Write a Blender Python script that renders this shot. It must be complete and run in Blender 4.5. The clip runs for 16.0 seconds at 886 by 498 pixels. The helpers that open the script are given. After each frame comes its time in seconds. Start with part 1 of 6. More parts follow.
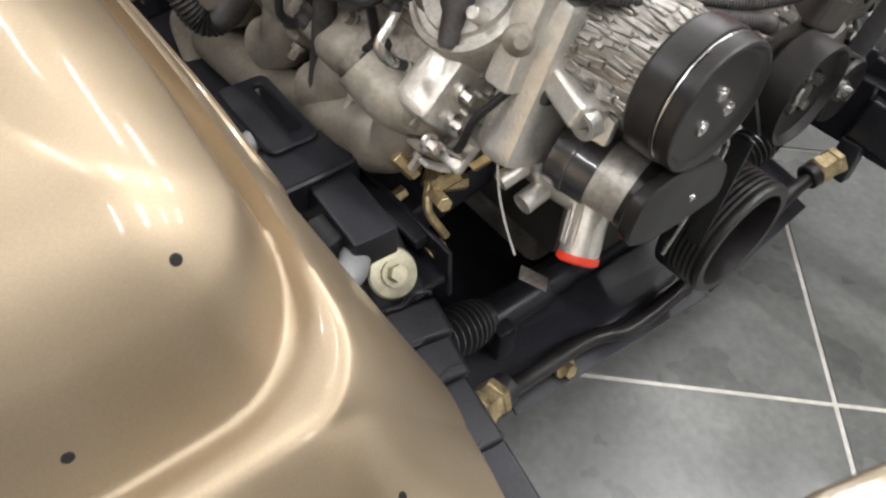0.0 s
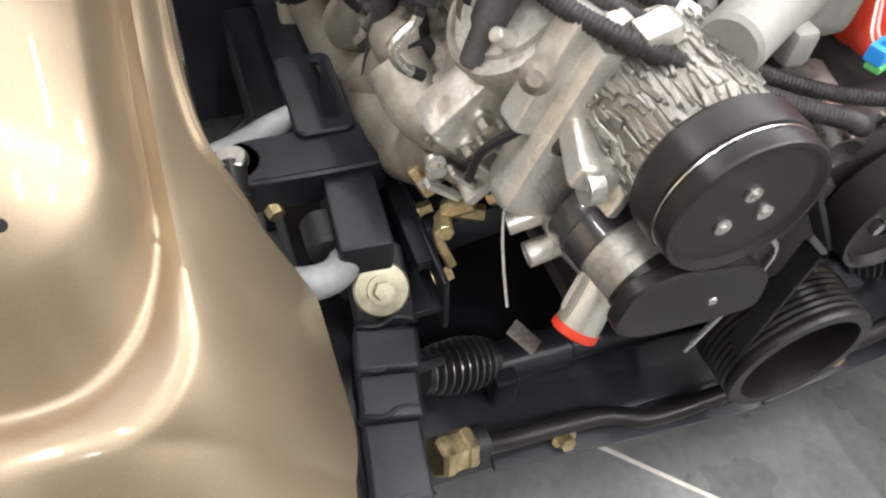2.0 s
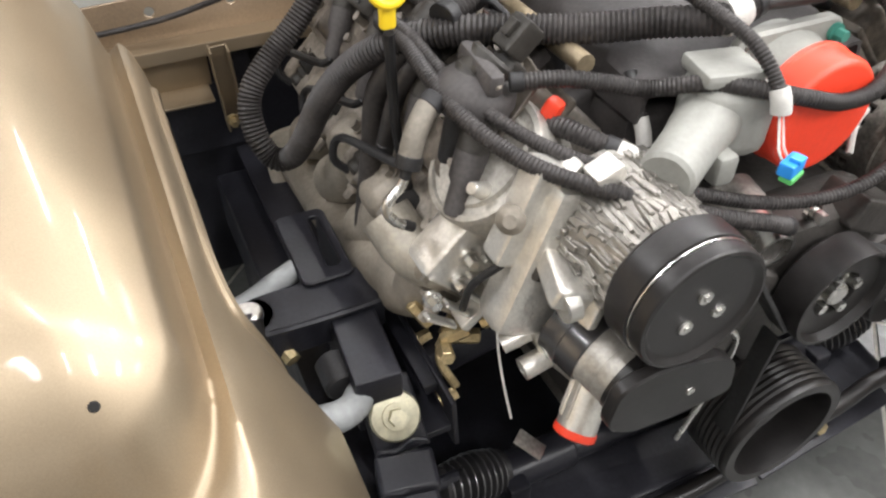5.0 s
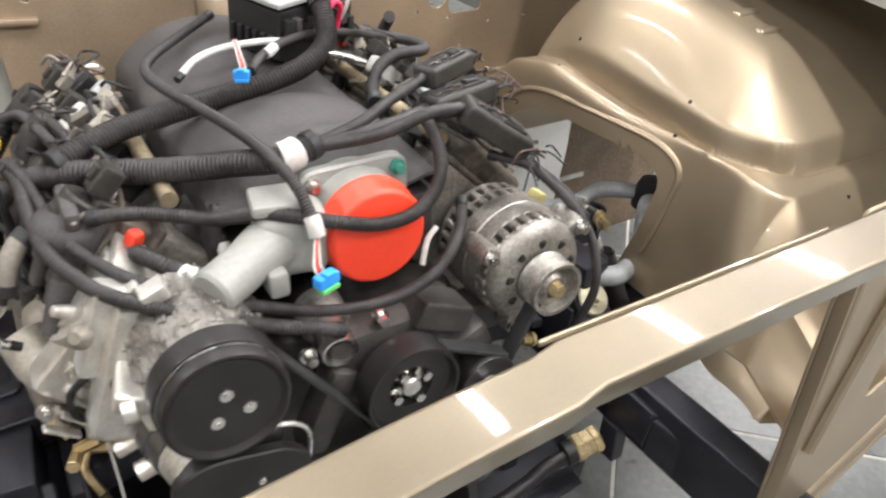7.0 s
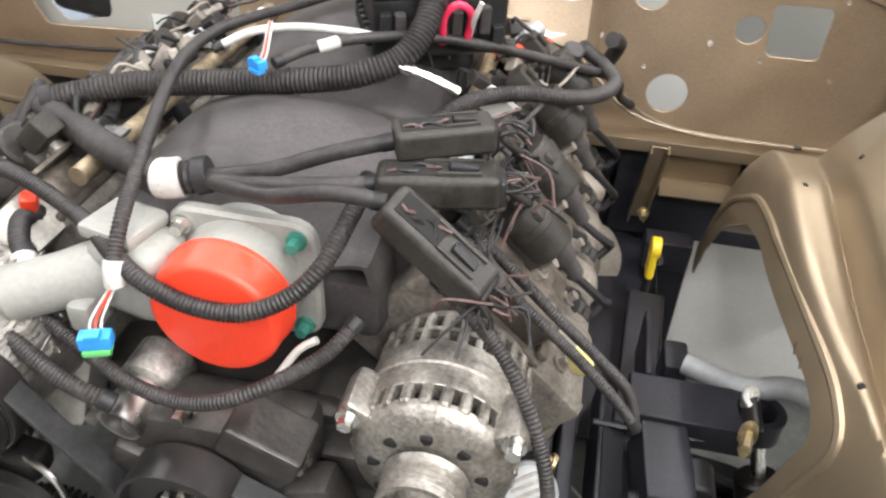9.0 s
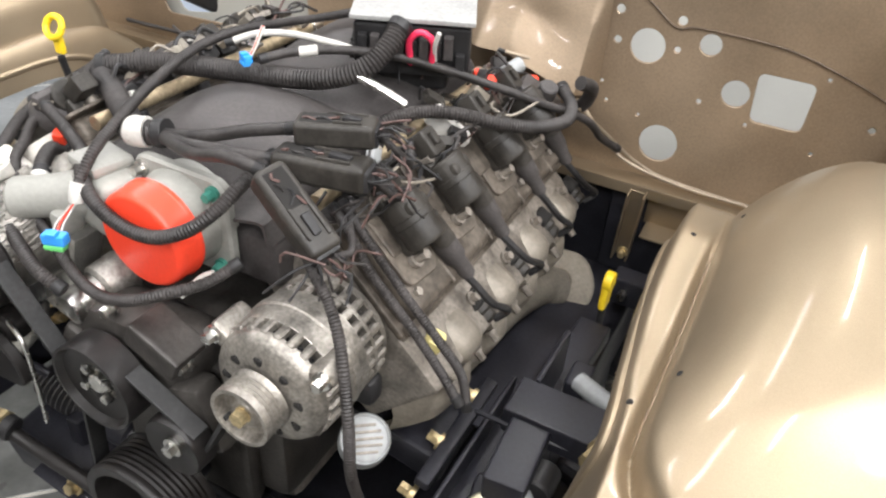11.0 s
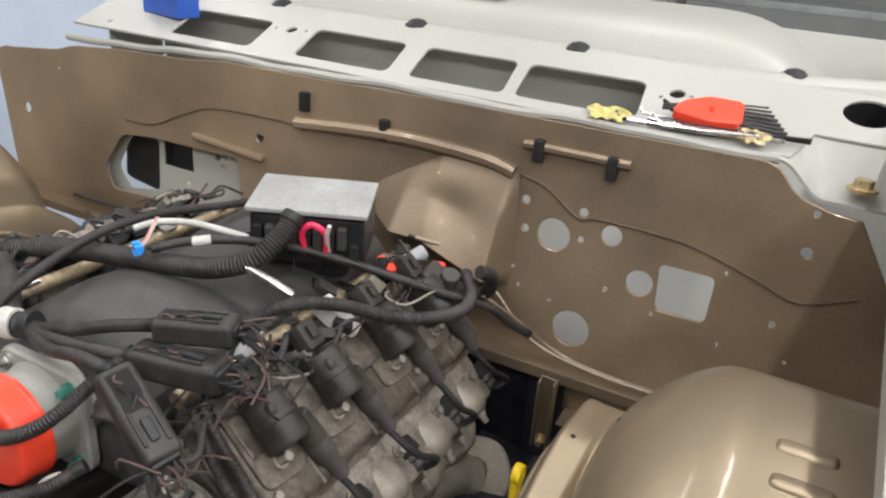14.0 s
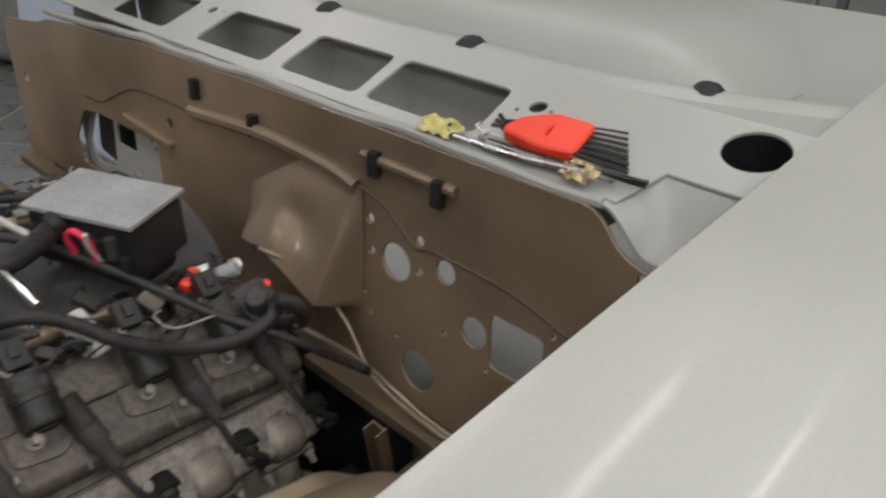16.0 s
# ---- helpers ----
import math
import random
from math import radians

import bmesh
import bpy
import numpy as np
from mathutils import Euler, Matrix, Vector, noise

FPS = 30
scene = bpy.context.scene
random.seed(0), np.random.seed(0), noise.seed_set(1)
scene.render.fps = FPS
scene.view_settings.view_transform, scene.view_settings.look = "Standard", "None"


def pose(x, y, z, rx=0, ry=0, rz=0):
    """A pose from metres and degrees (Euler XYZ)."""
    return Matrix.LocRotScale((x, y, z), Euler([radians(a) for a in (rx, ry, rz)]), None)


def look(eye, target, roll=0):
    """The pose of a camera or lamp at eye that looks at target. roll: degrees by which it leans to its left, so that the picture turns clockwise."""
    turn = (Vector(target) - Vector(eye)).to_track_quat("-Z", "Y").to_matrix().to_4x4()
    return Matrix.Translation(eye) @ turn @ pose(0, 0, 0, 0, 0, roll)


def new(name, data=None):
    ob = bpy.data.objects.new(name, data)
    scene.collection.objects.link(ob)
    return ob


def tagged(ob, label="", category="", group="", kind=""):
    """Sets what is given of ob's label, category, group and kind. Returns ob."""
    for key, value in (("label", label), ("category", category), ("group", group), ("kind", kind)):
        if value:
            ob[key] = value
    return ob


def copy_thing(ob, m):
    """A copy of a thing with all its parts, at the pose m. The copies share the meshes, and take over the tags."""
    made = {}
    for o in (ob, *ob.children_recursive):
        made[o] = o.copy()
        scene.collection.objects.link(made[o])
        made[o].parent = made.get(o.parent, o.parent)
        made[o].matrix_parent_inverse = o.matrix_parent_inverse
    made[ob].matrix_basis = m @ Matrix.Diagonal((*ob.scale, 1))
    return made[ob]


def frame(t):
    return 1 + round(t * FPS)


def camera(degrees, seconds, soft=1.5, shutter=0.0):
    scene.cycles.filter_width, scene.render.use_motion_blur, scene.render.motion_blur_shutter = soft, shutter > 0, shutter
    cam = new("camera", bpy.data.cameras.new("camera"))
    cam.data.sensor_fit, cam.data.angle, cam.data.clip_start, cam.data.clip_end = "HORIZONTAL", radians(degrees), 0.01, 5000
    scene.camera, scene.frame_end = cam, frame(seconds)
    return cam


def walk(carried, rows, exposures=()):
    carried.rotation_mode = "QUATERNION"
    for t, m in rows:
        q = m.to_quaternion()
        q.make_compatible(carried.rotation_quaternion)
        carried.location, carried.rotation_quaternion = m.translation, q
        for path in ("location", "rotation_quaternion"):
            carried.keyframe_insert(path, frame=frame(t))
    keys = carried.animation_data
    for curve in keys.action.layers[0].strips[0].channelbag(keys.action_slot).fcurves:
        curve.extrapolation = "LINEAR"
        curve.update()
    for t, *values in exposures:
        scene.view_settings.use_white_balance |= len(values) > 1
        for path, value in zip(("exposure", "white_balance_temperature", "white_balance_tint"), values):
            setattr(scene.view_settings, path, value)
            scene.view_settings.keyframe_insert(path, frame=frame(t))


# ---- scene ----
cam = camera(61.1, 16.0, soft=2.3, shutter=0.3)
PATH = [
    (0, (-0.651, 0.117, 0.975), (0.228, 1.11, -0.523), 4.2),
    (0.5, (-0.603, 0.138, 0.976), (0.252, 1.139, -0.531), 6.7),
    (1, (-0.526, 0.111, 0.96), (0.2, 1.206, -0.548), 6.9),
    (1.5, (-0.503, 0.097, 0.958), (0.103, 1.251, -0.559), 7.0),
    (2, (-0.499, 0.103, 0.958), (0.041, 1.276, -0.568), 6.8),
    (2.5, (-0.503, 0.107, 0.964), (0.021, 1.267, -0.578), 4.9),
    (3, (-0.505, 0.103, 0.966), (0.017, 1.256, -0.583), 3.2),
    (3.2, (-0.504, 0.102, 0.969), (0.017, 1.257, -0.579), 2.8),
    (5.3, (-0.547, 0.057, 1.041), (0.165, 1.41, -0.249), 0.7),
    (5.5, (-0.565, 0.05, 1.049), (0.242, 1.367, -0.223), 1.8),
    (6, (-0.537, 0.001, 1.08), (0.448, 1.272, -0.108), 2.5),
    (6.5, (-0.405, -0.118, 1.092), (0.549, 1.24, -0.024), 2.2),
    (7, (-0.277, -0.165, 1.099), (0.614, 1.266, 0.023), 1.6),
    (7.5, (-0.094, -0.076, 1.084), (0.678, 1.416, -0.002), 1.1),
    (8, (-0.001, 0.009, 1.094), (0.461, 1.589, -0.041), 0.2),
    (8.5, (0.152, 0.032, 1.086), (0.218, 1.647, -0.091), 1.1),
    (9, (0.282, 0.042, 1.095), (-0.024, 1.608, -0.11), 2.1),
    (9.5, (0.348, -0.014, 1.13), (-0.132, 1.547, -0.024), 4.3),
    (9.7, (0.392, -0.043, 1.141), (-0.071, 1.533, 0.001), 5.9),
    (11.8, (0.599, 0.051, 1.152), (-0.224, 1.449, -0.018), 3.3),
    (12, (0.598, 0.055, 1.154), (-0.222, 1.457, -0.013), 3.7),
    (12.5, (0.593, 0.063, 1.158), (-0.2, 1.502, 0.018), 4.5),
    (13, (0.619, 0.073, 1.167), (-0.186, 1.591, 0.143), 4.2),
    (13.5, (0.637, 0.108, 1.184), (-0.136, 1.731, 0.306), 4.7),
    (14, (0.677, 0.106, 1.193), (-0.147, 1.738, 0.382), 4.5),
    (14.5, (0.754, 0.023, 1.208), (-0.147, 1.612, 0.393), 4.4),
    (15, (0.87, 0.077, 1.219), (-0.193, 1.542, 0.369), 4.2),
    (15.5, (0.996, 0.272, 1.234), (-0.186, 1.623, 0.351), 3.7),
    (16, (0.967, 0.519, 1.225), (-0.225, 1.843, 0.317), 3.6),
]
walk(cam, [(t, look(eye, target, roll)) for t, eye, target, roll in PATH], [(0, 0.14), (0.7, 0.26), (1.5, 0.4), (3.2, 0.46), (5.5, 0.4), (7, 0.42), (9, 0.54), (9.6, 0.58), (11.9, 0.3), (12.5, 0.28), (13, 0.16), (13.5, -0.06), (14.2, -0.36), (15, -0.64), (16, -1.25)])

# ---- light ----
world = bpy.data.worlds.new("world")
scene.world = world
world.use_nodes = True
world.node_tree.nodes["Background"].inputs[0].default_value = (0.9, 0.95, 1.0, 1)
world.node_tree.nodes["Background"].inputs[1].default_value = 0.25
scene.view_settings.exposure = 0.0


def tube_lamp(x, y, z, length, power, yaw=0.0, width=0.08):
    d = bpy.data.lights.new("tube_lamp", "AREA")
    d.shape, d.size, d.size_y, d.energy, d.color = "RECTANGLE", length, width, power, (1.0, 0.985, 1.0)
    o = new("tube_light", d)
    o.matrix_world = pose(x, y, z, 0, 0, yaw)
    return o


for lx in (-2.4, -1.2, 0.0, 1.2, 2.4, 3.6):
    for ly, watts in ((-1.9, 22), (0.1, 17), (2.1, 15)):
        if lx == -1.2:
            watts *= 0.7
        if lx == -2.4:
            watts *= 2.6 if ly > 1 else 1.3
        if lx > 1:
            watts *= 1.3 if lx < 2 and ly > 1 else 1.9
        # Column at 3.6 is an unseen addition to brighten the far wheel well
        if lx > 3:
            watts *= 1.3
        tube_lamp(lx, ly, 2.95, 0.9, watts, 90, 0.07)

# ---- materials ----


def mat(name, color, rough=0.5, metal=0.0, grain=0.0, grain_size=60.0, stain=0.0, stain_size=6.0, bump=0.0, coat=0.0, bump_size=None, flake=0.0, spec=None):
    m = bpy.data.materials.new(name)
    m.use_nodes = True
    nt = m.node_tree
    b = nt.nodes["Principled BSDF"]
    b.inputs["Base Color"].default_value = (*color, 1)
    b.inputs["Roughness"].default_value = rough
    b.inputs["Metallic"].default_value = metal
    b.inputs["Coat Weight"].default_value = coat
    b.inputs["Coat Roughness"].default_value = 0.045
    if spec is not None:
        b.inputs["Specular IOR Level"].default_value = spec
    tc = nt.nodes.new("ShaderNodeTexCoord")
    col = None
    if stain or grain:
        def noise_mix(size, amount, prev, detail):
            n = nt.nodes.new("ShaderNodeTexNoise")
            n.inputs["Scale"].default_value = size
            n.inputs["Detail"].default_value = detail
            nt.links.new(tc.outputs["Object"], n.inputs["Vector"])
            r = nt.nodes.new("ShaderNodeMapRange")
            r.inputs[1].default_value, r.inputs[2].default_value = 0.3, 0.7
            r.inputs[3].default_value, r.inputs[4].default_value = 1 - amount, 1 + amount
            nt.links.new(n.outputs["Fac"], r.inputs[0])
            x = nt.nodes.new("ShaderNodeMix")
            x.data_type, x.blend_type = "RGBA", "MULTIPLY"
            x.inputs["Factor"].default_value = 1
            if prev is None:
                x.inputs["A"].default_value = (*color, 1)
            else:
                nt.links.new(prev, x.inputs["A"])
            nt.links.new(r.outputs[0], x.inputs["B"])
            return x.outputs["Result"], n
        if stain:
            col, n1 = noise_mix(stain_size, stain, col, 4)
            rr = nt.nodes.new("ShaderNodeMapRange")
            rr.inputs[1].default_value, rr.inputs[2].default_value = 0.3, 0.7
            rr.inputs[3].default_value, rr.inputs[4].default_value = max(rough - 0.6 * stain * rough, 0.02), min(rough + 0.6 * stain * rough, 1)
            nt.links.new(n1.outputs["Fac"], rr.inputs[0])
            nt.links.new(rr.outputs[0], b.inputs["Roughness"])
        if grain:
            col, _ = noise_mix(grain_size, grain, col, 6)
        nt.links.new(col, b.inputs["Base Color"])
    if bump:
        n = nt.nodes.new("ShaderNodeTexNoise")
        n.inputs["Scale"].default_value = bump_size or grain_size
        n.inputs["Detail"].default_value = 5
        nt.links.new(tc.outputs["Object"], n.inputs["Vector"])
        bp = nt.nodes.new("ShaderNodeBump")
        bp.inputs["Strength"].default_value = bump
        bp.inputs["Distance"].default_value = 0.002
        nt.links.new(n.outputs["Fac"], bp.inputs["Height"])
        nt.links.new(bp.outputs[0], b.inputs["Normal"])
    return m


GOLD = mat("champagne_metallic_paint", (0.34, 0.27, 0.184), 0.42, 0.76, grain=0.07, grain_size=900, stain=0.12, stain_size=5, coat=0.3)
UNDERSEAL = mat("brown_undercoat", (0.12, 0.085, 0.055), 0.75, 0.0, grain=0.25, grain_size=120, stain=0.35, stain_size=9, bump=0.3, bump_size=150)
GOLD.node_tree.nodes["Principled BSDF"].inputs["Coat Roughness"].default_value = 0.06
SEAM = mat("dark_brown_seam", (0.09, 0.062, 0.04), 0.6, 0.1, grain=0.2, grain_size=200, stain=0.3, stain_size=30)
TAN = mat("tan_line", (0.33, 0.27, 0.2), 0.45, 0.5, stain=0.2, stain_size=30)
GOLD_DULL = mat("worn_champagne_paint", (0.30, 0.225, 0.152), 0.46, 0.5, grain=0.1, grain_size=300, stain=0.34, stain_size=3.2, coat=0.22, bump=0.9, bump_size=7)
WHITE = mat("white_car_paint", (0.375, 0.372, 0.338), 0.42, 0.0, grain=0.03, grain_size=300, stain=0.07, stain_size=3)
# WHITE made brighter in the colour, for want of light in the wheel well
BRIGHT_WHITE = mat("brightened_white", (0.8, 0.79, 0.75), 0.5, 0.0, grain=0.04, grain_size=200, stain=0.1, stain_size=4)
WHITEG = mat("glossy_white_car_paint", (0.44, 0.437, 0.39), 0.42, 0.0, grain=0.03, grain_size=300, stain=0.07, stain_size=3, coat=0.2)
WHITEG.node_tree.nodes["Principled BSDF"].inputs["Coat Roughness"].default_value = 0.12
# GOLD again with darker colour, to hold down lamp glare on the rail
RAILP = mat("darkened_champagne_rail", (0.188, 0.153, 0.102), 0.36, 0.5, grain=0.06, grain_size=700, stain=0.14, stain_size=7, coat=0.5)
BLACK = mat("black_chassis_paint", (0.019, 0.019, 0.024), 0.36, 0.0, grain=0.2, grain_size=200, stain=0.35, stain_size=14, bump=0.15, bump_size=180, spec=0.3)
BLACKG = mat("black_satin_metal", (0.016, 0.0145, 0.014), 0.36, 0.0, grain=0.15, grain_size=200, stain=0.35, stain_size=20, spec=0.35)
PLASTIC = mat("black_plastic", (0.018, 0.0175, 0.018), 0.46, 0.0, grain=0.25, grain_size=300, stain=0.35, stain_size=20, bump=0.1, bump_size=400, spec=0.35)
INTAKE = mat("dusty_dark_plastic", (0.055, 0.05, 0.0485), 0.55, 0.0, grain=0.2, grain_size=250, stain=0.35, stain_size=12, bump=0.15, bump_size=300, spec=0.35)
LOOM = mat("dusty_black_loom", (0.033, 0.0295, 0.028), 0.5, 0.0, grain=0.3, grain_size=200, stain=0.45, stain_size=25, spec=0.35)
ALU = mat("cast_aluminium", (0.38, 0.362, 0.33), 0.42, 0.8, grain=0.2, grain_size=240, stain=0.35, stain_size=30, bump=0.45, bump_size=220)
ALU_B = mat("bright_crinkled_aluminium", (0.70, 0.68, 0.63), 0.32, 0.8, grain=0.08, grain_size=300, stain=0.15, stain_size=40, bump=0.4, bump_size=320)
ALT = mat("dusty_alternator_casting", (0.29, 0.27, 0.24), 0.42, 0.75, grain=0.3, grain_size=220, stain=0.3, stain_size=35, bump=0.35, bump_size=260)
ALU_D = mat("dirty_cast_aluminium", (0.25, 0.225, 0.195), 0.5, 0.55, grain=0.25, grain_size=200, stain=0.4, stain_size=30, bump=0.35, bump_size=220)
STEEL = mat("bright_steel", (0.62, 0.61, 0.58), 0.28, 1.0, grain=0.1, grain_size=200, stain=0.2, stain_size=40)
IRON = mat("cast_iron_grey", (0.27, 0.24, 0.198), 0.52, 0.35, grain=0.12, grain_size=200, stain=0.24, stain_size=20, bump=0.3, bump_size=240)
IRON_D = mat("dirty_cast_iron", (0.2, 0.18, 0.15), 0.6, 0.35, grain=0.15, grain_size=220, stain=0.35, stain_size=14, bump=0.35, bump_size=220)
GREYP = mat("grey_primer", (0.30, 0.31, 0.31), 0.5, 0.1, grain=0.1, grain_size=150, stain=0.2, stain_size=15)
RED = mat("red_plastic", (0.85, 0.06, 0.025), 0.38, 0.0, grain=0.04, grain_size=200, stain=0.06, stain_size=12)
COVER = mat("dusty_brown_cast_cover", (0.105, 0.089, 0.072), 0.5, 0.35, grain=0.35, grain_size=130, stain=0.5, stain_size=24, bump=0.3, bump_size=150)
COILP = mat("dusty_coil_plastic", (0.031, 0.028, 0.024), 0.48, 0.0, grain=0.25, grain_size=250, stain=0.4, stain_size=30, bump=0.1, bump_size=300, spec=0.35)
YELLOW = mat("yellow_plastic", (0.85, 0.6, 0.02), 0.4, 0.0, stain=0.1, stain_size=40)
BLUE = mat("blue_plastic", (0.03, 0.28, 0.75), 0.4, 0.0, stain=0.1, stain_size=40)
GREEN = mat("green_plastic", (0.12, 0.5, 0.14), 0.4, 0.0, stain=0.1, stain_size=40)
TEAL = mat("teal_thread_paint", (0.05, 0.22, 0.17), 0.5, 0.2, stain=0.2, stain_size=40)
TAPE = mat("white_tape", (0.52, 0.505, 0.47), 0.6, 0.0, grain=0.1, grain_size=150, stain=0.15, stain_size=40)
PALEZ = mat("pale_zinc", (0.52, 0.49, 0.36), 0.42, 0.6, grain=0.1, grain_size=300, stain=0.25, stain_size=60)
ZINC = mat("yellow_zinc", (0.55, 0.44, 0.25), 0.38, 0.8, grain=0.2, grain_size=300, stain=0.35, stain_size=60)
GREYB = mat("pale_cast_boss", (0.40, 0.38, 0.34), 0.45, 0.5, grain=0.18, grain_size=220, stain=0.35, stain_size=20, bump=0.2, bump_size=240)
# Covers dark plastic, plus shade put into the colour of engine castings
DARKALU = mat("shade_dark_casting", (0.06, 0.055, 0.05), 0.45, 0.4, grain=0.15, grain_size=200, stain=0.35, stain_size=20, bump=0.3, bump_size=180)
RUBBER = mat("black_rubber", (0.03, 0.029, 0.03), 0.3, 0.0, grain=0.1, grain_size=200, stain=0.25, stain_size=30, coat=0.8)
PALECAST = mat("pale_beige_casting", (0.37, 0.34, 0.285), 0.45, 0.35, grain=0.15, grain_size=180, stain=0.3, stain_size=22, bump=0.2, bump_size=200)
COPPER = mat("reddish_brown_wire", (0.09, 0.052, 0.045), 0.5, 0.1, grain=0.2, grain_size=200, stain=0.3, stain_size=60)
TILE = mat("grey_floor_tile", (0.165, 0.168, 0.16), 0.3, 0.0, grain=0.12, grain_size=80, stain=0.3, stain_size=5, bump=0.05, bump_size=60)
GROUT = mat("pale_grout", (0.6, 0.58, 0.52), 0.8, 0.0, grain=0.15, grain_size=60)
FOIL = mat("crinkled_bright_casting", (0.29, 0.275, 0.25), 0.36, 0.8, grain=0.15, grain_size=200, stain=0.25, stain_size=40, bump=0.25, bump_size=300)
# Unseen front wall kept greyer, to darken what the paint reflects
WALLG = mat("darkened_unseen_wall", (0.42, 0.41, 0.39), 0.7, 0.0, grain=0.04, grain_size=40, stain=0.1, stain_size=2)
WALLM = mat("pale_wall_paint", (0.62, 0.63, 0.62), 0.7, 0.0, grain=0.04, grain_size=40, stain=0.08, stain_size=2)

# ---- builders ----


def link(name, me, material, parent=None, label=""):
    ob = new(name, me)
    if material:
        me.materials.append(material)
    if parent:
        ob.parent = parent
    if label:
        ob["label"] = label
    return ob


def finish(bm, angle=0.6):
    bmesh.ops.recalc_face_normals(bm, faces=bm.faces)
    for f in bm.faces:
        f.smooth = True
    for e in bm.edges:
        if len(e.link_faces) == 2 and e.calc_face_angle(0) > angle:
            e.smooth = False


def part(name, bm, material, parent=None, label="", angle=0.6, weighted=True):
    finish(bm, angle)
    me = bpy.data.meshes.new(name)
    bm.to_mesh(me)
    bm.free()
    ob = link(name, me, material, parent, label)
    if weighted:
        ob.modifiers.new("weighted_normal", "WEIGHTED_NORMAL").keep_sharp = True
    return ob


def thing(name, label, category, group="", kind=""):
    return tagged(new(name), label, category, group, kind)


def axis_matrix(p0, p1):
    p0, p1 = Vector(p0), Vector(p1)
    return Matrix.Translation(p0) @ (p1 - p0).to_track_quat("Z", "Y").to_matrix().to_4x4()


def box(bm, c, s, bevel=0.0, rot=(0, 0, 0), seg=2):
    r = bmesh.ops.create_cube(bm, size=1.0)
    vs = r["verts"]
    bmesh.ops.transform(bm, matrix=pose(*c, *rot) @ Matrix.Diagonal((*s, 1)), verts=vs)
    if bevel:
        es = list({e for v in vs for e in v.link_edges})
        bmesh.ops.bevel(bm, geom=es, offset=bevel, segments=seg, profile=0.5, affect="EDGES")
    return bm


def lathe(bm, profile, p0, p1, n=32):
    """Turns (radius, height) pairs round the axis from p0 towards p1; heights in metres from p0."""
    m = axis_matrix(p0, p1)
    rings = []
    for r, h in profile:
        if r < 1e-6:
            rings.append([bm.verts.new(m @ Vector((0, 0, h)))])
        else:
            rings.append([bm.verts.new(m @ Vector((r * math.cos(2 * math.pi * i / n), r * math.sin(2 * math.pi * i / n), h))) for i in range(n)])
    for a, b in zip(rings, rings[1:]):
        for i in range(n):
            j = (i + 1) % n
            if len(a) == 1 and len(b) == 1:
                continue
            if len(a) == 1:
                bm.faces.new((a[0], b[i], b[j]))
            elif len(b) == 1:
                bm.faces.new((a[i], a[j], b[0]))
            else:
                bm.faces.new((a[i], a[j], b[j], b[i]))
    return bm


def cyl(bm, p0, p1, r, r1=None, n=24, edge=0.0):
    h = (Vector(p1) - Vector(p0)).length
    r1 = r if r1 is None else r1
    e = min(edge, h * 0.4)
    prof = [(0, 0), (r - e, 0), (r, e), (r1, h - e), (r1 - e, h), (0, h)] if e else [(0, 0), (r, 0), (r1, h), (0, h)]
    return lathe(bm, prof, p0, p1, n)


def pipe(bm, p0, p1, r, wall, n=28):
    h = (Vector(p1) - Vector(p0)).length
    return lathe(bm, [(r - wall, 0), (r, 0), (r, h), (r - wall, h), (r - wall, 0)], p0, p1, n)


def spline(pts, step=0.006):
    """Points along a Catmull-Rom curve through pts, about step metres apart."""
    p = [Vector(q) for q in pts]
    p = [2 * p[0] - p[1]] + p + [2 * p[-1] - p[-2]]
    out = []
    for a, b, c, d in zip(p, p[1:], p[2:], p[3:]):
        k = max(2, int((c - b).length / step))
        for i in range(k):
            t = i / k
            out.append(0.5 * (2 * b + (c - a) * t + (2 * a - 5 * b + 4 * c - d) * t * t + (3 * b - a - 3 * c + d) * t ** 3))
    return out + [p[-2]]


def tube(bm, pts, r, n=10, ribs=0.0, step=0.006, smooth=True):
    """A hose of radius r along pts; with ribs, the pitch of its corrugation."""
    line = spline(pts, ribs / 2 if ribs else step) if smooth else [Vector(q) for q in pts]
    up = Vector((0.13, 0.31, 0.94))
    rings = []
    for i, q in enumerate(line):
        d = (line[min(i + 1, len(line) - 1)] - line[max(i - 1, 0)]).normalized()
        side = d.cross(up)
        if side.length < 1e-3:
            side = d.cross(Vector((1, 0, 0)))
        side.normalize()
        up = side.cross(d).normalized()
        rr = r * (1.0 if (not ribs or i % 2) else 0.86)
        rings.append([bm.verts.new(q + rr * (math.cos(2 * math.pi * k / n) * side + math.sin(2 * math.pi * k / n) * up)) for k in range(n)])
    for a, b in zip(rings, rings[1:]):
        for k in range(n):
            bm.faces.new((a[k], a[(k + 1) % n], b[(k + 1) % n], b[k]))
    bm.faces.new(rings[0][::-1])
    bm.faces.new(rings[-1])
    return bm


def sheet(bm, fn, nu, nv, thick=0.0):
    """A surface fn(u, v), u and v from 0 to 1; with thick, closed along its normals."""
    g = [[bm.verts.new(fn(i / nu, j / nv)) for j in range(nv + 1)] for i in range(nu + 1)]
    faces = [bm.faces.new((g[i][j], g[i + 1][j], g[i + 1][j + 1], g[i][j + 1])) for i in range(nu) for j in range(nv)]
    if thick:
        bmesh.ops.recalc_face_normals(bm, faces=faces)
        bmesh.ops.solidify(bm, geom=faces, thickness=thick)
    return bm


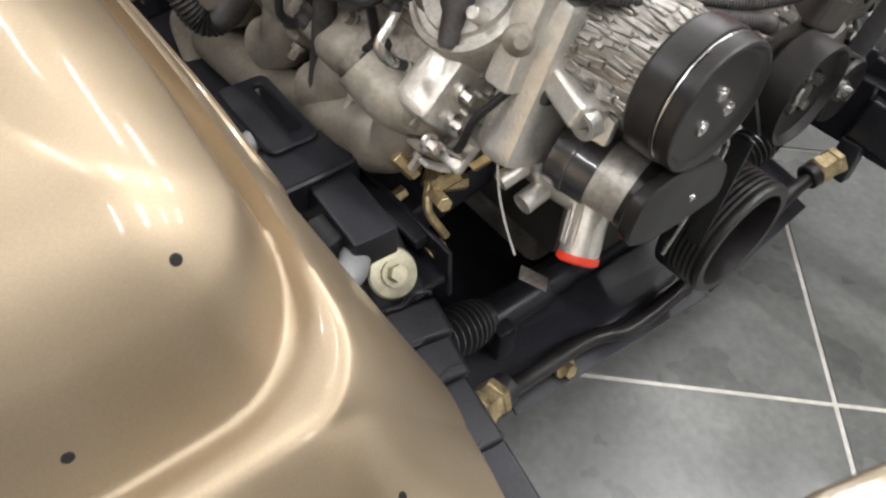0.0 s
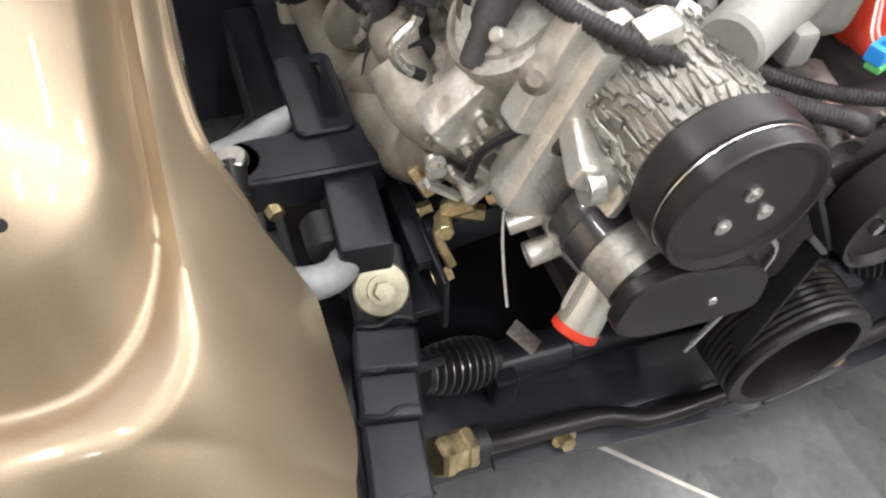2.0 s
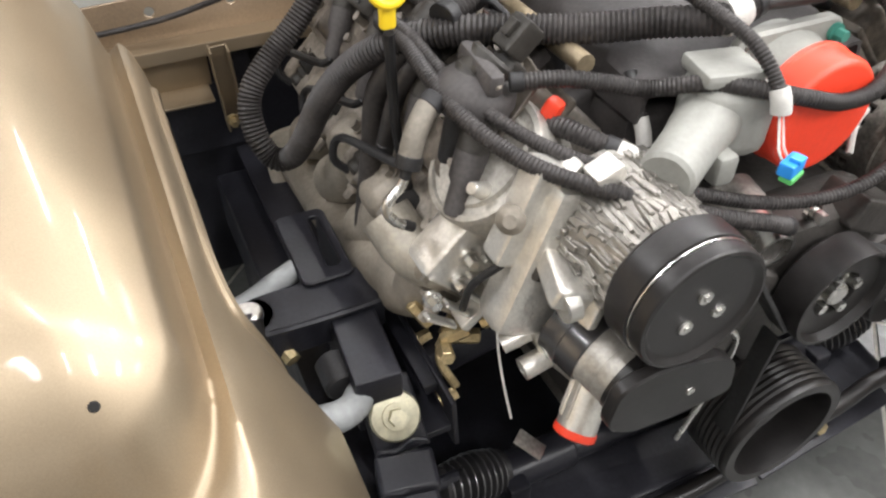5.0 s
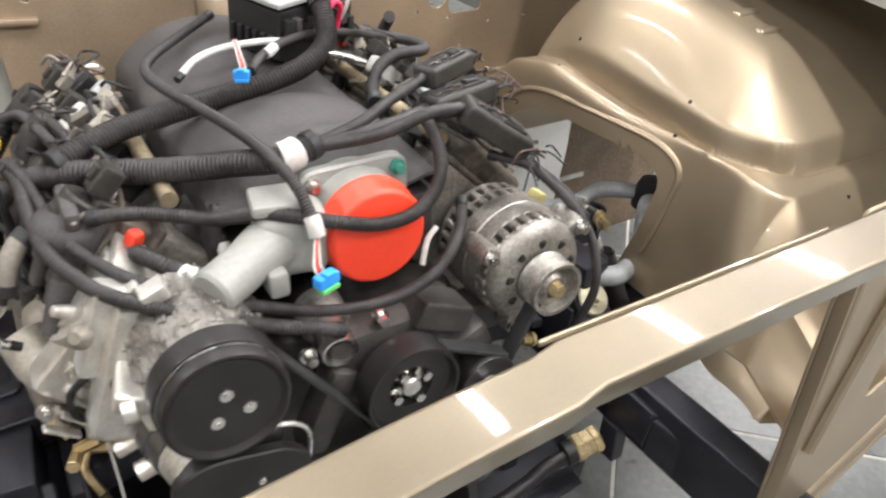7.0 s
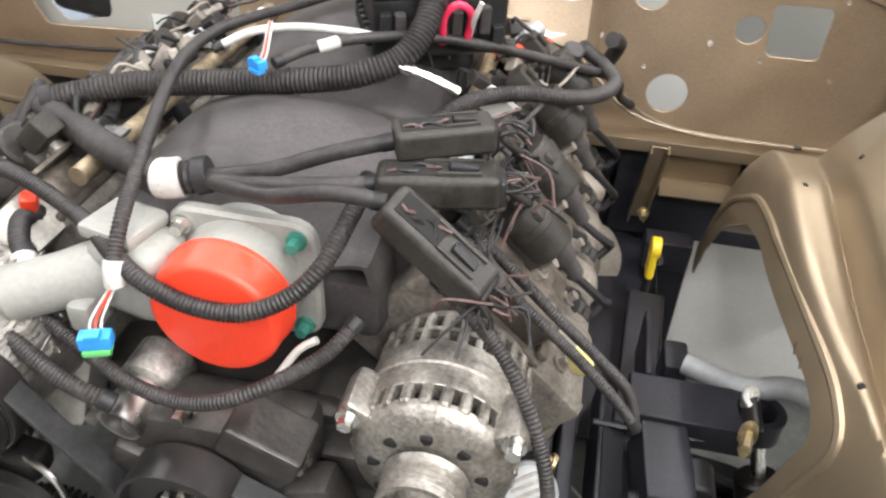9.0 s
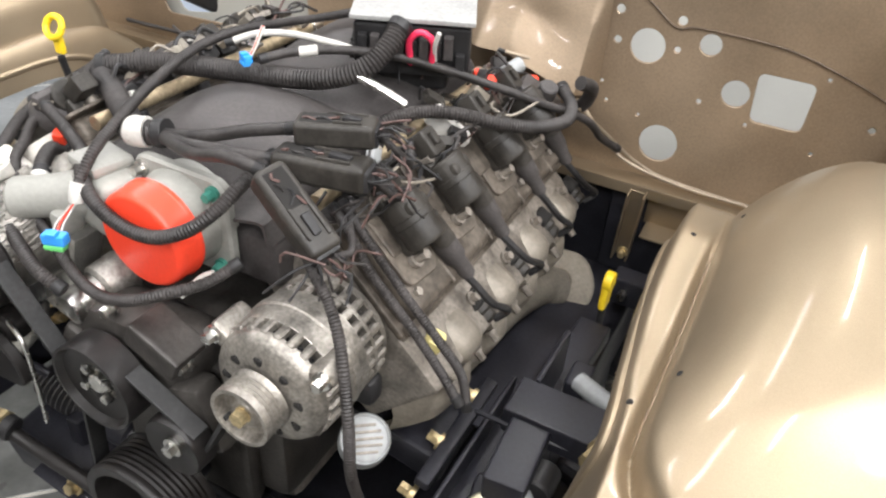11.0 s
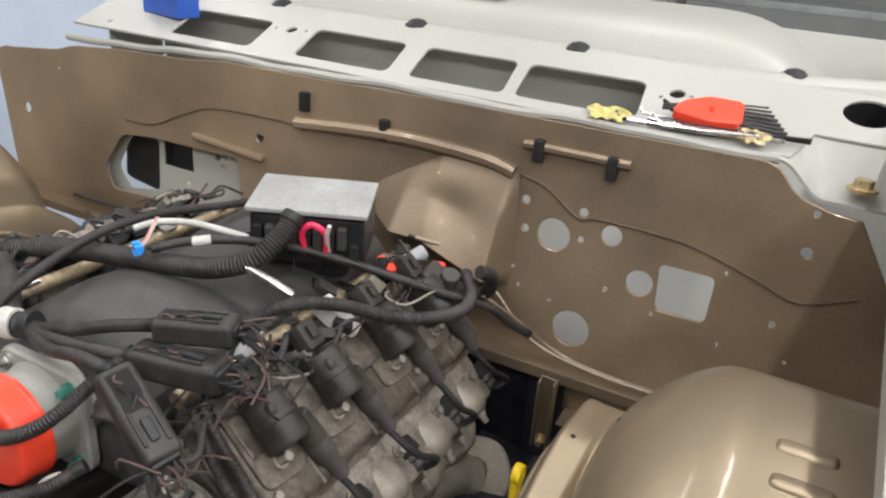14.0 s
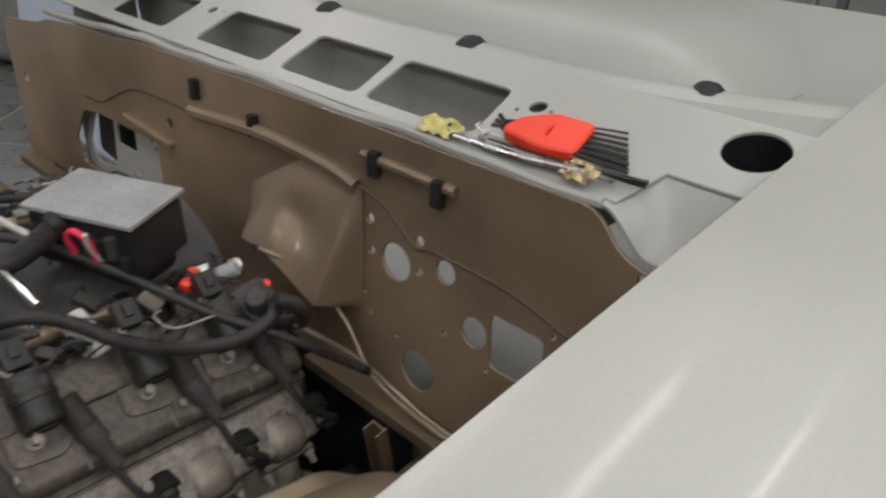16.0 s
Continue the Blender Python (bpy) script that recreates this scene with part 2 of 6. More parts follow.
def round_poly(pts, r, n=5):
    """The polygon pts with its corners rounded by r."""
    out = []
    for i, q in enumerate(pts):
        q, a, b = Vector(q), Vector(pts[i - 1]), Vector(pts[(i + 1) % len(pts)])
        ra = min(r, (a - q).length * 0.45, (b - q).length * 0.45)
        s, e = q + (a - q).normalized() * ra, q + (b - q).normalized() * ra
        out += [(1 - t) ** 2 * s + 2 * t * (1 - t) * q + t * t * e for t in [k / n for k in range(n + 1)]]
    return [(v[0], v[1]) for v in out]


def circle(x, y, r, n=20):
    return [(x + r * math.cos(2 * math.pi * k / n), y + r * math.sin(2 * math.pi * k / n)) for k in range(n)]


def plate(outer, holes, thick, bevel=0.0):
    """A flat plate with holes through it, in the local xy plane, centred on z = 0."""
    cu = bpy.data.curves.new("outline", "CURVE")
    cu.dimensions, cu.fill_mode, cu.extrude, cu.bevel_depth, cu.bevel_resolution = "2D", "BOTH", thick / 2 - bevel, bevel, 0
    for poly in [outer, *holes]:
        sp = cu.splines.new("POLY")
        sp.points.add(len(poly) - 1)
        for p, (x, y) in zip(sp.points, poly):
            p.co = (x, y, 0, 1)
        sp.use_cyclic_u = True
    ob = bpy.data.objects.new("outline", cu)
    me = bpy.data.meshes.new_from_object(ob)
    bpy.data.objects.remove(ob)
    bpy.data.curves.remove(cu)
    bm = bmesh.new()
    bm.from_mesh(me)
    bpy.data.meshes.remove(me)
    bmesh.ops.remove_doubles(bm, verts=bm.verts, dist=1e-5)
    return bm


def moved(bm, m):
    bmesh.ops.transform(bm, matrix=m, verts=bm.verts)
    return bm


def B():
    return bmesh.new()


def hexbolt(bm, p0, p1, r, washer=True):
    """A bolt's head from p0 out to p1, with its washer."""
    d = (Vector(p1) - Vector(p0))
    cyl(bm, Vector(p0), Vector(p0) + d * 0.3, r * 1.5 if washer else r, n=18)
    cyl(bm, Vector(p0) + d * 0.3, p1, r, r * 0.95, n=6)
    return bm

# ---- structure ----
tagged(part("floor", box(B(), (0, 1.5, -0.052), (9, 11, 0.1)), GROUT), "grey stone-look ceramic tiles with pale joints", "floor", kind="structure")
for nm, c, s in [("wall_front", (0, -4.05, 1.5), (9.2, 0.1, 3.2)), ("wall_back", (0, 7.05, 1.5), (9.2, 0.1, 3.2)), ("wall_side_1", (-4.55, 1.5, 1.5), (0.1, 11, 3.2)), ("wall_side_2", (4.55, 1.5, 1.5), (0.1, 11, 3.2))]:
    tagged(part(nm, box(B(), c, s), WALLG if nm == "wall_front" else WALLM), "unseen front wall, greyed to darken reflections in the paint" if nm == "wall_front" else "plain pale painted workshop wall", "wall", kind="structure")
tagged(part("ceiling", box(B(), (0, 1.5, 3.15), (9.2, 11.2, 0.1)), WALLM), "plain pale workshop ceiling", "ceiling", kind="structure")

# ---- bodywork ----
FW = 1.115


firewall = thing("firewall", "worn champagne-brown steel firewall full of round holes", "car body")
fh = [circle(0.352, 0.767, 0.027), circle(0.4, 0.621, 0.031), circle(0.439, 0.788, 0.0165), circle(0.49, 0.727, 0.021)]
fh.append(round_poly([(0.512, 0.766), (0.592, 0.766), (0.59, 0.692), (0.517, 0.692)], 0.012))
fh += [circle(x, z, r, 10) for x, z, r in ((0.302, 0.812, 0.008), (0.306, 0.767, 0.007), (0.393, 0.813, 0.008), (0.395, 0.771, 0.006), (0.443, 0.703, 0.005), (0.674, 0.721, 0.006), (0.612, 0.667, 0.004), (0.701, 0.67, 0.004), (0.36, 0.659, 0.004), (0.306, 0.67, 0.004), (0.249, 0.662, 0.004), (0.294, 0.699, 0.004), (0.515, 0.685, 0.004), (0.602, 0.776, 0.004), (-0.872, 0.746, 0.012), (-0.216, 0.805, 0.01), (0.69, 0.831, 0.009), (0.689, 0.885, 0.006), (-0.75, 0.85, 0.005), (-0.36, 0.6, 0.008), (-0.20, 0.6, 0.008), (-0.47, 0.6, 0.008), (-0.23, 0.66, 0.006))]
fh.append(round_poly([(-0.64, 0.664), (-0.578, 0.742), (-0.498, 0.752), (-0.27, 0.755), (-0.262, 0.63), (-0.62, 0.615)], 0.014))
top = [(0.95, 0.9), (0.72, 0.885), (0.66, 0.9), (0.63, 0.938), (0.3, 0.936), (0.1, 0.934), (-0.1, 0.93), (-0.3, 0.928), (-0.36, 0.92), (-0.56, 0.912), (-0.7, 0.9), (-0.75, 0.885), (-0.9, 0.875)]
outer = [(0.95, 0.545)] + round_poly(top, 0.02, 3)[4:-4] + round_poly([(-0.9, 0.875), (-0.955, 0.86), (-0.935, 0.545), (0.0, 0.545)], 0.035, 5)[2:18]
part("panel", moved(plate(outer, fh, 0.005, 0.001), pose(0, FW, 0, 90)), GOLD_DULL, firewall)
# stamped heater bulge
g = B()


def bulge(u, v):
    x = 0.03 + 0.258 * u
    zt = 0.775 + 0.075 * min(1, u * 2.0)
    zf = 0.752 - 0.012 * min(1, 2 * u) - 0.052 * max(0, 2 * u - 1)
    z = zf - 0.022 + (zt - zf + 0.022) * v
    up = min(1.0, v / 0.12)
    slope = 1 - max(0.0, (v - 0.12) / 0.88)
    side = min(1.0, u / 0.3) * min(1.0, (1 - u) / 0.05)
    d = 0.068 * up * slope * side - 0.012 * math.exp(-(((u - 0.62) / 0.2) ** 2 + ((v - 0.5) / 0.2) ** 2)) * side
    return Vector((x, FW - 0.003 - max(d, 0), z))


part("heater_bulge", sheet(g, bulge, 48, 40, 0.003), GOLD_DULL, firewall, "stamped pyramid-like bulge with worn edges")
# stiffening rail and clips across the top
g = B()
tube(g, [(-0.13, FW - 0.006, 0.85), (0.07, FW - 0.008, 0.866), (0.22, FW - 0.008, 0.862), (0.28, FW - 0.006, 0.85)], 0.011, 8)
part("seam_rail", g, GOLD_DULL, firewall)
part("slot_rail", tube(B(), [(0.29, FW - 0.005, 0.897), (0.45, FW - 0.005, 0.897)], 0.0075, 8), GOLD_DULL, firewall)
for cx, cz in ((0.315, 0.892), (0.425, 0.888), (-0.11, 0.89), (0.05, 0.872)):
    part("clip", box(B(), (cx, FW - 0.009, cz), (0.016, 0.014, 0.034), 0.003), PLASTIC, firewall)
part("weld_seam", tube(B(), [(0.27, FW - 0.003, 0.853), (0.33, FW - 0.003, 0.838), (0.385, FW - 0.003, 0.803), (0.422, FW - 0.003, 0.808), (0.54, FW - 0.003, 0.804), (0.636, FW - 0.003, 0.779), (0.696, FW - 0.003, 0.761), (0.762, FW - 0.003, 0.785)], 0.0019, 6), SEAM, firewall)
part("weld_seam", tube(B(), [(-0.56, FW - 0.003, 0.775), (-0.482, FW - 0.003, 0.78), (-0.4, FW - 0.003, 0.815), (-0.319, FW - 0.003, 0.84), (-0.16, FW - 0.003, 0.845), (-0.119, FW - 0.003, 0.838)], 0.0019, 6), SEAM, firewall)
part("stiffener", box(B(), (-0.29, FW - 0.008, 0.775), (0.17, 0.014, 0.012), 0.004, (0, 4, 0)), GOLD_DULL, firewall)
# ledge at its foot, and the tall brackets
for a, b in ((-0.9, -0.16), (0.2, 0.72)):
    part("ledge", box(B(), ((a + b) / 2, FW - 0.022, 0.556), (b - a, 0.038, 0.01), 0.003), GOLD, firewall)
    part("ledge_lip", box(B(), ((a + b) / 2, FW - 0.039, 0.551), (b - a, 0.005, 0.02), 0.0018), GOLD, firewall)
for s in (-1, 1):
    br = thing("body_bracket", "champagne sheet-metal bracket below the firewall", "bracket", "body brackets")
    part("web", box(B(), (s * 0.396, FW - 0.052, 0.495), (0.024, 0.003, 0.15), 0.0012, (14, s * 4, 0)), GOLD, br)
    part("flange", box(B(), (s * 0.384, FW - 0.06, 0.494), (0.003, 0.02, 0.15), 0.0012, (14, s * 4, 0)), GOLD, br)
    part("flange", box(B(), (s * 0.408, FW - 0.06, 0.496), (0.003, 0.02, 0.15), 0.0012, (14, s * 4, 0)), GOLD, br)
    part("lower_shelf", box(B(), (s * 0.47, FW - 0.03, 0.482), (0.11, 0.05, 0.005), 0.002, (8, 0, 0)), GOLD, br)
    part("shelf_back", box(B(), (s * 0.47, FW - 0.012, 0.515), (0.12, 0.004, 0.062), 0.0015), GOLD, br)
    part("bolt", hexbolt(B(), (s * 0.398, FW - 0.062, 0.45), (s * 0.398, FW - 0.077, 0.447), 0.006), ZINC, br)
    part("lower_panel", box(B(), (s * 0.53, FW - 0.01, 0.46), (0.36, 0.006, 0.17), 0.002), BLACK, br)
# tunnel wall behind the engine
part("toe_board", box(B(), (0, FW + 0.02, 0.33), (1.0, 0.02, 0.44), 0.004), BLACK, firewall, "black lower toe board")

# inside the cabin, seen through the holes
inner = thing("dash_support", "white steel dash support behind the firewall", "car body")
part("panel", moved(plate([(-0.66, 0.58), (-0.2, 0.58), (-0.2, 0.8), (-0.66, 0.8)], [round_poly([(-0.63, 0.66), (-0.58, 0.735), (-0.5, 0.74), (-0.51, 0.63), (-0.6, 0.615)], 0.015), circle(-0.345, 0.735, 0.008, 10), circle(-0.33, 0.72, 0.006, 10), circle(-0.318, 0.74, 0.006, 10), [(-0.49, 0.69), (-0.41, 0.69), (-0.41, 0.745), (-0.49, 0.745)], [(-0.44, 0.61), (-0.4, 0.61), (-0.4, 0.645), (-0.44, 0.645)]], 0.004), pose(0, FW + 0.024, 0, 90)), WHITE, inner)


def cabin(u, v):
    y = 1.16 + 1.5 * u
    return Vector((-0.98 + 1.96 * v, y, 0.2 + 0.75 * max(0.0, (y - 1.25) / 1.41) ** 1.8))


part("floor_pan", sheet(B(), cabin, 30, 4, 0.01), WHITE, inner)
for s in (-1, 1):
    part("sill", box(B(), (s * 0.75, 1.9, 0.28), (0.06, 1.3, 0.16), 0.02), WHITE, inner)

# Black box added only to make the firewall opening look dark inside
shade_box = thing("blower_housing", "black box added to darken the firewall opening", "heater")
part("case", box(B(), (-0.57, 1.22, 0.685), (0.13, 0.13, 0.14), 0.02, (0, 8, 0), 3), PLASTIC, shade_box)
part("duct", cyl(B(), (-0.57, 1.28, 0.685), (-0.57, 1.4, 0.68), 0.05, n=24, edge=0.004), PLASTIC, shade_box)
part("bracket", box(B(), (-0.57, 1.24, 0.45), (0.05, 0.04, 0.38), 0.006), WHITE, shade_box)

# cowl
cowl = thing("cowl_panel", "white painted cowl panel with four vent openings", "car body")
def smooth(a):
    a = min(max(a, 0.0), 1.0)
    return a * a * (3 - 2 * a)


S0, S1 = Vector((0, 1.125, 0.945)), Vector((0, 1.285, 1.008))
ang = math.degrees(math.atan2(S1.z - S0.z, S1.y - S0.y))
CL = (S1 - S0).length
wins = [round_poly([(a + 0.01, 0.022), (b + 0.012, 0.022), (b, 0.118), (a, 0.118)], 0.016) for a, b in ((-0.47, -0.278), (-0.178, 0.012), (0.052, 0.218), (0.238, 0.424))]
wins += [circle(-0.226, 0.1, 0.011), circle(-0.26, 0.098, 0.004, 8), circle(-0.195, 0.103, 0.004, 8), circle(0.472, 0.1, 0.012), circle(0.452, 0.085, 0.004, 8), circle(0.492, 0.098, 0.004, 8), circle(0.718, 0.128, 0.034, 24)]
part("panel", moved(plate([(-0.7, 0), (0.64, 0), (0.66, 0.06), (0.79, 0.06), (0.79, CL), (-0.7, CL)], wins, 0.005, 0.001), pose(0, S0.y, S0.z, ang)), WHITE, cowl)
g = B()
lip_line = [(x, 1.121 + 0.002 * math.sin(23 * x), z + 0.0018 * math.sin(17 * x + 1.0) + 0.001 * math.sin(41 * x)) for x, z in ((-0.72 + 0.03 * k, 0.0) for k in range(46))]
lip_line = [(x, y, dz + float(np.interp(x, [-0.72, -0.56, -0.3, 0.1, 0.3, 0.63], [0.912, 0.922, 0.934, 0.94, 0.941, 0.943]))) for x, y, dz in lip_line]
tube(g, lip_line, 0.007, 8, step=0.01)
part("front_lip", g, WHITE, cowl)
part("plenum_floor", box(B(), (-0.02, 1.205, 0.868), (1.2, 0.15, 0.004), 0.001), WHITE, cowl)
part("plenum_back", box(B(), (-0.02, 1.276, 0.935), (1.2, 0.004, 0.13), 0.001, (6, 0, 0)), WHITE, cowl)
for sx in (-0.618, 0.578):
    part("plenum_end", box(B(), (sx, 1.205, 0.914), (0.004, 0.13, 0.09), 0.001), WHITE, cowl)


def corner(u, v):
    x, y = 0.625 + 0.165 * u, 1.117 + 0.075 * v
    high = 0.946 + (y - 1.125) * 0.394
    low = 0.903 + (high - 0.903) * smooth(v) ** 1.5
    k = smooth((x - 0.632) / 0.06)
    return Vector((x, y, high * (1 - k) + low * k))


part("side_shelf", sheet(B(), corner, 40, 14, 0.004), WHITE, cowl)
# Black cup added below the round hole so it looks dark
vp = S0 + (S1 - S0).normalized() * 0.128 + Vector((0.718, 0, -0.004))
part("vent_pipe", lathe(B(), [(0, 0.05), (0.035, 0.05), (0.035, 0.0), (0.038, 0.0), (0.038, 0.054), (0, 0.054)], vp, vp + Vector((0, 0.37, -0.93)), 28), PLASTIC, cowl, "black cup added under the hole to darken it")
part("side_nut", hexbolt(B(), (0.73, 1.13, 0.92), (0.73, 1.13, 0.935), 0.012), ZINC, cowl)
g = B()


def pinch(u, v):
    x = -0.75 + 1.54 * u
    bow = 0.16 * max(0, (x - 0.42) / 0.4) ** 2 + 0.1 * max(0, (-x - 0.42) / 0.4) ** 2
    prof = [(0.0, 0.0), (0.018, 0.008), (0.03, 0.01), (0.042, 0.006), (0.05, -0.01), (0.05, -0.03)]
    k = v * 5
    i = min(int(k), 4)
    a, b = prof[i], prof[i + 1]
    f = k - i
    return Vector((x, 1.28 + bow + a[0] + (b[0] - a[0]) * f, 1.006 + a[1] + (b[1] - a[1]) * f))


def filler(u, v):
    x = 0.4 + 0.39 * u
    bow = 0.16 * max(0, (x - 0.42) / 0.4) ** 2
    return Vector((x, 1.278 + (bow + 0.006) * v, 1.0055 + 0.001 * v))


part("corner_filler", sheet(B(), filler, 24, 6, 0.003), WHITE, cowl)
part("windscreen_flange", sheet(g, pinch, 50, 10, 0.003), WHITE, cowl)
for cx, cy in ((-0.318, 1.305), (-0.013, 1.303), (0.288, 1.306), (0.61, 1.352)):
    cl = lathe(B(), [(0, 0.016), (0.012, 0.013), (0.022, 0.004), (0.024, 0)], (cx, cy, 1.008), (cx, cy, 2), 16)
    part("glass_stop", cl, PLASTIC, cowl, "black rubber glass stop")
g = B()


def dash(u, v):
    x = -0.8 + 1.45 * u
    y = 1.36 + (0.40 - 0.2 * max(0.0, (x - 0.42) / 0.23) ** 2) * v
    edge = max(0.0, (x - 0.4) / 0.25) ** 3
    z = 1.0 + 0.062 * (1 - math.exp(-14 * v)) * (1 - 0.6 * edge) - 0.04 * edge
    return Vector((x, y, z))


part("dash_top", sheet(g, dash, 50, 30, 0.004), WHITE, cowl, "plain off-white dash top panel")
for k in range(3):
    part("speaker_grille", box(B(), (-0.28 + 0.155 * k, 1.5, 1.0655), (0.13, 0.16, 0.003), 0.001), mat("pale_grille", (0.5, 0.51, 0.46), 0.7, grain=0.25, grain_size=300), cowl)

# wheelhouses
def table(pairs, width=0.05):
    """A smoothed curve through (y, z) pairs, as a function of y."""
    xs = np.linspace(-0.1, 1.3, 561)
    zs = np.interp(xs, [p[0] for p in pairs], [p[1] for p in pairs])
    k = max(3, int(width / 0.0025) | 1)
    zs = np.convolve(np.pad(zs, k // 2, mode="edge"), np.ones(k) / k, mode="valid")
    return lambda y: float(np.interp(y, xs, zs))


PLATEAU = table(((0.05, 0.56), (0.3, 0.69), (0.36, 0.716), (0.5, 0.772), (0.6, 0.803), (0.7, 0.82), (0.83, 0.815), (0.92, 0.768), (1.0, 0.67), (1.07, 0.52)), 0.11)
SHELF_NEAR = table(((0.05, 0.44), (0.2, 0.525), (0.28, 0.572), (0.35, 0.617), (0.42, 0.65), (0.5, 0.672), (0.6, 0.682), (0.77, 0.688), (0.87, 0.672), (0.95, 0.61), (1.02, 0.5), (1.07, 0.42)))
SHELF_FAR = table(((0.05, 0.40), (0.15, 0.468), (0.2, 0.515), (0.28, 0.588), (0.33, 0.63), (0.36, 0.647), (0.4, 0.656), (0.5, 0.664), (0.6, 0.67), (0.7, 0.684), (0.77, 0.694), (0.87, 0.676), (0.95, 0.61), (1.02, 0.5), (1.07, 0.42)), 0.035)


def inside(x, y, x0, y0, y1, r):
    """How far (x, y) lies inside the quarter bounded by x0, y0 and y1, with its corners rounded by r."""
    a, b = x - x0, min(y - y0, y1 - y)
    if a < r and b < r:
        return r - math.hypot(r - a, r - b)
    return min(a, b)


RIM = {1: (0.550, 0.37), -1: (0.540, 0.347)}
FRONT = {1: 0.335, -1: 0.302}
FOOT = {1: 0.425, -1: 0.47}
now = [1]


def ridge(y):
    """The inner edge of the shelf, where the wall turns down."""
    return 0.534 - 0.026 * smooth((y - 0.40) / 0.32) if now[0] > 0 else 0.524


def SHELF(y):
    return SHELF_FAR(y) if now[0] > 0 else SHELF_NEAR(y)


def house_point(x, y):
    far = now[0] > 0
    ox = 0.05 - (x - ridge(y))
    oy = 0.05 - (y - FRONT[now[0]]) if y > FRONT[now[0]] else 0.05 + (FRONT[now[0]] - y) / 2.6
    d = (math.hypot(ox, oy) if ox > 0 and oy > 0 else max(ox, oy)) - 0.05
    lip = 0.002 if far else 0.005 + 0.007 * smooth((0.40 - y) / 0.09)
    if d <= 0:
        dp = inside(x, y, *RIM[now[0]], 0.93, 0.105 if far else 0.07)
        side_run = smooth((y - 0.34) / 0.08)
        width, start, step = (0.009, 0.005, 0.032 - 0.024 * smooth((y - 0.70) / 0.15)) if far else (0.03 - 0.014 * side_run, 0.012 - 0.005 * side_run, 0.026 + 0.010 * side_run)
        a = min(max((dp + start) / width, 0.0), 1.0)
        k = 1 - (1 - 1.2 * a * a / (a + 0.2)) ** 2
        base = SHELF(y) + step
        rise = 1 - (1 - min(max(dp, 0.0) / (0.15 if far else 0.115), 1.0)) ** 2.2
        zp = base + (max(PLATEAU(y), base) - base) * rise
        z = SHELF(y) * (1 - k) + max(zp, SHELF(y)) * k
        crease = (0.008 - 0.007 * smooth((y - 0.70) / 0.15) if far else 0.009) * math.exp(-((dp + start) / (0.007 if far else 0.012 - 0.004 * side_run)) ** 2) * smooth((y - 0.2) / 0.12) * smooth((0.95 - y) / 0.1)
        return z - crease + lip * math.exp(-(d / (0.008 + lip)) ** 2)
    front = smooth((0.55 - y) / 0.09)
    upright = 1.15 if far else 1.0
    steep = 0.28 * (d * upright / 0.05) ** 2.1
    reach = 0.042 + 0.05 * smooth((0.42 - y) / 0.14) if far else 0.086
    slant = (SHELF(max(y, 0.2)) - 0.465) * (d / reach) ** 1.2
    return SHELF(y) + lip * math.exp(-(d / 0.03) ** 2) - steep * (1 - front) - slant * front


def wall_x(y, z):
    lo, hi = 0.40, ridge(y)
    for _ in range(30):
        mid = (lo + hi) / 2
        if house_point(mid, y) > z:
            hi = mid
        else:
            lo = mid
    return hi


ARCH = round_poly([(0.960, 0.300), (0.945, 0.460), (0.888, 0.550), (0.800, 0.615), (0.745, 0.630), (0.537, 0.625), (0.502, 0.602), (0.515, 0.512), (0.537, 0.442), (0.547, 0.292)], 0.03, 6)


def in_arch(y, z):
    c = False
    for (y0, z0), (y1, z1) in zip(ARCH, ARCH[1:] + ARCH[:1]):
        if (z0 > z) != (z1 > z) and y < (y1 - y0) * (z - z0) / (z1 - z0) + y0:
            c = not c
    return c


def on_arch(y, z):
    best = None
    p = Vector((y, z))
    for a, b in zip(ARCH, ARCH[1:] + ARCH[:1]):
        a, b = Vector(a), Vector(b)
        t = max(0, min(1, (p - a).dot(b - a) / max((b - a).length_squared, 1e-9)))
        q = a + (b - a) * t
        if best is None or (p - q).length < (p - best).length:
            best = q
    return best


shell_of = {}


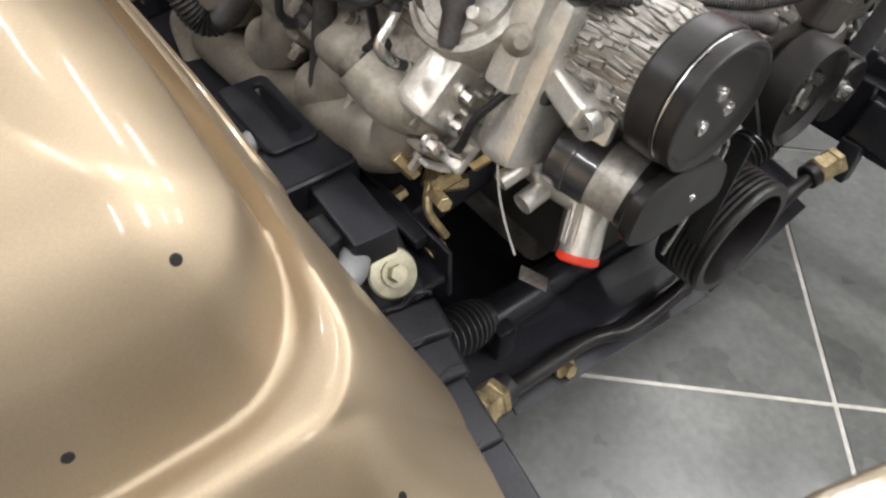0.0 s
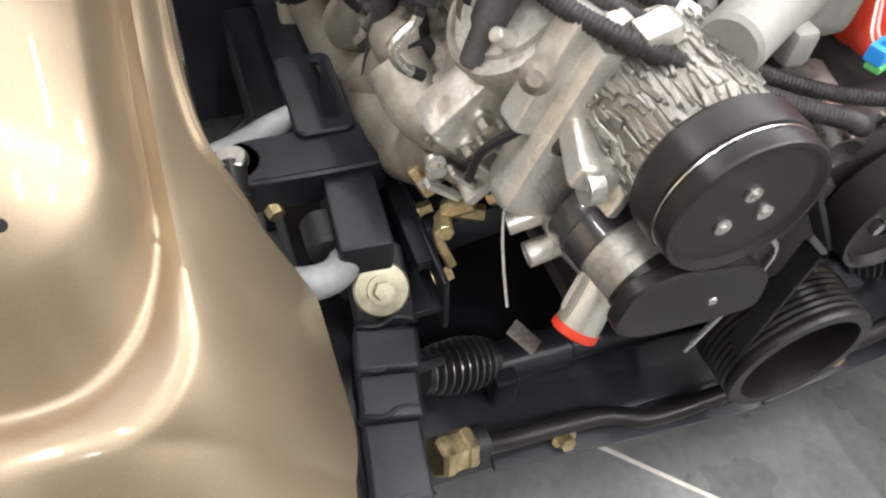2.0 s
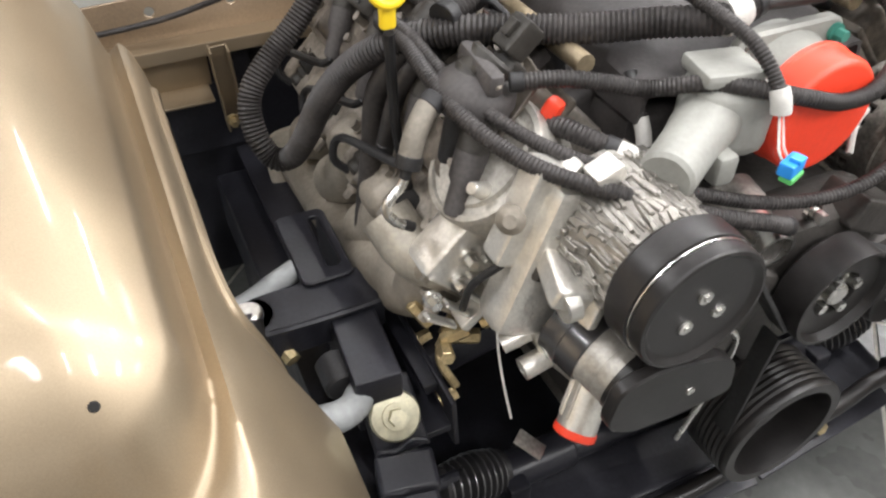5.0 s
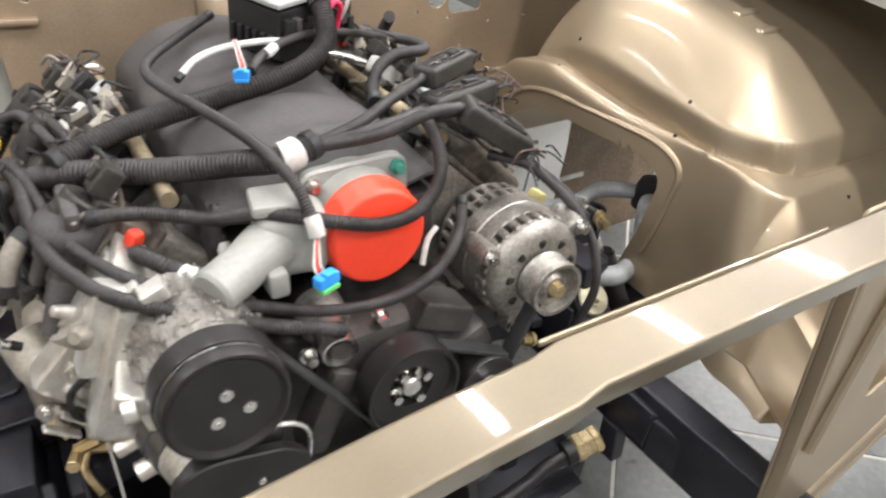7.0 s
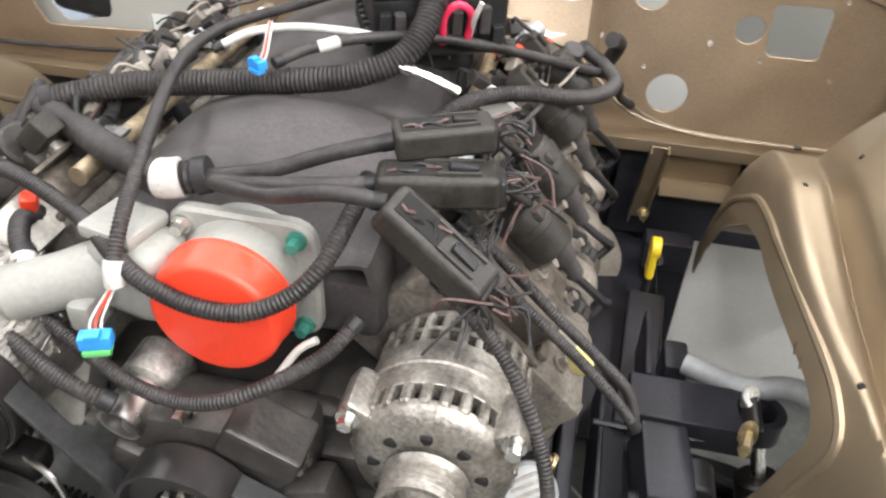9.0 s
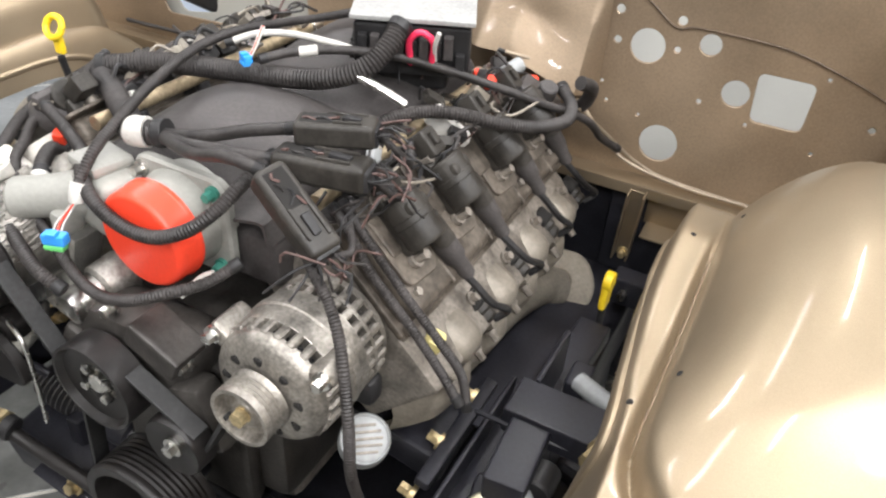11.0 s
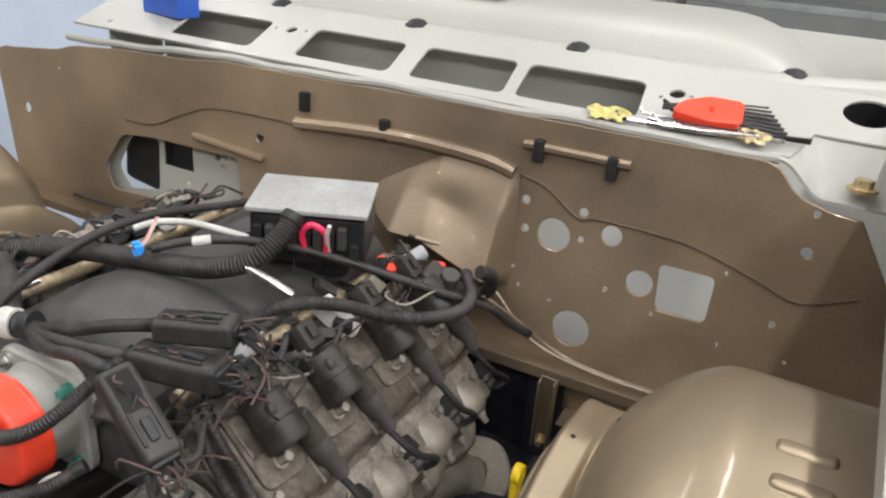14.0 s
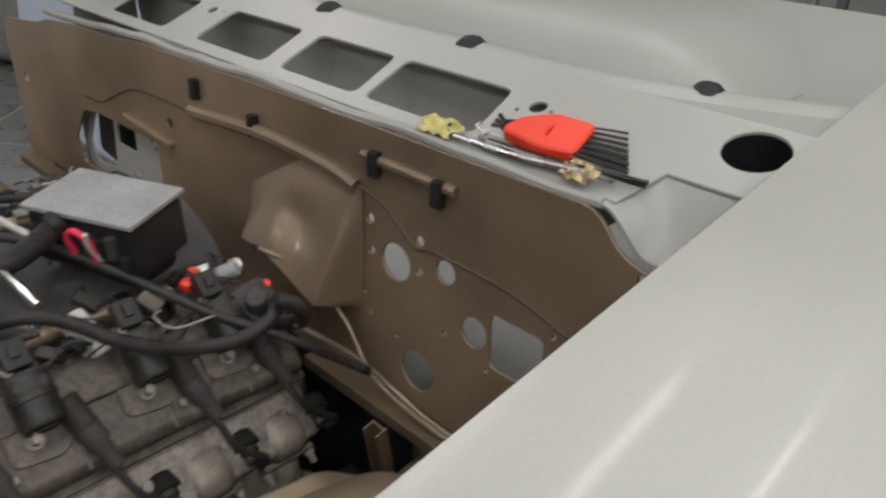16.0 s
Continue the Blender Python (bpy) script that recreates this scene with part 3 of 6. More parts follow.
def wheelhouse(side, label):
    now[0] = side
    t = thing("wheelhouse", label, "inner fender", "wheelhouses")
    g = B()
    wall = sorted({round(0.53 - 0.05 * (0.0064 * k / 0.28) ** (1 / 2.1), 5) for k in range(52)})
    wall = sorted(set(wall) | {0.418 + 0.0028 * k for k in range(41)})
    xs = [wall[0]]
    for x in wall[1:]:
        if x - xs[-1] > 0.0004:
            xs.append(x)
    xs = [x for x in xs if x < 0.497] + [0.497 + 0.0022 * k for k in range(44)] + [0.5938 + 0.53 * (k / 50) ** 1.15 for k in range(1, 51)]
    y0 = 0.135 if side > 0 else 0.1
    ys = [y0 + (0.29 - y0) * k / 44 for k in range(44)] + [0.29 + 0.0021 * k for k in range(76)] + [0.4496 + 0.5404 * k / 128 for k in range(128)] + [0.99 + 0.08 * k / 14 for k in range(15)]
    grid = [[g.verts.new((x, y, house_point(x, y))) for y in ys] for x in xs]
    for a in range(len(xs) - 1):
        for b in range(len(ys) - 1):
            q = (grid[a][b], grid[a + 1][b], grid[a + 1][b + 1], grid[a][b + 1])
            zc = sum(v.co.z for v in q) / 4
            yc = (ys[b] + ys[b + 1]) / 2
            if max(v.co.z for v in q) < FOOT[side] or (xs[a] < ridge(yc) and in_arch(yc, zc)):
                continue
            g.faces.new(q)
    for v in [v for v in g.verts if not v.link_faces]:
        g.verts.remove(v)
    for v in g.verts:
        if v.is_boundary and v.co.x < ridge(v.co.y) + 0.003 and 0.46 < v.co.y < 0.91 and v.co.z > FOOT[side]:
            q = on_arch(v.co.y, v.co.z)
            if (q - Vector((v.co.y, v.co.z))).length < 0.02:
                v.co = (wall_x(q.x, q.y), q.x, q.y)
    bmesh.ops.bisect_plane(g, geom=list(g.verts) + list(g.edges) + list(g.faces), dist=1e-5, plane_co=(0, 0, FOOT[side]), plane_no=(0, 0, 1), clear_inner=True)
    for v in g.verts:
        v.co.x *= side
    bmesh.ops.recalc_face_normals(g, faces=g.faces)
    if sum(f.normal.z for f in g.faces) < 0:
        bmesh.ops.reverse_faces(g, faces=g.faces)
    g.normal_update()
    # the back of the sheet, 3 mm below, and the cut edges between
    back = {v: g.verts.new(v.co - v.normal * 0.003) for v in list(g.verts)}
    rim = [e for e in g.edges if e.is_boundary]
    for f in list(g.faces):
        g.faces.new([back[v] for v in reversed(f.verts)])
    for e in rim:
        p, q = e.verts
        g.faces.new((q, p, back[p], back[q]))
    shell_of[side] = part("shell", g, GOLD, t, "rounded pressed shell with a raised plateau", angle=1.2, weighted=False)
    line = round_poly([(0.965, 0.490), (0.905, 0.580), (0.810, 0.645), (0.745, 0.658), (0.527, 0.653), (0.474, 0.627), (0.486, 0.532), (0.502, 0.472)], 0.04, 6)[4:-4]
    pts = [(side * (wall_x(y, z) + 0.001), y, z) for y, z in line]
    part("bead", tube(B(), pts, 0.0055, 8, smooth=False), GOLD, t, "pressed bead round the cut-out")
    return t


wl = wheelhouse(1, "champagne inner wheelhouse with an arched cut-out")
wr = wheelhouse(-1, "champagne inner wheelhouse with small drilled holes")
# Near-black that stands for the shade inside holes, slots and recesses
HOLESHADE = mat("painted_hole_shade", (0.01, 0.009, 0.008), 0.9)


def drilled(t, side, spots, r=0.0052):
    now[0] = side
    for x, y in spots:
        z = house_point(x, y)
        n = Vector((house_point(x - 0.004, y) - house_point(x + 0.004, y), house_point(x, y - 0.004) - house_point(x, y + 0.004), 0.008)).normalized()
        n.x *= side
        p = Vector((side * x, y, z))
        # A black cap on the skin paints the hole's dark inside
        part("drilled_hole", lathe(B(), [(0, 0.0008), (r * 0.9, 0.0008), (r * 1.15, 0.0002), (r * 1.2, -0.002)], p, p + n, 14), HOLESHADE, shell_of[side], "small drilled hole shown by a near-black cap")


drilled(wl, 1, ((0.518, 0.765), (0.559, 0.52), (0.527, 0.508), (0.68, 0.32), (0.561, 0.77)), 0.0028)
drilled(wr, -1, ((0.594, 0.378), (0.678, 0.348), (0.54, 0.262)), 0.003)
now[0] = 1
for k, (mx, my) in enumerate(((0.727, 0.69), (0.728, 0.648), (0.724, 0.588), (0.722, 0.54))):
    g = B()
    box(g, (mx, my, house_point(mx, my) - 0.0035), (0.05, 0.019, 0.014), 0.0066, seg=4)
    part("louvre", g, GOLD, shell_of[1], "embossed rounded louvre")

# outer fender
fender = thing("front_fender", "glossy white outer front fender", "car body")


def skin(u, v):
    y = -0.1 + 2.5 * u
    x = 0.757 + 0.36 * v
    fall = max(0.0, v - 0.42)
    z = 0.925 + 0.131 * (min(y, 1.5) - 0.643)
    return Vector((x, y, z + 0.006 * math.sin(math.pi * min(v * 2.3, 1)) - 0.16 * fall - 0.3 * max(0, v - 0.5) ** 2))


part("skin", sheet(B(), skin, 60, 30, 0.004), WHITEG, fender)


def flange(u, v):
    p = skin(u, 0.0)
    return Vector((p.x + 0.002 + 0.006 * v, p.y, p.z - 0.05 * v))


part("inner_flange", sheet(B(), flange, 60, 4, 0.003), WHITE, fender)


def side_skin(u, v):
    p = skin(u, 1.0)
    drop = 0.45 - 0.33 * smooth((p.y - 0.2) / 0.12) * smooth((1.05 - p.y) / 0.12)
    return Vector((p.x + 0.05 * math.sin(v * 1.5), p.y, p.z - drop * v))


part("side_skin", sheet(B(), side_skin, 50, 10, 0.004), WHITE, fender)

part("splash_panel", moved(plate(round_poly([(0.5, 0.03), (0.84, 0.03), (0.872, 0.14), (0.9, 0.3), (0.91, 0.5), (0.5, 0.5)], 0.02), [], 0.004, 0.001), pose(0, 1.15, 0, 90)), BRIGHT_WHITE, fender, "white splash panel behind the wheel")
part("rear_skirt", box(B(), (1.06, 1.17, 0.3), (0.4, 0.004, 0.6), 0.0015), UNDERSEAL, fender, "brown undersealed inner skirt")

# radiator support
beam = thing("radiator_support", "glossy champagne radiator support frame", "car body")


def rail_y(x):
    """The rear edge of the slightly bowed top rail."""
    return 0.104 - 0.007 * smooth((-0.035 - x) / 0.02) - 0.018 * smooth((-0.05 - x) / 0.3) + 0.045 * smooth((-0.38 - x) / 0.2)


def rail(u, v):
    x = -0.75 + 1.5 * u
    prof = round_poly([(0.0, 0.806), (-0.048, 0.806), (-0.041, 0.78), (0.0, 0.776)], 0.004, 4)
    dy, z = prof[round(v * len(prof)) % len(prof)]
    return Vector((x, rail_y(x) + dy, z))


g = sheet(B(), rail, 60, 20)
bmesh.ops.remove_doubles(g, verts=g.verts, dist=1e-6)
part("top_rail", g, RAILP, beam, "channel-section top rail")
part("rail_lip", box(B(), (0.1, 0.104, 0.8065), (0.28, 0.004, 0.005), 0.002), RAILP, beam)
for s in (-1, 1):
    ry = rail_y(s * 0.4) + (0.018 if s > 0 else -0.03)
    low = [(0.326, 0.32), (0.36, 0.335), (0.66, 0.50)]
    bm = moved(plate(round_poly([*low, (0.66, 0.79), (0.326, 0.79)], 0.008), [round_poly([(0.47, 0.50), (0.57, 0.54), (0.57, 0.70), (0.49, 0.68)], 0.02)], 0.004, 0.001), pose(0, ry, 0, 90) @ Matrix.Diagonal((s, 1, 1, 1)))
    part("side_plate", bm, GOLD, beam)
    part("side_flange", box(B(), (s * 0.3285, ry - 0.009, 0.555), (0.004, 0.014, 0.45), 0.0015), GOLD, beam)
    part("pressed_rib", tube(B(), [(s * 0.385, ry - 0.002, 0.47), (s * 0.405, ry - 0.002, 0.56), (s * 0.44, ry - 0.002, 0.70), (s * 0.45, ry - 0.002, 0.76)], 0.009, 10), GOLD, beam)
    part("pressed_rib", tube(B(), [(s * 0.352, ry - 0.001, 0.42), (s * 0.358, ry - 0.001, 0.56), (s * 0.362, ry - 0.001, 0.76)], 0.006, 10), GOLD, beam)
    for off, r in ((0.0, 0.006), (-0.042, 0.005)):
        part("lower_flange_edge", tube(B(), [(s * 0.315, ry + 0.006, 0.278 + off), (s * 0.36, ry + 0.006, 0.304 + off), (s * 0.66, ry + 0.006, 0.470 + off)], r, 10), GOLD, beam)
    g = B()
    box(g, (s * 0.487, ry + 0.006, 0.352), (0.43, 0.004, 0.042), 0.0015, (0, -s * 28.8, 0))
    part("lower_flange", g, GOLD, beam, "slanting flange along the lower edge")


def apron(u, v):
    """The bent sheet between the radiator support and the wheelhouse, its free edge at v = 0."""
    free = ((0.295, 0.205, 0.596), (0.37, 0.21, 0.532), (0.394, 0.15, 0.46))
    fixed = ((0.40, 0.25, 0.598), (0.50, 0.27, 0.55), (0.50, 0.16, 0.465))
    k = min(int(u * 2), 1)
    f = u * 2 - k
    p, q = (Vector(line[k]).lerp(Vector(line[k + 1]), f) for line in (free, fixed))
    return p.lerp(q, v) + Vector((0, 0, 0.006 * math.sin(math.pi * v)))


part("front_apron", sheet(B(), apron, 24, 12, 0.003), GOLD, wl, "bent gusset sheet behind the radiator support")


# ---- chassis ----
chassis = thing("chassis_frame", "black painted box-section steel chassis frame", "chassis")
for s in (-1, 1):
    part("side_rail", box(B(), (s * 0.41, 0.44, 0.315 if s > 0 else 0.28), (0.05, 1.32, 0.11 if s > 0 else 0.1), 0.007), BLACK, chassis)
    part("rail_leg", box(B(), (s * 0.41, 0.98, 0.13), (0.045, 0.06, 0.26), 0.006), BLACK, chassis)
    part("front_leg", box(B(), (s * 0.41, -0.16, 0.13), (0.045, 0.06, 0.26), 0.006), BLACK, chassis)
    part("inner_plate", box(B(), (s * 0.335, 0.88, 0.372), (0.12, 0.45, 0.006), 0.002, (0, s * 6, 0)), BLACK, chassis)
    if s < 0:
        part("tower_rear", moved(plate(round_poly([(-0.028, -0.06), (0.028, -0.06), (0.028, 0.055), (-0.028, 0.055)], 0.01), [round_poly([(-0.022, -0.045), (-0.002, -0.045), (-0.006, 0.045), (-0.02, 0.045)], 0.008)], 0.008, 0.002), pose(s * 0.383, 0.72, 0.462, 3, 0, 0) @ Matrix.Diagonal((s, 1, 1, 1))), BLACK, chassis)
    else:
        part("tower_rear", box(B(), (0.362, 0.78, 0.372), (0.05, 0.24, 0.03), 0.005, (3, 0, -3)), BLACK, chassis)
        part("rail_lug", box(B(), (0.437, 0.735, 0.43), (0.03, 0.05, 0.06), 0.006), BLACK, chassis)
        part("rail_lug", box(B(), (0.437, 1.0, 0.42), (0.07, 0.04, 0.05), 0.006), BLACK, chassis)
        part("rail_bolt", hexbolt(B(), (0.426, 1.0, 0.42), (0.426, 0.965, 0.422), 0.007), STEEL, chassis)
    part("tower_web", box(B(), (s * 0.358, 0.725, 0.42), (0.008, 0.11, 0.08), 0.003), BLACK, chassis)
    part("tower_cross", box(B(), (s * 0.405, 0.641, 0.436), (0.135, 0.064, 0.04), 0.004), BLACK, chassis)
    part("tower_lug", pipe(B(), (s * 0.478, 0.645, 0.425), (s * 0.478, 0.645, 0.456), 0.026, 0.009, 24), BLACK, chassis)
    part("tower_front", box(B(), (s * 0.378, 0.576, 0.41), (0.05, 0.12, 0.078), 0.004, (1, 0, s * 4)), BLACK, chassis)
    part("tower_side", box(B(), (s * 0.312, 0.60, 0.37), (0.006, 0.23, 0.075), 0.002, (0, s * 4, 0)), BLACK, chassis)
    part("tower_floor", box(B(), (s * 0.345, 0.60, 0.36), (0.07, 0.22, 0.01), 0.002), BLACK, chassis)
    part("tower_post", box(B(), (s * 0.372, 0.514, 0.387), (0.058, 0.016, 0.08), 0.006, (-45, 0, 0)), BLACK, chassis)
    part("weld_bead", tube(B(), [(s * 0.345, 0.61, 0.455), (s * 0.39, 0.608, 0.4565), (s * 0.43, 0.609, 0.456), (s * 0.465, 0.612, 0.455)], 0.0038, 6, ribs=0.004), BLACK, chassis)
    part("leg_upper", box(B(), (s * 0.382, 0.453, 0.352), (0.06, 0.044, 0.066), 0.006, (8, 0, s * 12), 3), BLACK, chassis)
    part("leg_middle", box(B(), (s * 0.39, 0.416, 0.336), (0.056, 0.046, 0.07), 0.005, (10, 0, s * 10), 3), BLACK, chassis)
    part("leg_lower", box(B(), (s * 0.4, 0.363, 0.318), (0.053, 0.076, 0.072), 0.005, (8, 0, s * 8), 3), BLACK, chassis)
    part("leg_foot", box(B(), (s * 0.415, 0.25, 0.3), (0.052, 0.16, 0.072), 0.005, (5, 0, s * 9), 3), BLACK, chassis)
    for yy, xx, zz in ((0.474, 0.377, 0.387), (0.434, 0.386, 0.378), (0.396, 0.394, 0.3655), (0.327, 0.405, 0.346)):
        part("weld_bead", tube(B(), [(s * (xx - 0.027), yy - 0.002, zz - 0.006), (s * (xx - 0.024), yy - 0.003, zz), (s * (xx - 0.01), yy + 0.002, zz + 0.001), (s * (xx + 0.008), yy - 0.003, zz + 0.001), (s * (xx + 0.024), yy + 0.002, zz), (s * (xx + 0.028), yy, zz - 0.008)], 0.003, 7, ribs=0.004), BLACK, chassis)
    part("pivot_washer", lathe(B(), [(0.0, 0.007), (0.012, 0.007), (0.013, 0.004), (0.025, 0.003), (0.027, 0.0), (0, 0)], (s * 0.372, 0.505, 0.396), (s * 0.377, 0.43, 0.47), 28), PALEZ, chassis, "wide zinc washer and bolt")
    part("pivot_bolt", hexbolt(B(), (s * 0.3722, 0.502, 0.399), (s * 0.373, 0.492, 0.409), 0.0095), PALEZ, chassis)
    for bx, by, bz in ((0.305, 0.592, 0.392), (0.31, 0.674, 0.403), (0.306, 0.52, 0.37)):
        part("engine_mount_bolt", hexbolt(B(), (s * (bx + 0.008), by, bz), (s * (bx - 0.012), by, bz + 0.006), 0.008), ZINC, chassis)
    part("mount_rail", box(B(), (s * 0.322, 0.62, 0.395), (0.02, 0.2, 0.016), 0.004, (0, s * 10, 0)), BLACK, chassis)
# the tower on the alternator's side stands further out and higher
for o in chassis.children:
    if o.name.split(".")[0] in ("tower_rear", "tower_web", "tower_cross", "tower_lug", "tower_front", "tower_side", "tower_floor", "tower_post", "pivot_washer", "pivot_bolt", "leg_upper", "leg_middle") and o.data.vertices[0].co.x > 0:
        o.location += Vector((0.042, 0, 0.024))
# engine mounts and crossmember
part("crossmember", box(B(), (0, 0.475, 0.155), (0.72, 0.13, 0.085), 0.012, (8, 0, 0)), BLACK, chassis)
part("crossmember_plate", box(B(), (-0.1, 0.43, 0.185), (0.34, 0.11, 0.006), 0.002, (16, 0, -4)), BLACK, chassis)
part("crossmember_plate", box(B(), (0.2, 0.43, 0.185), (0.26, 0.11, 0.006), 0.002, (16, 0, 4)), BLACK, chassis)
for bx in (-0.187, 0.19):
    part("crossmember_bolt", hexbolt(B(), (bx, 0.40, 0.185), (bx, 0.385, 0.19), 0.010), ZINC, chassis)
part("rear_crossmember", box(B(), (0, 1.0, 0.2), (0.75, 0.08, 0.06), 0.01), BLACK, chassis)
part("splash_tray", box(B(), (0, 0.8, 0.14), (0.6, 0.5, 0.006), 0.002), BLACK, chassis)


def control_arm(s):
    a = thing("control_arm", "grey tubular upper control arm on the chassis tower", "suspension arm", "upper control arms")
    part("front_tube", tube(B(), [(s * 0.395, 0.535, 0.415), (s * 0.415, 0.515, 0.418), (s * 0.45, 0.513, 0.42), (s * 0.56, 0.53, 0.43), (s * 0.64, 0.57, 0.44)], 0.016, 14), GREYP, a)
    part("rear_tube", tube(B(), [(s * 0.40, 0.705, 0.45), (s * 0.43, 0.692, 0.45), (s * 0.48, 0.672, 0.445), (s * 0.57, 0.64, 0.445), (s * 0.64, 0.59, 0.44)], 0.013, 14), GREYP, a)
    part("bushing", cyl(B(), (s * 0.412, 0.54, 0.422), (s * 0.412, 0.58, 0.422), 0.019, n=20, edge=0.003), PLASTIC, a, "black rubber bushing")
    part("bushing", cyl(B(), (s * 0.482, 0.60, 0.442), (s * 0.48, 0.645, 0.448), 0.018, n=20, edge=0.003), BLACKG, a, "black rubber bushing")
    part("sleeve", cyl(B(), (s * 0.478, 0.645, 0.425), (s * 0.478, 0.645, 0.464), 0.0155, n=18, edge=0.002), STEEL, a)
    b0, b1 = ((-0.458, 0.64, 0.427), (-0.447, 0.602, 0.416)) if s < 0 else ((0.468, 0.60, 0.46), (0.455, 0.572, 0.464))
    part("bolt", hexbolt(B(), b0, b1, 0.0095), ZINC, a, "yellow zinc pivot bolt")
    part("ball_joint", lathe(B(), [(0, 0.03), (0.02, 0.028), (0.028, 0.01), (0.03, -0.02), (0.0, -0.02)], (s * 0.645, 0.58, 0.44), (s * 0.645, 0.58, 1), 20), BLACK, a)
    return a


control_arm(-1)
far_arm = control_arm(1)
for o in far_arm.children:
    for v in o.data.vertices:
        f = smooth((v.co.x - 0.42) / 0.2)
        v.co += Vector((0.042 - 0.07 * f, 0.03 * f, 0.024 + 0.035 * f))
def lower_suspension():
    la = thing("lower_arm", "black pressed lower suspension arm bolted to the chassis rail", "suspension arm")
    part("plate", moved(plate(round_poly([(0.425, 0.42), (0.53, 0.43), (0.70, 0.56), (0.71, 0.62), (0.55, 0.72), (0.425, 0.735)], 0.025), [circle(0.50, 0.475, 0.014), circle(0.49, 0.69, 0.014)], 0.022, 0.004), pose(0, 0, 0.285)), BLACK, la)
    part("rib", tube(B(), [(0.44, 0.45, 0.298), (0.55, 0.5, 0.302), (0.68, 0.585, 0.3)], 0.012, 10), BLACK, la)
    part("rib", tube(B(), [(0.44, 0.71, 0.298), (0.55, 0.67, 0.302), (0.68, 0.6, 0.3)], 0.012, 10), BLACK, la)
    part("ball_joint", lathe(B(), [(0, 0.05), (0.016, 0.048), (0.022, 0.02), (0.028, 0.0), (0.0, 0.0)], (0.67, 0.59, 0.296), (0.67, 0.59, 1), 20), BLACKG, la)
    sh = thing("shock_absorber", "black tubular shock absorber between arm and tower", "shock absorber")
    part("body", cyl(B(), (0.56, 0.59, 0.297), (0.535, 0.625, 0.40), 0.026, n=24, edge=0.004), BLACKG, sh)
    part("rod", cyl(B(), (0.535, 0.625, 0.40), (0.522, 0.643, 0.455), 0.008, n=14), STEEL, sh)


lower_suspension()
for s in (-1, 1):
    sp = thing("steering_boot", "ribbed black rubber steering rack boot", "rubber boot", "steering boots")
    g = B()
    prof = []
    for i in range(9):
        k = 0.8 + 0.2 * math.sin(math.pi * (i + 1) / 9)
        prof += [(0.022 * k, 0.0092 * i), (0.0318 * k, 0.0092 * i + 0.0036), (0.0318 * k, 0.0092 * i + 0.0056)]
    lathe(g, [(0, 0)] + prof + [(0.022, 0.084), (0.0, 0.084)], (s * 0.252, 0.49, 0.238), (s * 0.338, 0.482, 0.262), 28)
    part("bellows", g, RUBBER, sp, angle=0.35)
    part("clamp", lathe(B(), [(0.02, 0), (0.0235, 0), (0.0235, 0.006), (0.02, 0.006), (0.02, 0)], (s * 0.246, 0.4905, 0.2365), (s * 0.338, 0.482, 0.262), 24), PLASTIC, sp)
rack = thing("steering_rack", "black steel steering rack tube across the chassis", "steering rack")
part("tube", cyl(B(), (-0.262, 0.487, 0.228), (0.262, 0.487, 0.228), 0.019, n=20), BLACK, rack)
part("housing", cyl(B(), (-0.262, 0.487, 0.228), (-0.15, 0.487, 0.228), 0.024, n=24, edge=0.004), BLACK, rack)
for s in (-1, 1):
    part("tie_rod", tube(B(), [(s * 0.31, 0.482, 0.277), (s * 0.42, 0.472, 0.29), (s * 0.6, 0.46, 0.30)], 0.008, 10), BLACK, rack)
    part("mount", box(B(), (s * 0.24, 0.475, 0.215), (0.03, 0.05, 0.06), 0.006), BLACK, rack)
sway = thing("sway_bar", "black steel sway bar with gold end bushings", "sway bar")
part("bar", tube(B(), [(-0.32, 0.392, 0.248), (-0.288, 0.397, 0.232), (-0.24, 0.401, 0.216), (-0.15, 0.404, 0.2), (-0.115, 0.398, 0.195), (-0.08, 0.386, 0.195), (0.02, 0.388, 0.197), (0.2, 0.392, 0.22), (0.26, 0.394, 0.24), (0.32, 0.392, 0.25)], 0.011, 12), BLACKG, sway)
for s in (-1, 1):
    g = B()
    lathe(g, [(0, 0), (0.019, 0), (0.0225, 0.004), (0.0225, 0.013), (0.0205, 0.015), (0.0205, 0.03), (0.0225, 0.032), (0.0225, 0.04), (0.0185, 0.044), (0, 0.044)], (s * 0.309, 0.394, 0.25), (s * 0.352, 0.386, 0.262), 6)
    part("end_bushing", g, ZINC, sway, "gold zinc hexagonal bushing", angle=0.3)
    part("rubber_collar", cyl(B(), (s * 0.294, 0.396, 0.246), (s * 0.311, 0.3935, 0.2505), 0.019, n=20, edge=0.002), PLASTIC, sway)
    part("hanger", box(B(), (s * 0.378, 0.385, 0.25), (0.024, 0.035, 0.07), 0.004), BLACK, sway)

# transmission hump cap seen beside the rail
ycap = thing("reservoir_cap", "small yellow plastic cap on the chassis rail", "cap")
part("cap", box(B(), (0.41, 0.925, 0.452), (0.012, 0.03, 0.05), 0.005), YELLOW, ycap)
part("ear", cyl(B(), (0.404, 0.925, 0.475), (0.418, 0.925, 0.475), 0.016, n=16, edge=0.002), YELLOW, ycap)
part("stem", cyl(B(), (0.41, 0.925, 0.38), (0.41, 0.925, 0.432), 0.006, n=10), PLASTIC, ycap)

# ---- engine ----
R2 = math.sqrt(0.5)
RUN0 = {1: 0.63, -1: 0.572}


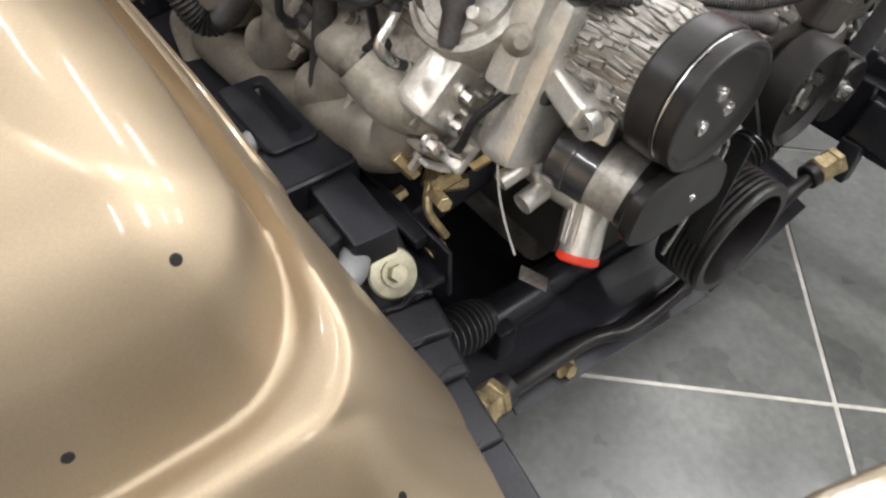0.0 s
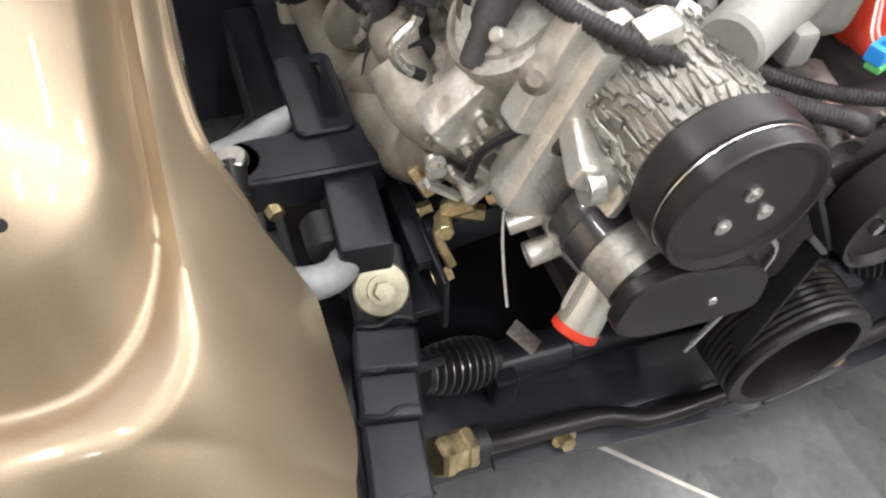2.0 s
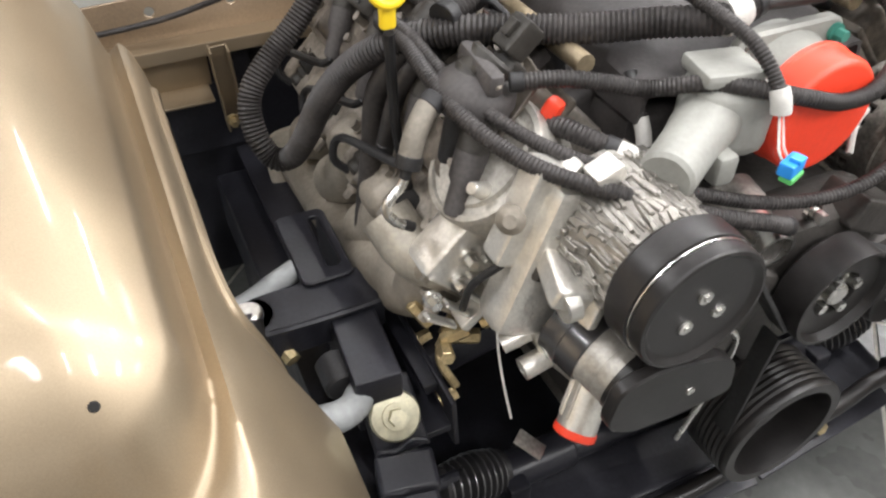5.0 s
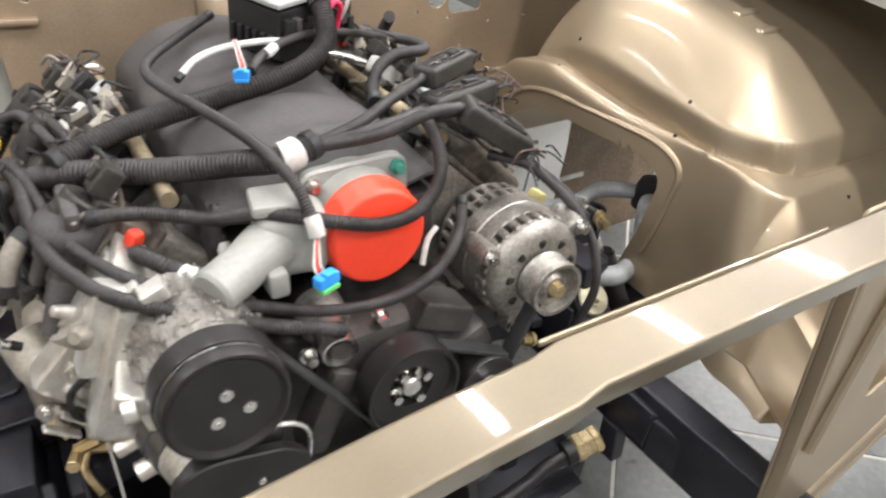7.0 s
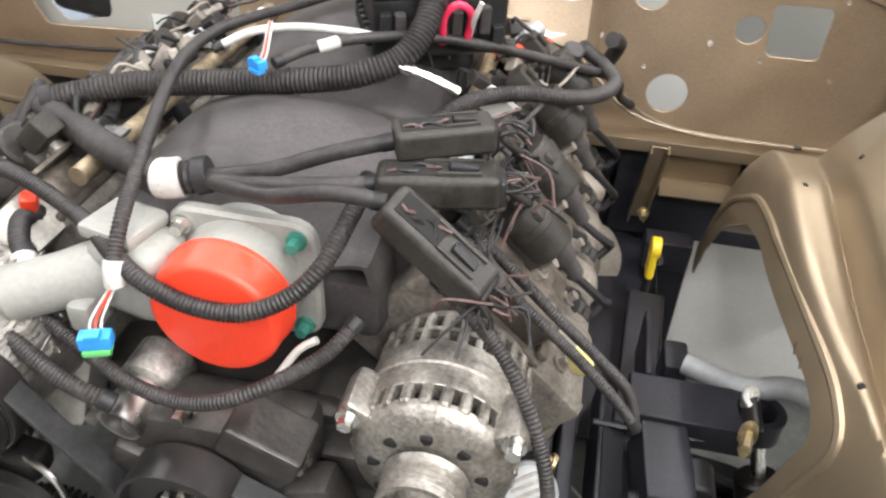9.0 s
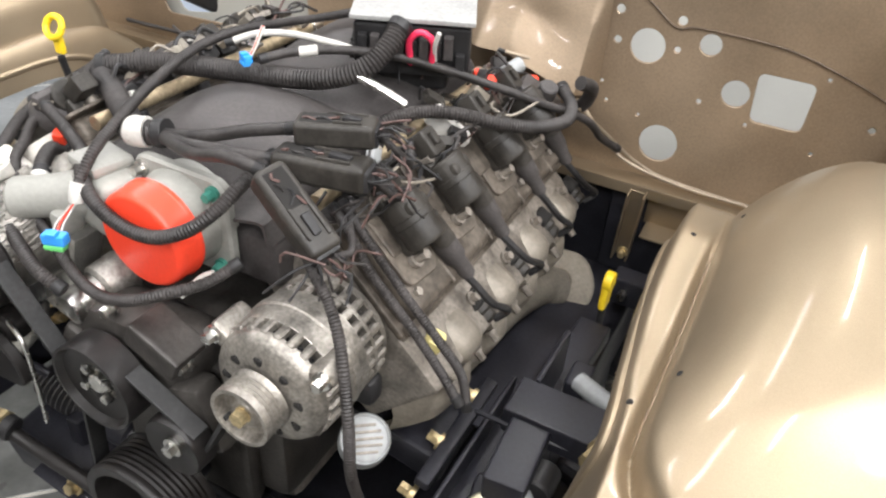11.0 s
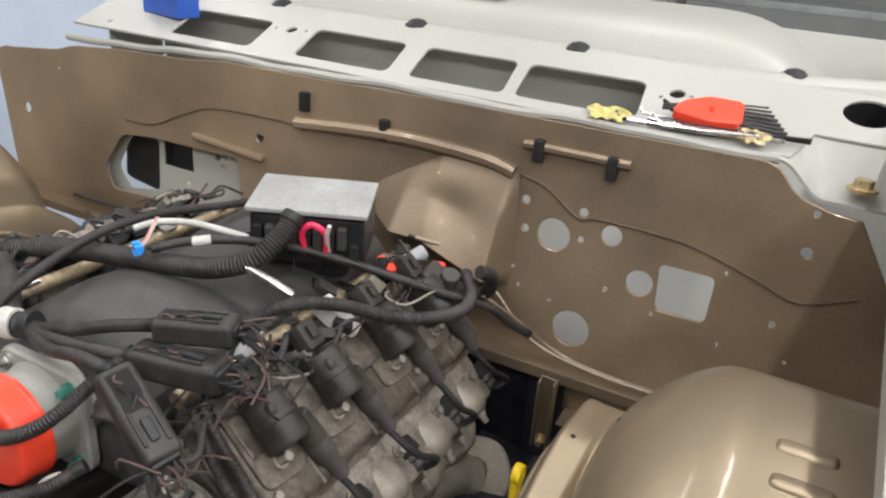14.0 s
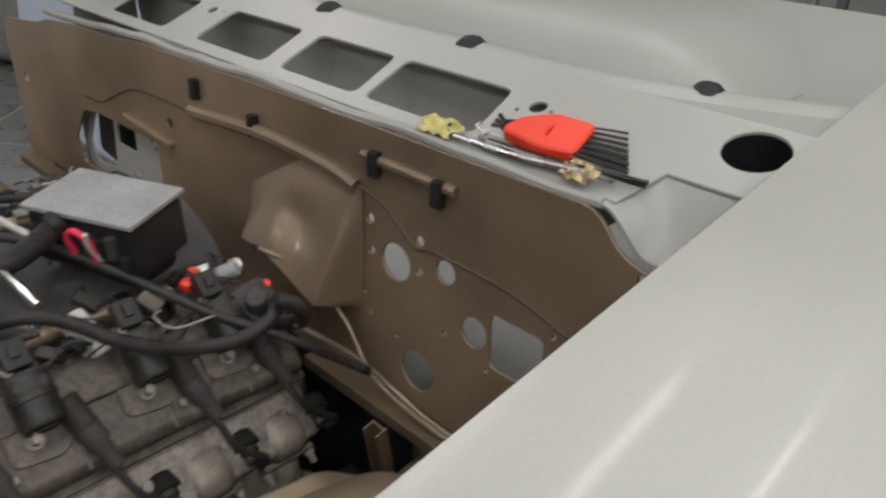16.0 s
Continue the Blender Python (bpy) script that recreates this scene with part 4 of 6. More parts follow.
def bank(s):
    """Local x: down and outward, y: to the rear, z: up and outward, for one cylinder bank."""
    return Matrix(((s * R2, 0, s * R2, 0), (0, 1, 0, 0), (-R2, 0, R2, 0), (0, 0, 0, 1)))


rnd = random.Random(4)
engine = thing("engine", "dusty aluminium V8 engine block on the chassis mounts", "engine")
part("block", box(B(), (0, 0.74, 0.42), (0.30, 0.52, 0.28), 0.02), DARKALU, engine)
part("oil_pan", box(B(), (0, 0.76, 0.24), (0.22, 0.44, 0.12), 0.02), ALU_D, engine)
part("bell_housing", cyl(B(), (0, 1.0, 0.42), (0, 1.11, 0.42), 0.19, 0.17, n=32, edge=0.01), ALU_D, engine)
part("timing_cover", box(B(), (0, 0.472, 0.42), (0.22, 0.03, 0.3), 0.012), DARKALU, engine)
for s in (-1, 1):
    m = bank(s)
    part("cylinder_head", moved(box(B(), (-0.255, 0.775, 0.545), (0.22, 0.47, 0.13), 0.01), m), ALU_D, engine, "cast aluminium cylinder head")
    part("head_rail", moved(box(B(), (-0.222, 0.78, 0.606), (0.012, 0.47, 0.012), 0.004), m), ALU_D, engine)
    for k in range(4):
        y = RUN0[s] + 0.11 * k
        part("exhaust_boss", moved(box(B(), (-0.150, y, 0.56), (0.03, 0.06, 0.08), 0.014, seg=3), m), COVER, engine)
        part("port_lobe", moved(box(B(), (-0.172, y, 0.592), (0.07, 0.064, 0.05), 0.024, (0, -12, 0), 5), m), IRON, engine, "smooth beige cast port")
        # Recess shade painted as a near-black disc
        part("plug_recess", moved(cyl(B(), (-0.192, y + 0.055, 0.592), (-0.17, y + 0.055, 0.6), 0.022, 0.022, 20, 0.002), m), HOLESHADE, engine, "near-black disc painted as plug recess shade")
        part("spark_plug_boot", moved(lathe(B(), [(0, 0), (0.014, 0), (0.0155, 0.008), (0.0155, 0.02), (0.0125, 0.024), (0.0125, 0.032), (0.009, 0.036), (0, 0.036)], (-0.185, y + 0.055, 0.598), (-0.13, y + 0.055, 0.612), 18), m), COILP, engine)
    for k in range(5):
        part("head_bolt", moved(hexbolt(B(), (-0.19, 0.575 + 0.1 * k, 0.61), (-0.19, 0.575 + 0.1 * k, 0.622), 0.006), m), ALU_D, engine)
    part("engine_mount", box(B(), (s * 0.25, 0.63, 0.37), (0.15, 0.12, 0.05), 0.01, (0, s * 12, 0)), BLACK, engine)


def coil_pack():
    """One ignition coil, upright on its base at the origin: x outward, y to the rear, z up."""
    c = new("ignition_coil")
    g = lathe(B(), [(0, 0), (0.021, 0), (0.0235, 0.003), (0.0235, 0.022), (0.0245, 0.023), (0.0245, 0.03), (0.0235, 0.031), (0.0235, 0.054), (0.021, 0.058), (0, 0.058)], (-0.038, 0.008, 0.03), (0.5, 0.008, 0.03), 28)
    part("body", g, COILP, c, "round dark coil body")
    part("shoulder", box(B(), (-0.012, 0.008, 0.014), (0.07, 0.036, 0.02), 0.005), COILP, c)
    part("core", box(B(), (-0.022, 0.008, 0.043), (0.016, 0.036, 0.018), 0.005), COILP, c)
    part("tower", cyl(B(), (0.0, 0.034, 0.022), (0.038, 0.046, 0.014), 0.0155, 0.0145, 18, 0.002), COILP, c)
    part("wire_boot", lathe(B(), [(0, 0), (0.0135, 0), (0.015, 0.006), (0.014, 0.03), (0.0105, 0.036), (0.0095, 0.06), (0.007, 0.064), (0, 0.064)], (0.03, 0.043, 0.015), (0.085, 0.062, 0.0), 16), INTAKE, c, "grey rubber wire boot")
    part("bracket", moved(plate(round_poly([(-0.062, -0.03), (0.046, -0.03), (0.052, 0.02), (0.02, 0.05), (-0.05, 0.04)], 0.01), [], 0.005, 0.001), pose(0, 0, 0.003)), COVER, c)
    for x in (-0.047, 0.028):
        part("bolt", hexbolt(B(), (x, -0.003, 0.006), (x, -0.003, 0.028), 0.0062), ALU_D, c)
    k = part("connector", box(B(), (-0.062, 0.008, 0.026), (0.034, 0.028, 0.024), 0.004), COILP, c)
    part("latch", box(B(), (-0.064, 0.008, 0.040), (0.016, 0.01, 0.006), 0.0015), COILP, k)
    return c


BANK_TURN = {s: (Matrix(((R2, 0, R2), (0, 1, 0), (-R2, 0, R2))) if s > 0 else Matrix(((-R2, 0, -R2), (0, -1, 0), (-R2, 0, R2)))).to_4x4() for s in (-1, 1)}
base_coil = None
for s in (-1, 1):
    vc = thing("valve_cover", "dusty cast aluminium valve cover on its head", "valve cover", "valve covers")
    m = bank(s)
    part("cover", moved(box(B(), (-0.295, 0.78, 0.63), (0.128, 0.462, 0.046), 0.014, seg=3), m), COVER, vc)
    part("flange", moved(box(B(), (-0.295, 0.78, 0.612), (0.146, 0.478, 0.01), 0.004), m), COVER, vc)
    part("gasket_rail", moved(box(B(), (-0.226, 0.78, 0.622), (0.012, 0.47, 0.008), 0.003), m), COVER, vc)
    part("step", moved(box(B(), (-0.325, 0.78, 0.652), (0.05, 0.44, 0.018), 0.006), m), COVER, vc)
    for k, y in enumerate((0.565, 0.653, 0.75, 0.84, 0.94)):
        part("cover_bolt", moved(hexbolt(B(), (-0.257, y, 0.648), (-0.257, y, 0.658), 0.0055), m), ALU_D, vc)
        part("bolt_boss", moved(cyl(B(), (-0.257, y, 0.62), (-0.257, y, 0.649), 0.016, 0.0125, 18, 0.002), m), COVER, vc)
    for k in range(4):
        part("rib", moved(box(B(), (-0.262, 0.625 + 0.1 * k, 0.649), (0.06, 0.007, 0.01), 0.003), m), COVER, vc)
    for y in (0.588, 0.687, 0.809, 0.912):
        place = Matrix.Translation(m @ Vector((-0.313, y, 0.652))) @ BANK_TURN[s]
        if base_coil is None:
            base_coil = tagged(coil_pack(), "black plastic ignition coil bolted to the valve cover", "ignition coil", "ignition coils")
            base_coil.matrix_basis = place
        else:
            copy_thing(base_coil, place)
# plug wires
for s in (-1, 1):
    m = bank(s)
    for k, y in enumerate((0.588, 0.687, 0.809, 0.912)):
        if s < 0 and k == 0:
            continue
        yy = RUN0[s] + 0.055 + 0.11 * k
        dy = 0.055 if s > 0 else -0.055
        pts = [m @ Vector(p) for p in ((-0.236, y + dy, 0.652), (-0.215, y + dy * 1.1, 0.652), (-0.18, (y + yy) / 2 + 0.02, 0.65), (-0.152, yy + 0.006, 0.634), (-0.15, yy, 0.612))]
        tagged(part("plug_wire", tube(B(), pts, 0.0048, 8), PLASTIC), "black rubber spark plug wire on the head", "ignition wire", "spark plug wires")
# exhaust manifolds
for s in (-1, 1):
    ex = thing("exhaust_manifold", "grey-beige cast iron exhaust manifold on the head", "exhaust manifold", "exhaust manifolds")
    if s > 0:
        rows = ((0.245, 0.55), (0.274, 0.544), (0.3, 0.522), (0.315, 0.492), (0.318, 0.463), (0.308, 0.438), (0.287, 0.42), (0.262, 0.415))

        def cast_log(u, v):
            y = 0.565 + 0.43 * u
            lobe = 0.5 + 0.5 * math.cos(2 * math.pi * (y - RUN0[1]) / 0.11)
            k = v * (len(rows) - 1)
            i = min(int(k), len(rows) - 2)
            f = smooth(k - i) * 0.3 + (k - i) * 0.7
            x = rows[i][0] + (rows[i + 1][0] - rows[i][0]) * f
            z = rows[i][1] + (rows[i + 1][1] - rows[i][1]) * f
            out = 0.022 * (lobe - 0.7) * math.sin(math.pi * min(1, v * 1.15)) - 0.05 * max(0.0, (0.07 - u) / 0.07) ** 2 - 0.02 * max(0.0, (u - 0.93) / 0.07) ** 2
            return Vector((x + out, y, z + out * 0.5))

        part("body", sheet(B(), cast_log, 90, 36, 0.006), IRON, ex, "smooth beige cast log")
    for k in range(4):
        y = RUN0[s] + 0.11 * k
        path = [(0.238, 0, 0.56), (0.268, 0, 0.548), (0.297, 0.004, 0.515), (0.303, 0.02, 0.475), (0.312, 0.05, 0.455)]
        if s < 0:
            part("runner", tube(B(), [(s * a, y + b, c) for a, b, c in path], 0.0325, 22), IRON, ex)
        part("flange", moved(box(B(), (-0.137, y, 0.556), (0.012, 0.08, 0.066), 0.006), bank(s)), IRON, ex)
        for d in (-0.034, 0.034):
            part("stud", hexbolt(B(), bank(s) @ Vector((-0.131, y + d, 0.575)), bank(s) @ Vector((-0.113, y + d, 0.575)), 0.0055), ALU_D, ex)
    line = [(0.262, 0.62, 0.445), (0.27, 0.69, 0.44), (0.278, 0.84, 0.425), (0.295, 0.95, 0.4), (0.318, 0.985, 0.385)] if s > 0 else [(0.298, 0.59, 0.472), (0.312, 0.64, 0.462), (0.316, 0.74, 0.425), (0.318, 0.86, 0.40), (0.32, 0.985, 0.39)]
    part("log", tube(B(), [(s * a, b, c) for a, b, c in line], 0.033 if s > 0 else 0.034, 22), IRON_D if s > 0 else IRON, ex)
    part("outlet_flange", moved(plate(round_poly([(-0.05, -0.045), (0.045, -0.06), (0.062, 0.0), (0.03, 0.05), (-0.05, 0.04)], 0.028), [circle(0.0, -0.002, 0.022)], 0.014, 0.004), pose(s * 0.318, 0.985, 0.40, 62, s * 8, s * 18)), IRON, ex)

# intake manifold
intake = thing("intake_manifold", "dusty dark grey plastic intake manifold", "intake manifold")


def hump(u, v):
    y = 0.505 + 0.49 * u
    x = -0.135 + 0.27 * v
    c = 1 - (2 * v - 1) ** 2
    z = 0.680 + 0.06 * c ** 0.28 + 0.012 * math.sin(math.pi * min(1, u * 1.6)) * c + 0.034 * smooth((u - 0.5) / 0.3) * c - 0.055 * math.exp(-((u - 0.0) / 0.1) ** 2) * c
    z += 0.010 * math.exp(-((u - 0.3) / 0.08) ** 2) * c - 0.016 * math.exp(-((u - 0.46) / 0.035) ** 2) * c + 0.006 * u
    z += 0.005 * math.exp(-((u - 0.16) / 0.03) ** 2) * c - 0.007 * math.exp(-((u - 0.66) / 0.04) ** 2) * c
    return Vector((x, y, z))


part("plenum", sheet(B(), hump, 60, 40, 0.004), INTAKE, intake)
part("base", box(B(), (0, 0.75, 0.645), (0.27, 0.47, 0.065), 0.012), INTAKE, intake)
for s in (-1, 1):
    for k in range(4):
        part("port", box(B(), (s * 0.135, 0.60 + 0.112 * k, 0.66), (0.075, 0.06, 0.05), 0.014, (0, s * 30, 0), 3), INTAKE, intake)
    rail_m = mat("tan_fuel_rail", (0.36, 0.29, 0.19), 0.45, 0.6, grain=0.25, grain_size=150, stain=0.35, stain_size=30) if s == -1 else rail_m
    fr = thing("fuel_rail", "tan-coloured metal fuel rail beside the intake", "fuel rail", "fuel rails")
    part("pipe", tube(B(), [(s * 0.162, 0.55, 0.722), (s * 0.162, 0.98, 0.722)], 0.0095, 14), rail_m, fr)
    part("end_cap", cyl(B(), (s * 0.162, 0.975, 0.722), (s * 0.162, 1.0, 0.722), 0.014, n=16, edge=0.002), STEEL, fr)
    for k in range(4):
        y = 0.615 + 0.112 * k
        part("injector", cyl(B(), (s * 0.16, y, 0.715), (s * 0.14, y, 0.665), 0.0105, 0.009, 14, 0.002), PLASTIC, fr, "black fuel injector")
        part("injector_plug", box(B(), (s * 0.176, y, 0.70), (0.03, 0.02, 0.018), 0.003, (0, s * 35, 0)), PLASTIC if k % 2 else INTAKE, fr)
        part("clip", box(B(), (s * 0.162, y, 0.734), (0.026, 0.02, 0.005), 0.001), STEEL, fr)

# throttle body
tb = thing("throttle_body", "grey aluminium throttle body with a red dust cap", "throttle body")
TBM = mat("grey_cast_throttle", (0.29, 0.288, 0.262), 0.52, 0.12, grain=0.06, grain_size=200, stain=0.1, stain_size=20, bump=0.25, bump_size=180)
part("flange", moved(plate(round_poly([(-0.062, -0.058), (0.062, -0.058), (0.062, 0.058), (-0.062, 0.058)], 0.02), [], 0.014, 0.003), pose(0.022, 0.505, 0.684, 90)), TBM, tb)
part("bore", lathe(B(), [(0, 0.07), (0.056, 0.07), (0.058, 0.05), (0.053, 0.03), (0.052, 0.0), (0, 0)], (0.02, 0.455, 0.684), (0.02, 1, 0.684), 36), TBM, tb)
for dx in (-0.05, 0.05):
    for dz in (-0.046, 0.046):
        part("bolt", hexbolt(B(), (0.022 + dx, 0.498, 0.684 + dz), (0.022 + dx, 0.484, 0.684 + dz), 0.0058), TEAL if dx > 0 else STEEL, tb)
part("dust_cap", lathe(B(), [(0, 0), (0.049, 0), (0.053, 0.002), (0.0555, 0.006), (0.0565, 0.028), (0.058, 0.03), (0.058, 0.034), (0.053, 0.034), (0, 0.034)], (0.02, 0.436, 0.684), (0.02, 1, 0.684), 48), RED, tb, "red plastic dust cap")
part("motor_housing", box(B(), (-0.062, 0.478, 0.690), (0.075, 0.06, 0.075), 0.018, (0, 0, -12), 3), TBM, tb)
part("motor", lathe(B(), [(0, 0), (0.021, 0), (0.024, 0.004), (0.0245, 0.05), (0.027, 0.07), (0.029, 0.1), (0, 0.1)], (-0.162, 0.428, 0.680), (-0.075, 0.478, 0.692), 28), TBM, tb, "cylindrical actuator housing")
part("motor_lug", box(B(), (-0.095, 0.44, 0.668), (0.022, 0.03, 0.03), 0.006), TBM, tb)
part("cover", box(B(), (-0.072, 0.482, 0.732), (0.055, 0.05, 0.014), 0.005, (0, 0, -12)), TBM, tb)

# alternator
alt = thing("alternator", "bright cast aluminium alternator with vent slots", "alternator")
AX, AZ = 0.207, 0.607
a0, a1 = (AX, 0.40, AZ), (AX, 1.0, AZ)
for k in range(9):
    q = 2 * math.pi * k / 9 + 0.2
    # Slot shade painted as near-black blocks
    part("front_slot", moved(box(B(), (0.043, 0.3945, 0), (0.02, 0.006, 0.012), 0.004, (0, 0, -18)), Matrix.Translation((AX, 0, AZ)) @ pose(0, 0, 0, 0, -math.degrees(q), 0)), HOLESHADE, alt, "near-black block painted as vent slot shade")
part("stator", lathe(B(), [(0, 0.0), (0.058, 0.0), (0.058, 0.13), (0, 0.13)], a0, a1, 40), PLASTIC, alt)
part("front_ring", lathe(B(), [(0.02, -0.008), (0.05, -0.008), (0.066, 0.0), (0.071, 0.008), (0.071, 0.014), (0.06, 0.014), (0.02, 0.0)], a0, a1, 48), ALT, alt)
part("middle_band", lathe(B(), [(0.058, 0.028), (0.0735, 0.028), (0.0748, 0.031), (0.0752, 0.05), (0.0768, 0.052), (0.0768, 0.062), (0.0752, 0.064), (0.0745, 0.079), (0.058, 0.079)], a0, a1, 56), ALT, alt)
part("rear_band", lathe(B(), [(0.058, 0.092), (0.0735, 0.092), (0.0735, 0.097), (0.058, 0.097)], a0, a1, 56), ALT, alt)
part("rear_ring", lathe(B(), [(0.058, 0.112), (0.072, 0.112), (0.068, 0.124), (0.05, 0.13), (0, 0.13)], a0, a1, 48), ALT, alt)
for k in range(26):
    q = 2 * math.pi * k / 26
    for y0, y1 in ((0.412, 0.43), (0.478, 0.493), (0.496, 0.514)):
        g = B()
        box(g, (AX + 0.0685 * math.cos(q), (y0 + y1) / 2, AZ + 0.0685 * math.sin(q)), (0.011, y1 - y0 + 0.004, 0.0098), 0.0022, (0, -math.degrees(q), 0), 1)
        part("vent_rib", g, ALT, alt)
for q in (0.6, 2.6, 4.4):
    part("ear", moved(box(B(), (0.078, 0.428, 0), (0.03, 0.05, 0.026), 0.008), Matrix.Translation((AX, 0, AZ)) @ pose(0, 0, 0, 0, -math.degrees(q), 0)), ALT, alt)
    part("ear_bolt", moved(hexbolt(B(), (0.083, 0.405, 0), (0.083, 0.392, 0), 0.007), Matrix.Translation((AX, 0, AZ)) @ pose(0, 0, 0, 0, -math.degrees(q), 0)), STEEL, alt)
pl = lathe(B(), [(0, 0.006), (0.012, 0.006), (0.018, 0.012), (0.024, 0.012), (0.026, 0.0), (0.03, 0.0), (0.03, 0.006)] + [(0.03 - 0.0025 * (i % 2), 0.008 + 0.0025 * i) for i in range(9)] + [(0.031, 0.032), (0.02, 0.034), (0.02, 0.05), (0, 0.05)], (AX, 0.356, AZ), (AX, 1, AZ), 36)
alt_pulley = part("pulley", moved(pl, Matrix.Translation((AX, 0, AZ)) @ Matrix.Diagonal((1.22, 1, 1.22, 1)) @ Matrix.Translation((-AX, 0, -AZ))), ALT, alt, "dull aluminium grooved pulley")
part("pulley_nut", hexbolt(B(), (AX, 0.366, AZ), (AX, 0.352, AZ), 0.010, False), ZINC, alt_pulley)
part("regulator", box(B(), (AX + 0.05, 0.505, AZ - 0.06), (0.04, 0.03, 0.04), 0.01), PLASTIC, alt)
part("foot_bracket", box(B(), (AX - 0.06, 0.45, AZ - 0.07), (0.14, 0.05, 0.05), 0.012), DARKALU, alt)

alt.matrix_basis = Matrix.Translation((AX, 0.45, AZ - 0.008)) @ Matrix.Diagonal((0.93, 0.96, 0.93, 1)) @ Matrix.Translation((-AX, -0.45, -AZ))

# front drive
drive = thing("power_steering_pump", "black pump pulley with three steel bolts", "pump")
PX, PZ = -0.181, 0.622
ps_pulley = part("pulley", lathe(B(), [(0, 0.0045), (0.048, 0.0045), (0.0505, 0.0035), (0.0545, 0.0), (0.0575, 0.0005), (0.059, 0.003), (0.059, 0.0135), (0.0572, 0.0145), (0.0572, 0.0165), (0.0605, 0.018), (0.0612, 0.022), (0.0612, 0.043), (0.058, 0.047), (0, 0.047)], (PX, 0.3365, PZ), (PX, 1, PZ), 64), BLACKG, drive, "smooth black pulley face and rim")
part("rim_line", lathe(B(), [(0.0575, 0.0145), (0.0592, 0.0147), (0.0592, 0.0163), (0.0575, 0.0165)], (PX, 0.3365, PZ), (PX, 1, PZ), 64), STEEL, ps_pulley)
for bx, bz in ((-0.1805, 0.6345), (-0.162, 0.613), (-0.192, 0.6065)):
    part("bolt", lathe(B(), [(0, 0.0), (0.0028, 0.0), (0.0028, 0.0015), (0.0062, 0.0015), (0.0066, 0.003), (0.0066, 0.006), (0, 0.006)], (bx, 0.3375, bz), (bx, 1, bz), 18), STEEL, ps_pulley)
part("body", cyl(B(), (PX, 0.38, PZ), (PX, 0.46, PZ), 0.045, n=28, edge=0.006), ALU_D, drive)
part("bracket", box(B(), (-0.2, 0.47, 0.58), (0.15, 0.05, 0.16), 0.016, (0, 20, 0)), ALU_B, drive, "bright cast mounting bracket")
shroud = part("shroud", lathe(B(), [(0.05, 0.0), (0.054, 0.0), (0.066, 0.09), (0.06, 0.09)], (PX, 0.385, PZ), (PX, 1, PZ), 40), FOIL, drive, "bright ribbed cast shroud")
for a in range(38):
    for b in range(6):
        q = 8 + 5.3 * (a + rnd.uniform(-0.3, 0.3))
        f = (b + 0.5 + rnd.uniform(-0.35, 0.35)) / 6
        r = 0.0525 + 0.012 * f + rnd.choice((0.0, 0.0004, 0.0008, 0.0014))
        c = math.radians(q)
        part("cast_rib", box(B(), (PX + r * math.cos(c), 0.385 + 0.09 * f, PZ + r * math.sin(c)), (0.005, 0.022 * rnd.uniform(0.3, 1.4), 0.0056 * rnd.uniform(0.3, 1.1)), 0.0009, (rnd.uniform(-14, 14), -q + rnd.uniform(-12, 12), rnd.uniform(-9, 9)), 1), FOIL, shroud)
for qd, yy in ((112, 0.446), (128, 0.47)):
    part("bolt_pad", moved(box(B(), (0.072, yy, 0), (0.016, 0.024, 0.026), 0.003), Matrix.Translation((PX, 0, PZ)) @ pose(0, 0, 0, 0, -qd, 0)), ALU_B, drive)
part("cast_web", box(B(), (-0.212, 0.478, 0.625), (0.13, 0.03, 0.10), 0.006, (0, 22, 0)), ALU_B, drive)
# lug under the pulley's back edge
part("lug", box(B(), (-0.247, 0.425, 0.606), (0.034, 0.05, 0.024), 0.005, (8, 20, -12), 3), ALU_B, drive)
part("lug_eye", pipe(B(), (-0.262, 0.402, 0.60), (-0.25, 0.402, 0.60), 0.0125, 0.005, 18), ALU_B, drive)
part("lug_web", box(B(), (-0.236, 0.405, 0.59), (0.012, 0.03, 0.03), 0.003, (0, 25, 10)), ALU_B, drive)

# second pump and its hose stubs
lp = thing("coolant_pump_inlet", "grey hose inlet casting with a red end plug", "pump")
part("plate", moved(plate(round_poly([(-0.244, 0.512), (-0.238, 0.545), (-0.222, 0.553), (-0.2, 0.556), (-0.132, 0.541), (-0.112, 0.522), (-0.107, 0.485), (-0.165, 0.481), (-0.215, 0.485), (-0.236, 0.497)], 0.012), [], 0.014, 0.002), pose(0, 0.348, 0, 90)), BLACKG, lp, "flat black tensioner plate")
part("plate_strap", tube(B(), [(-0.15, 0.37, 0.552), (-0.132, 0.362, 0.556), (-0.112, 0.357, 0.55), (-0.104, 0.355, 0.53), (-0.11, 0.357, 0.48), (-0.12, 0.36, 0.43), (-0.128, 0.362, 0.395)], 0.0028, 8), STEEL, lp, "bent bright steel strap")
part("plate_bolt", lathe(B(), [(0, 0), (0.004, 0), (0.0046, 0.002), (0.0046, 0.006), (0, 0.006)], (-0.161, 0.339, 0.513), (-0.161, 1, 0.513), 16), STEEL, lp)
part("tensioner_arm", box(B(), (-0.152, 0.372, 0.545), (0.05, 0.03, 0.03), 0.008, (0, 12, 0), 3), BLACKG, lp)
d0, d1 = Vector((-0.2005, 0.353, 0.517)), Vector((-0.2235, 0.445, 0.529))
part("front_drum", lathe(B(), [(0, 0), (0.031, 0), (0.0335, 0.003), (0.0335, 0.02), (0, 0.02)], d0, d1, 36), BLACKG, lp, "black drum behind the plate")
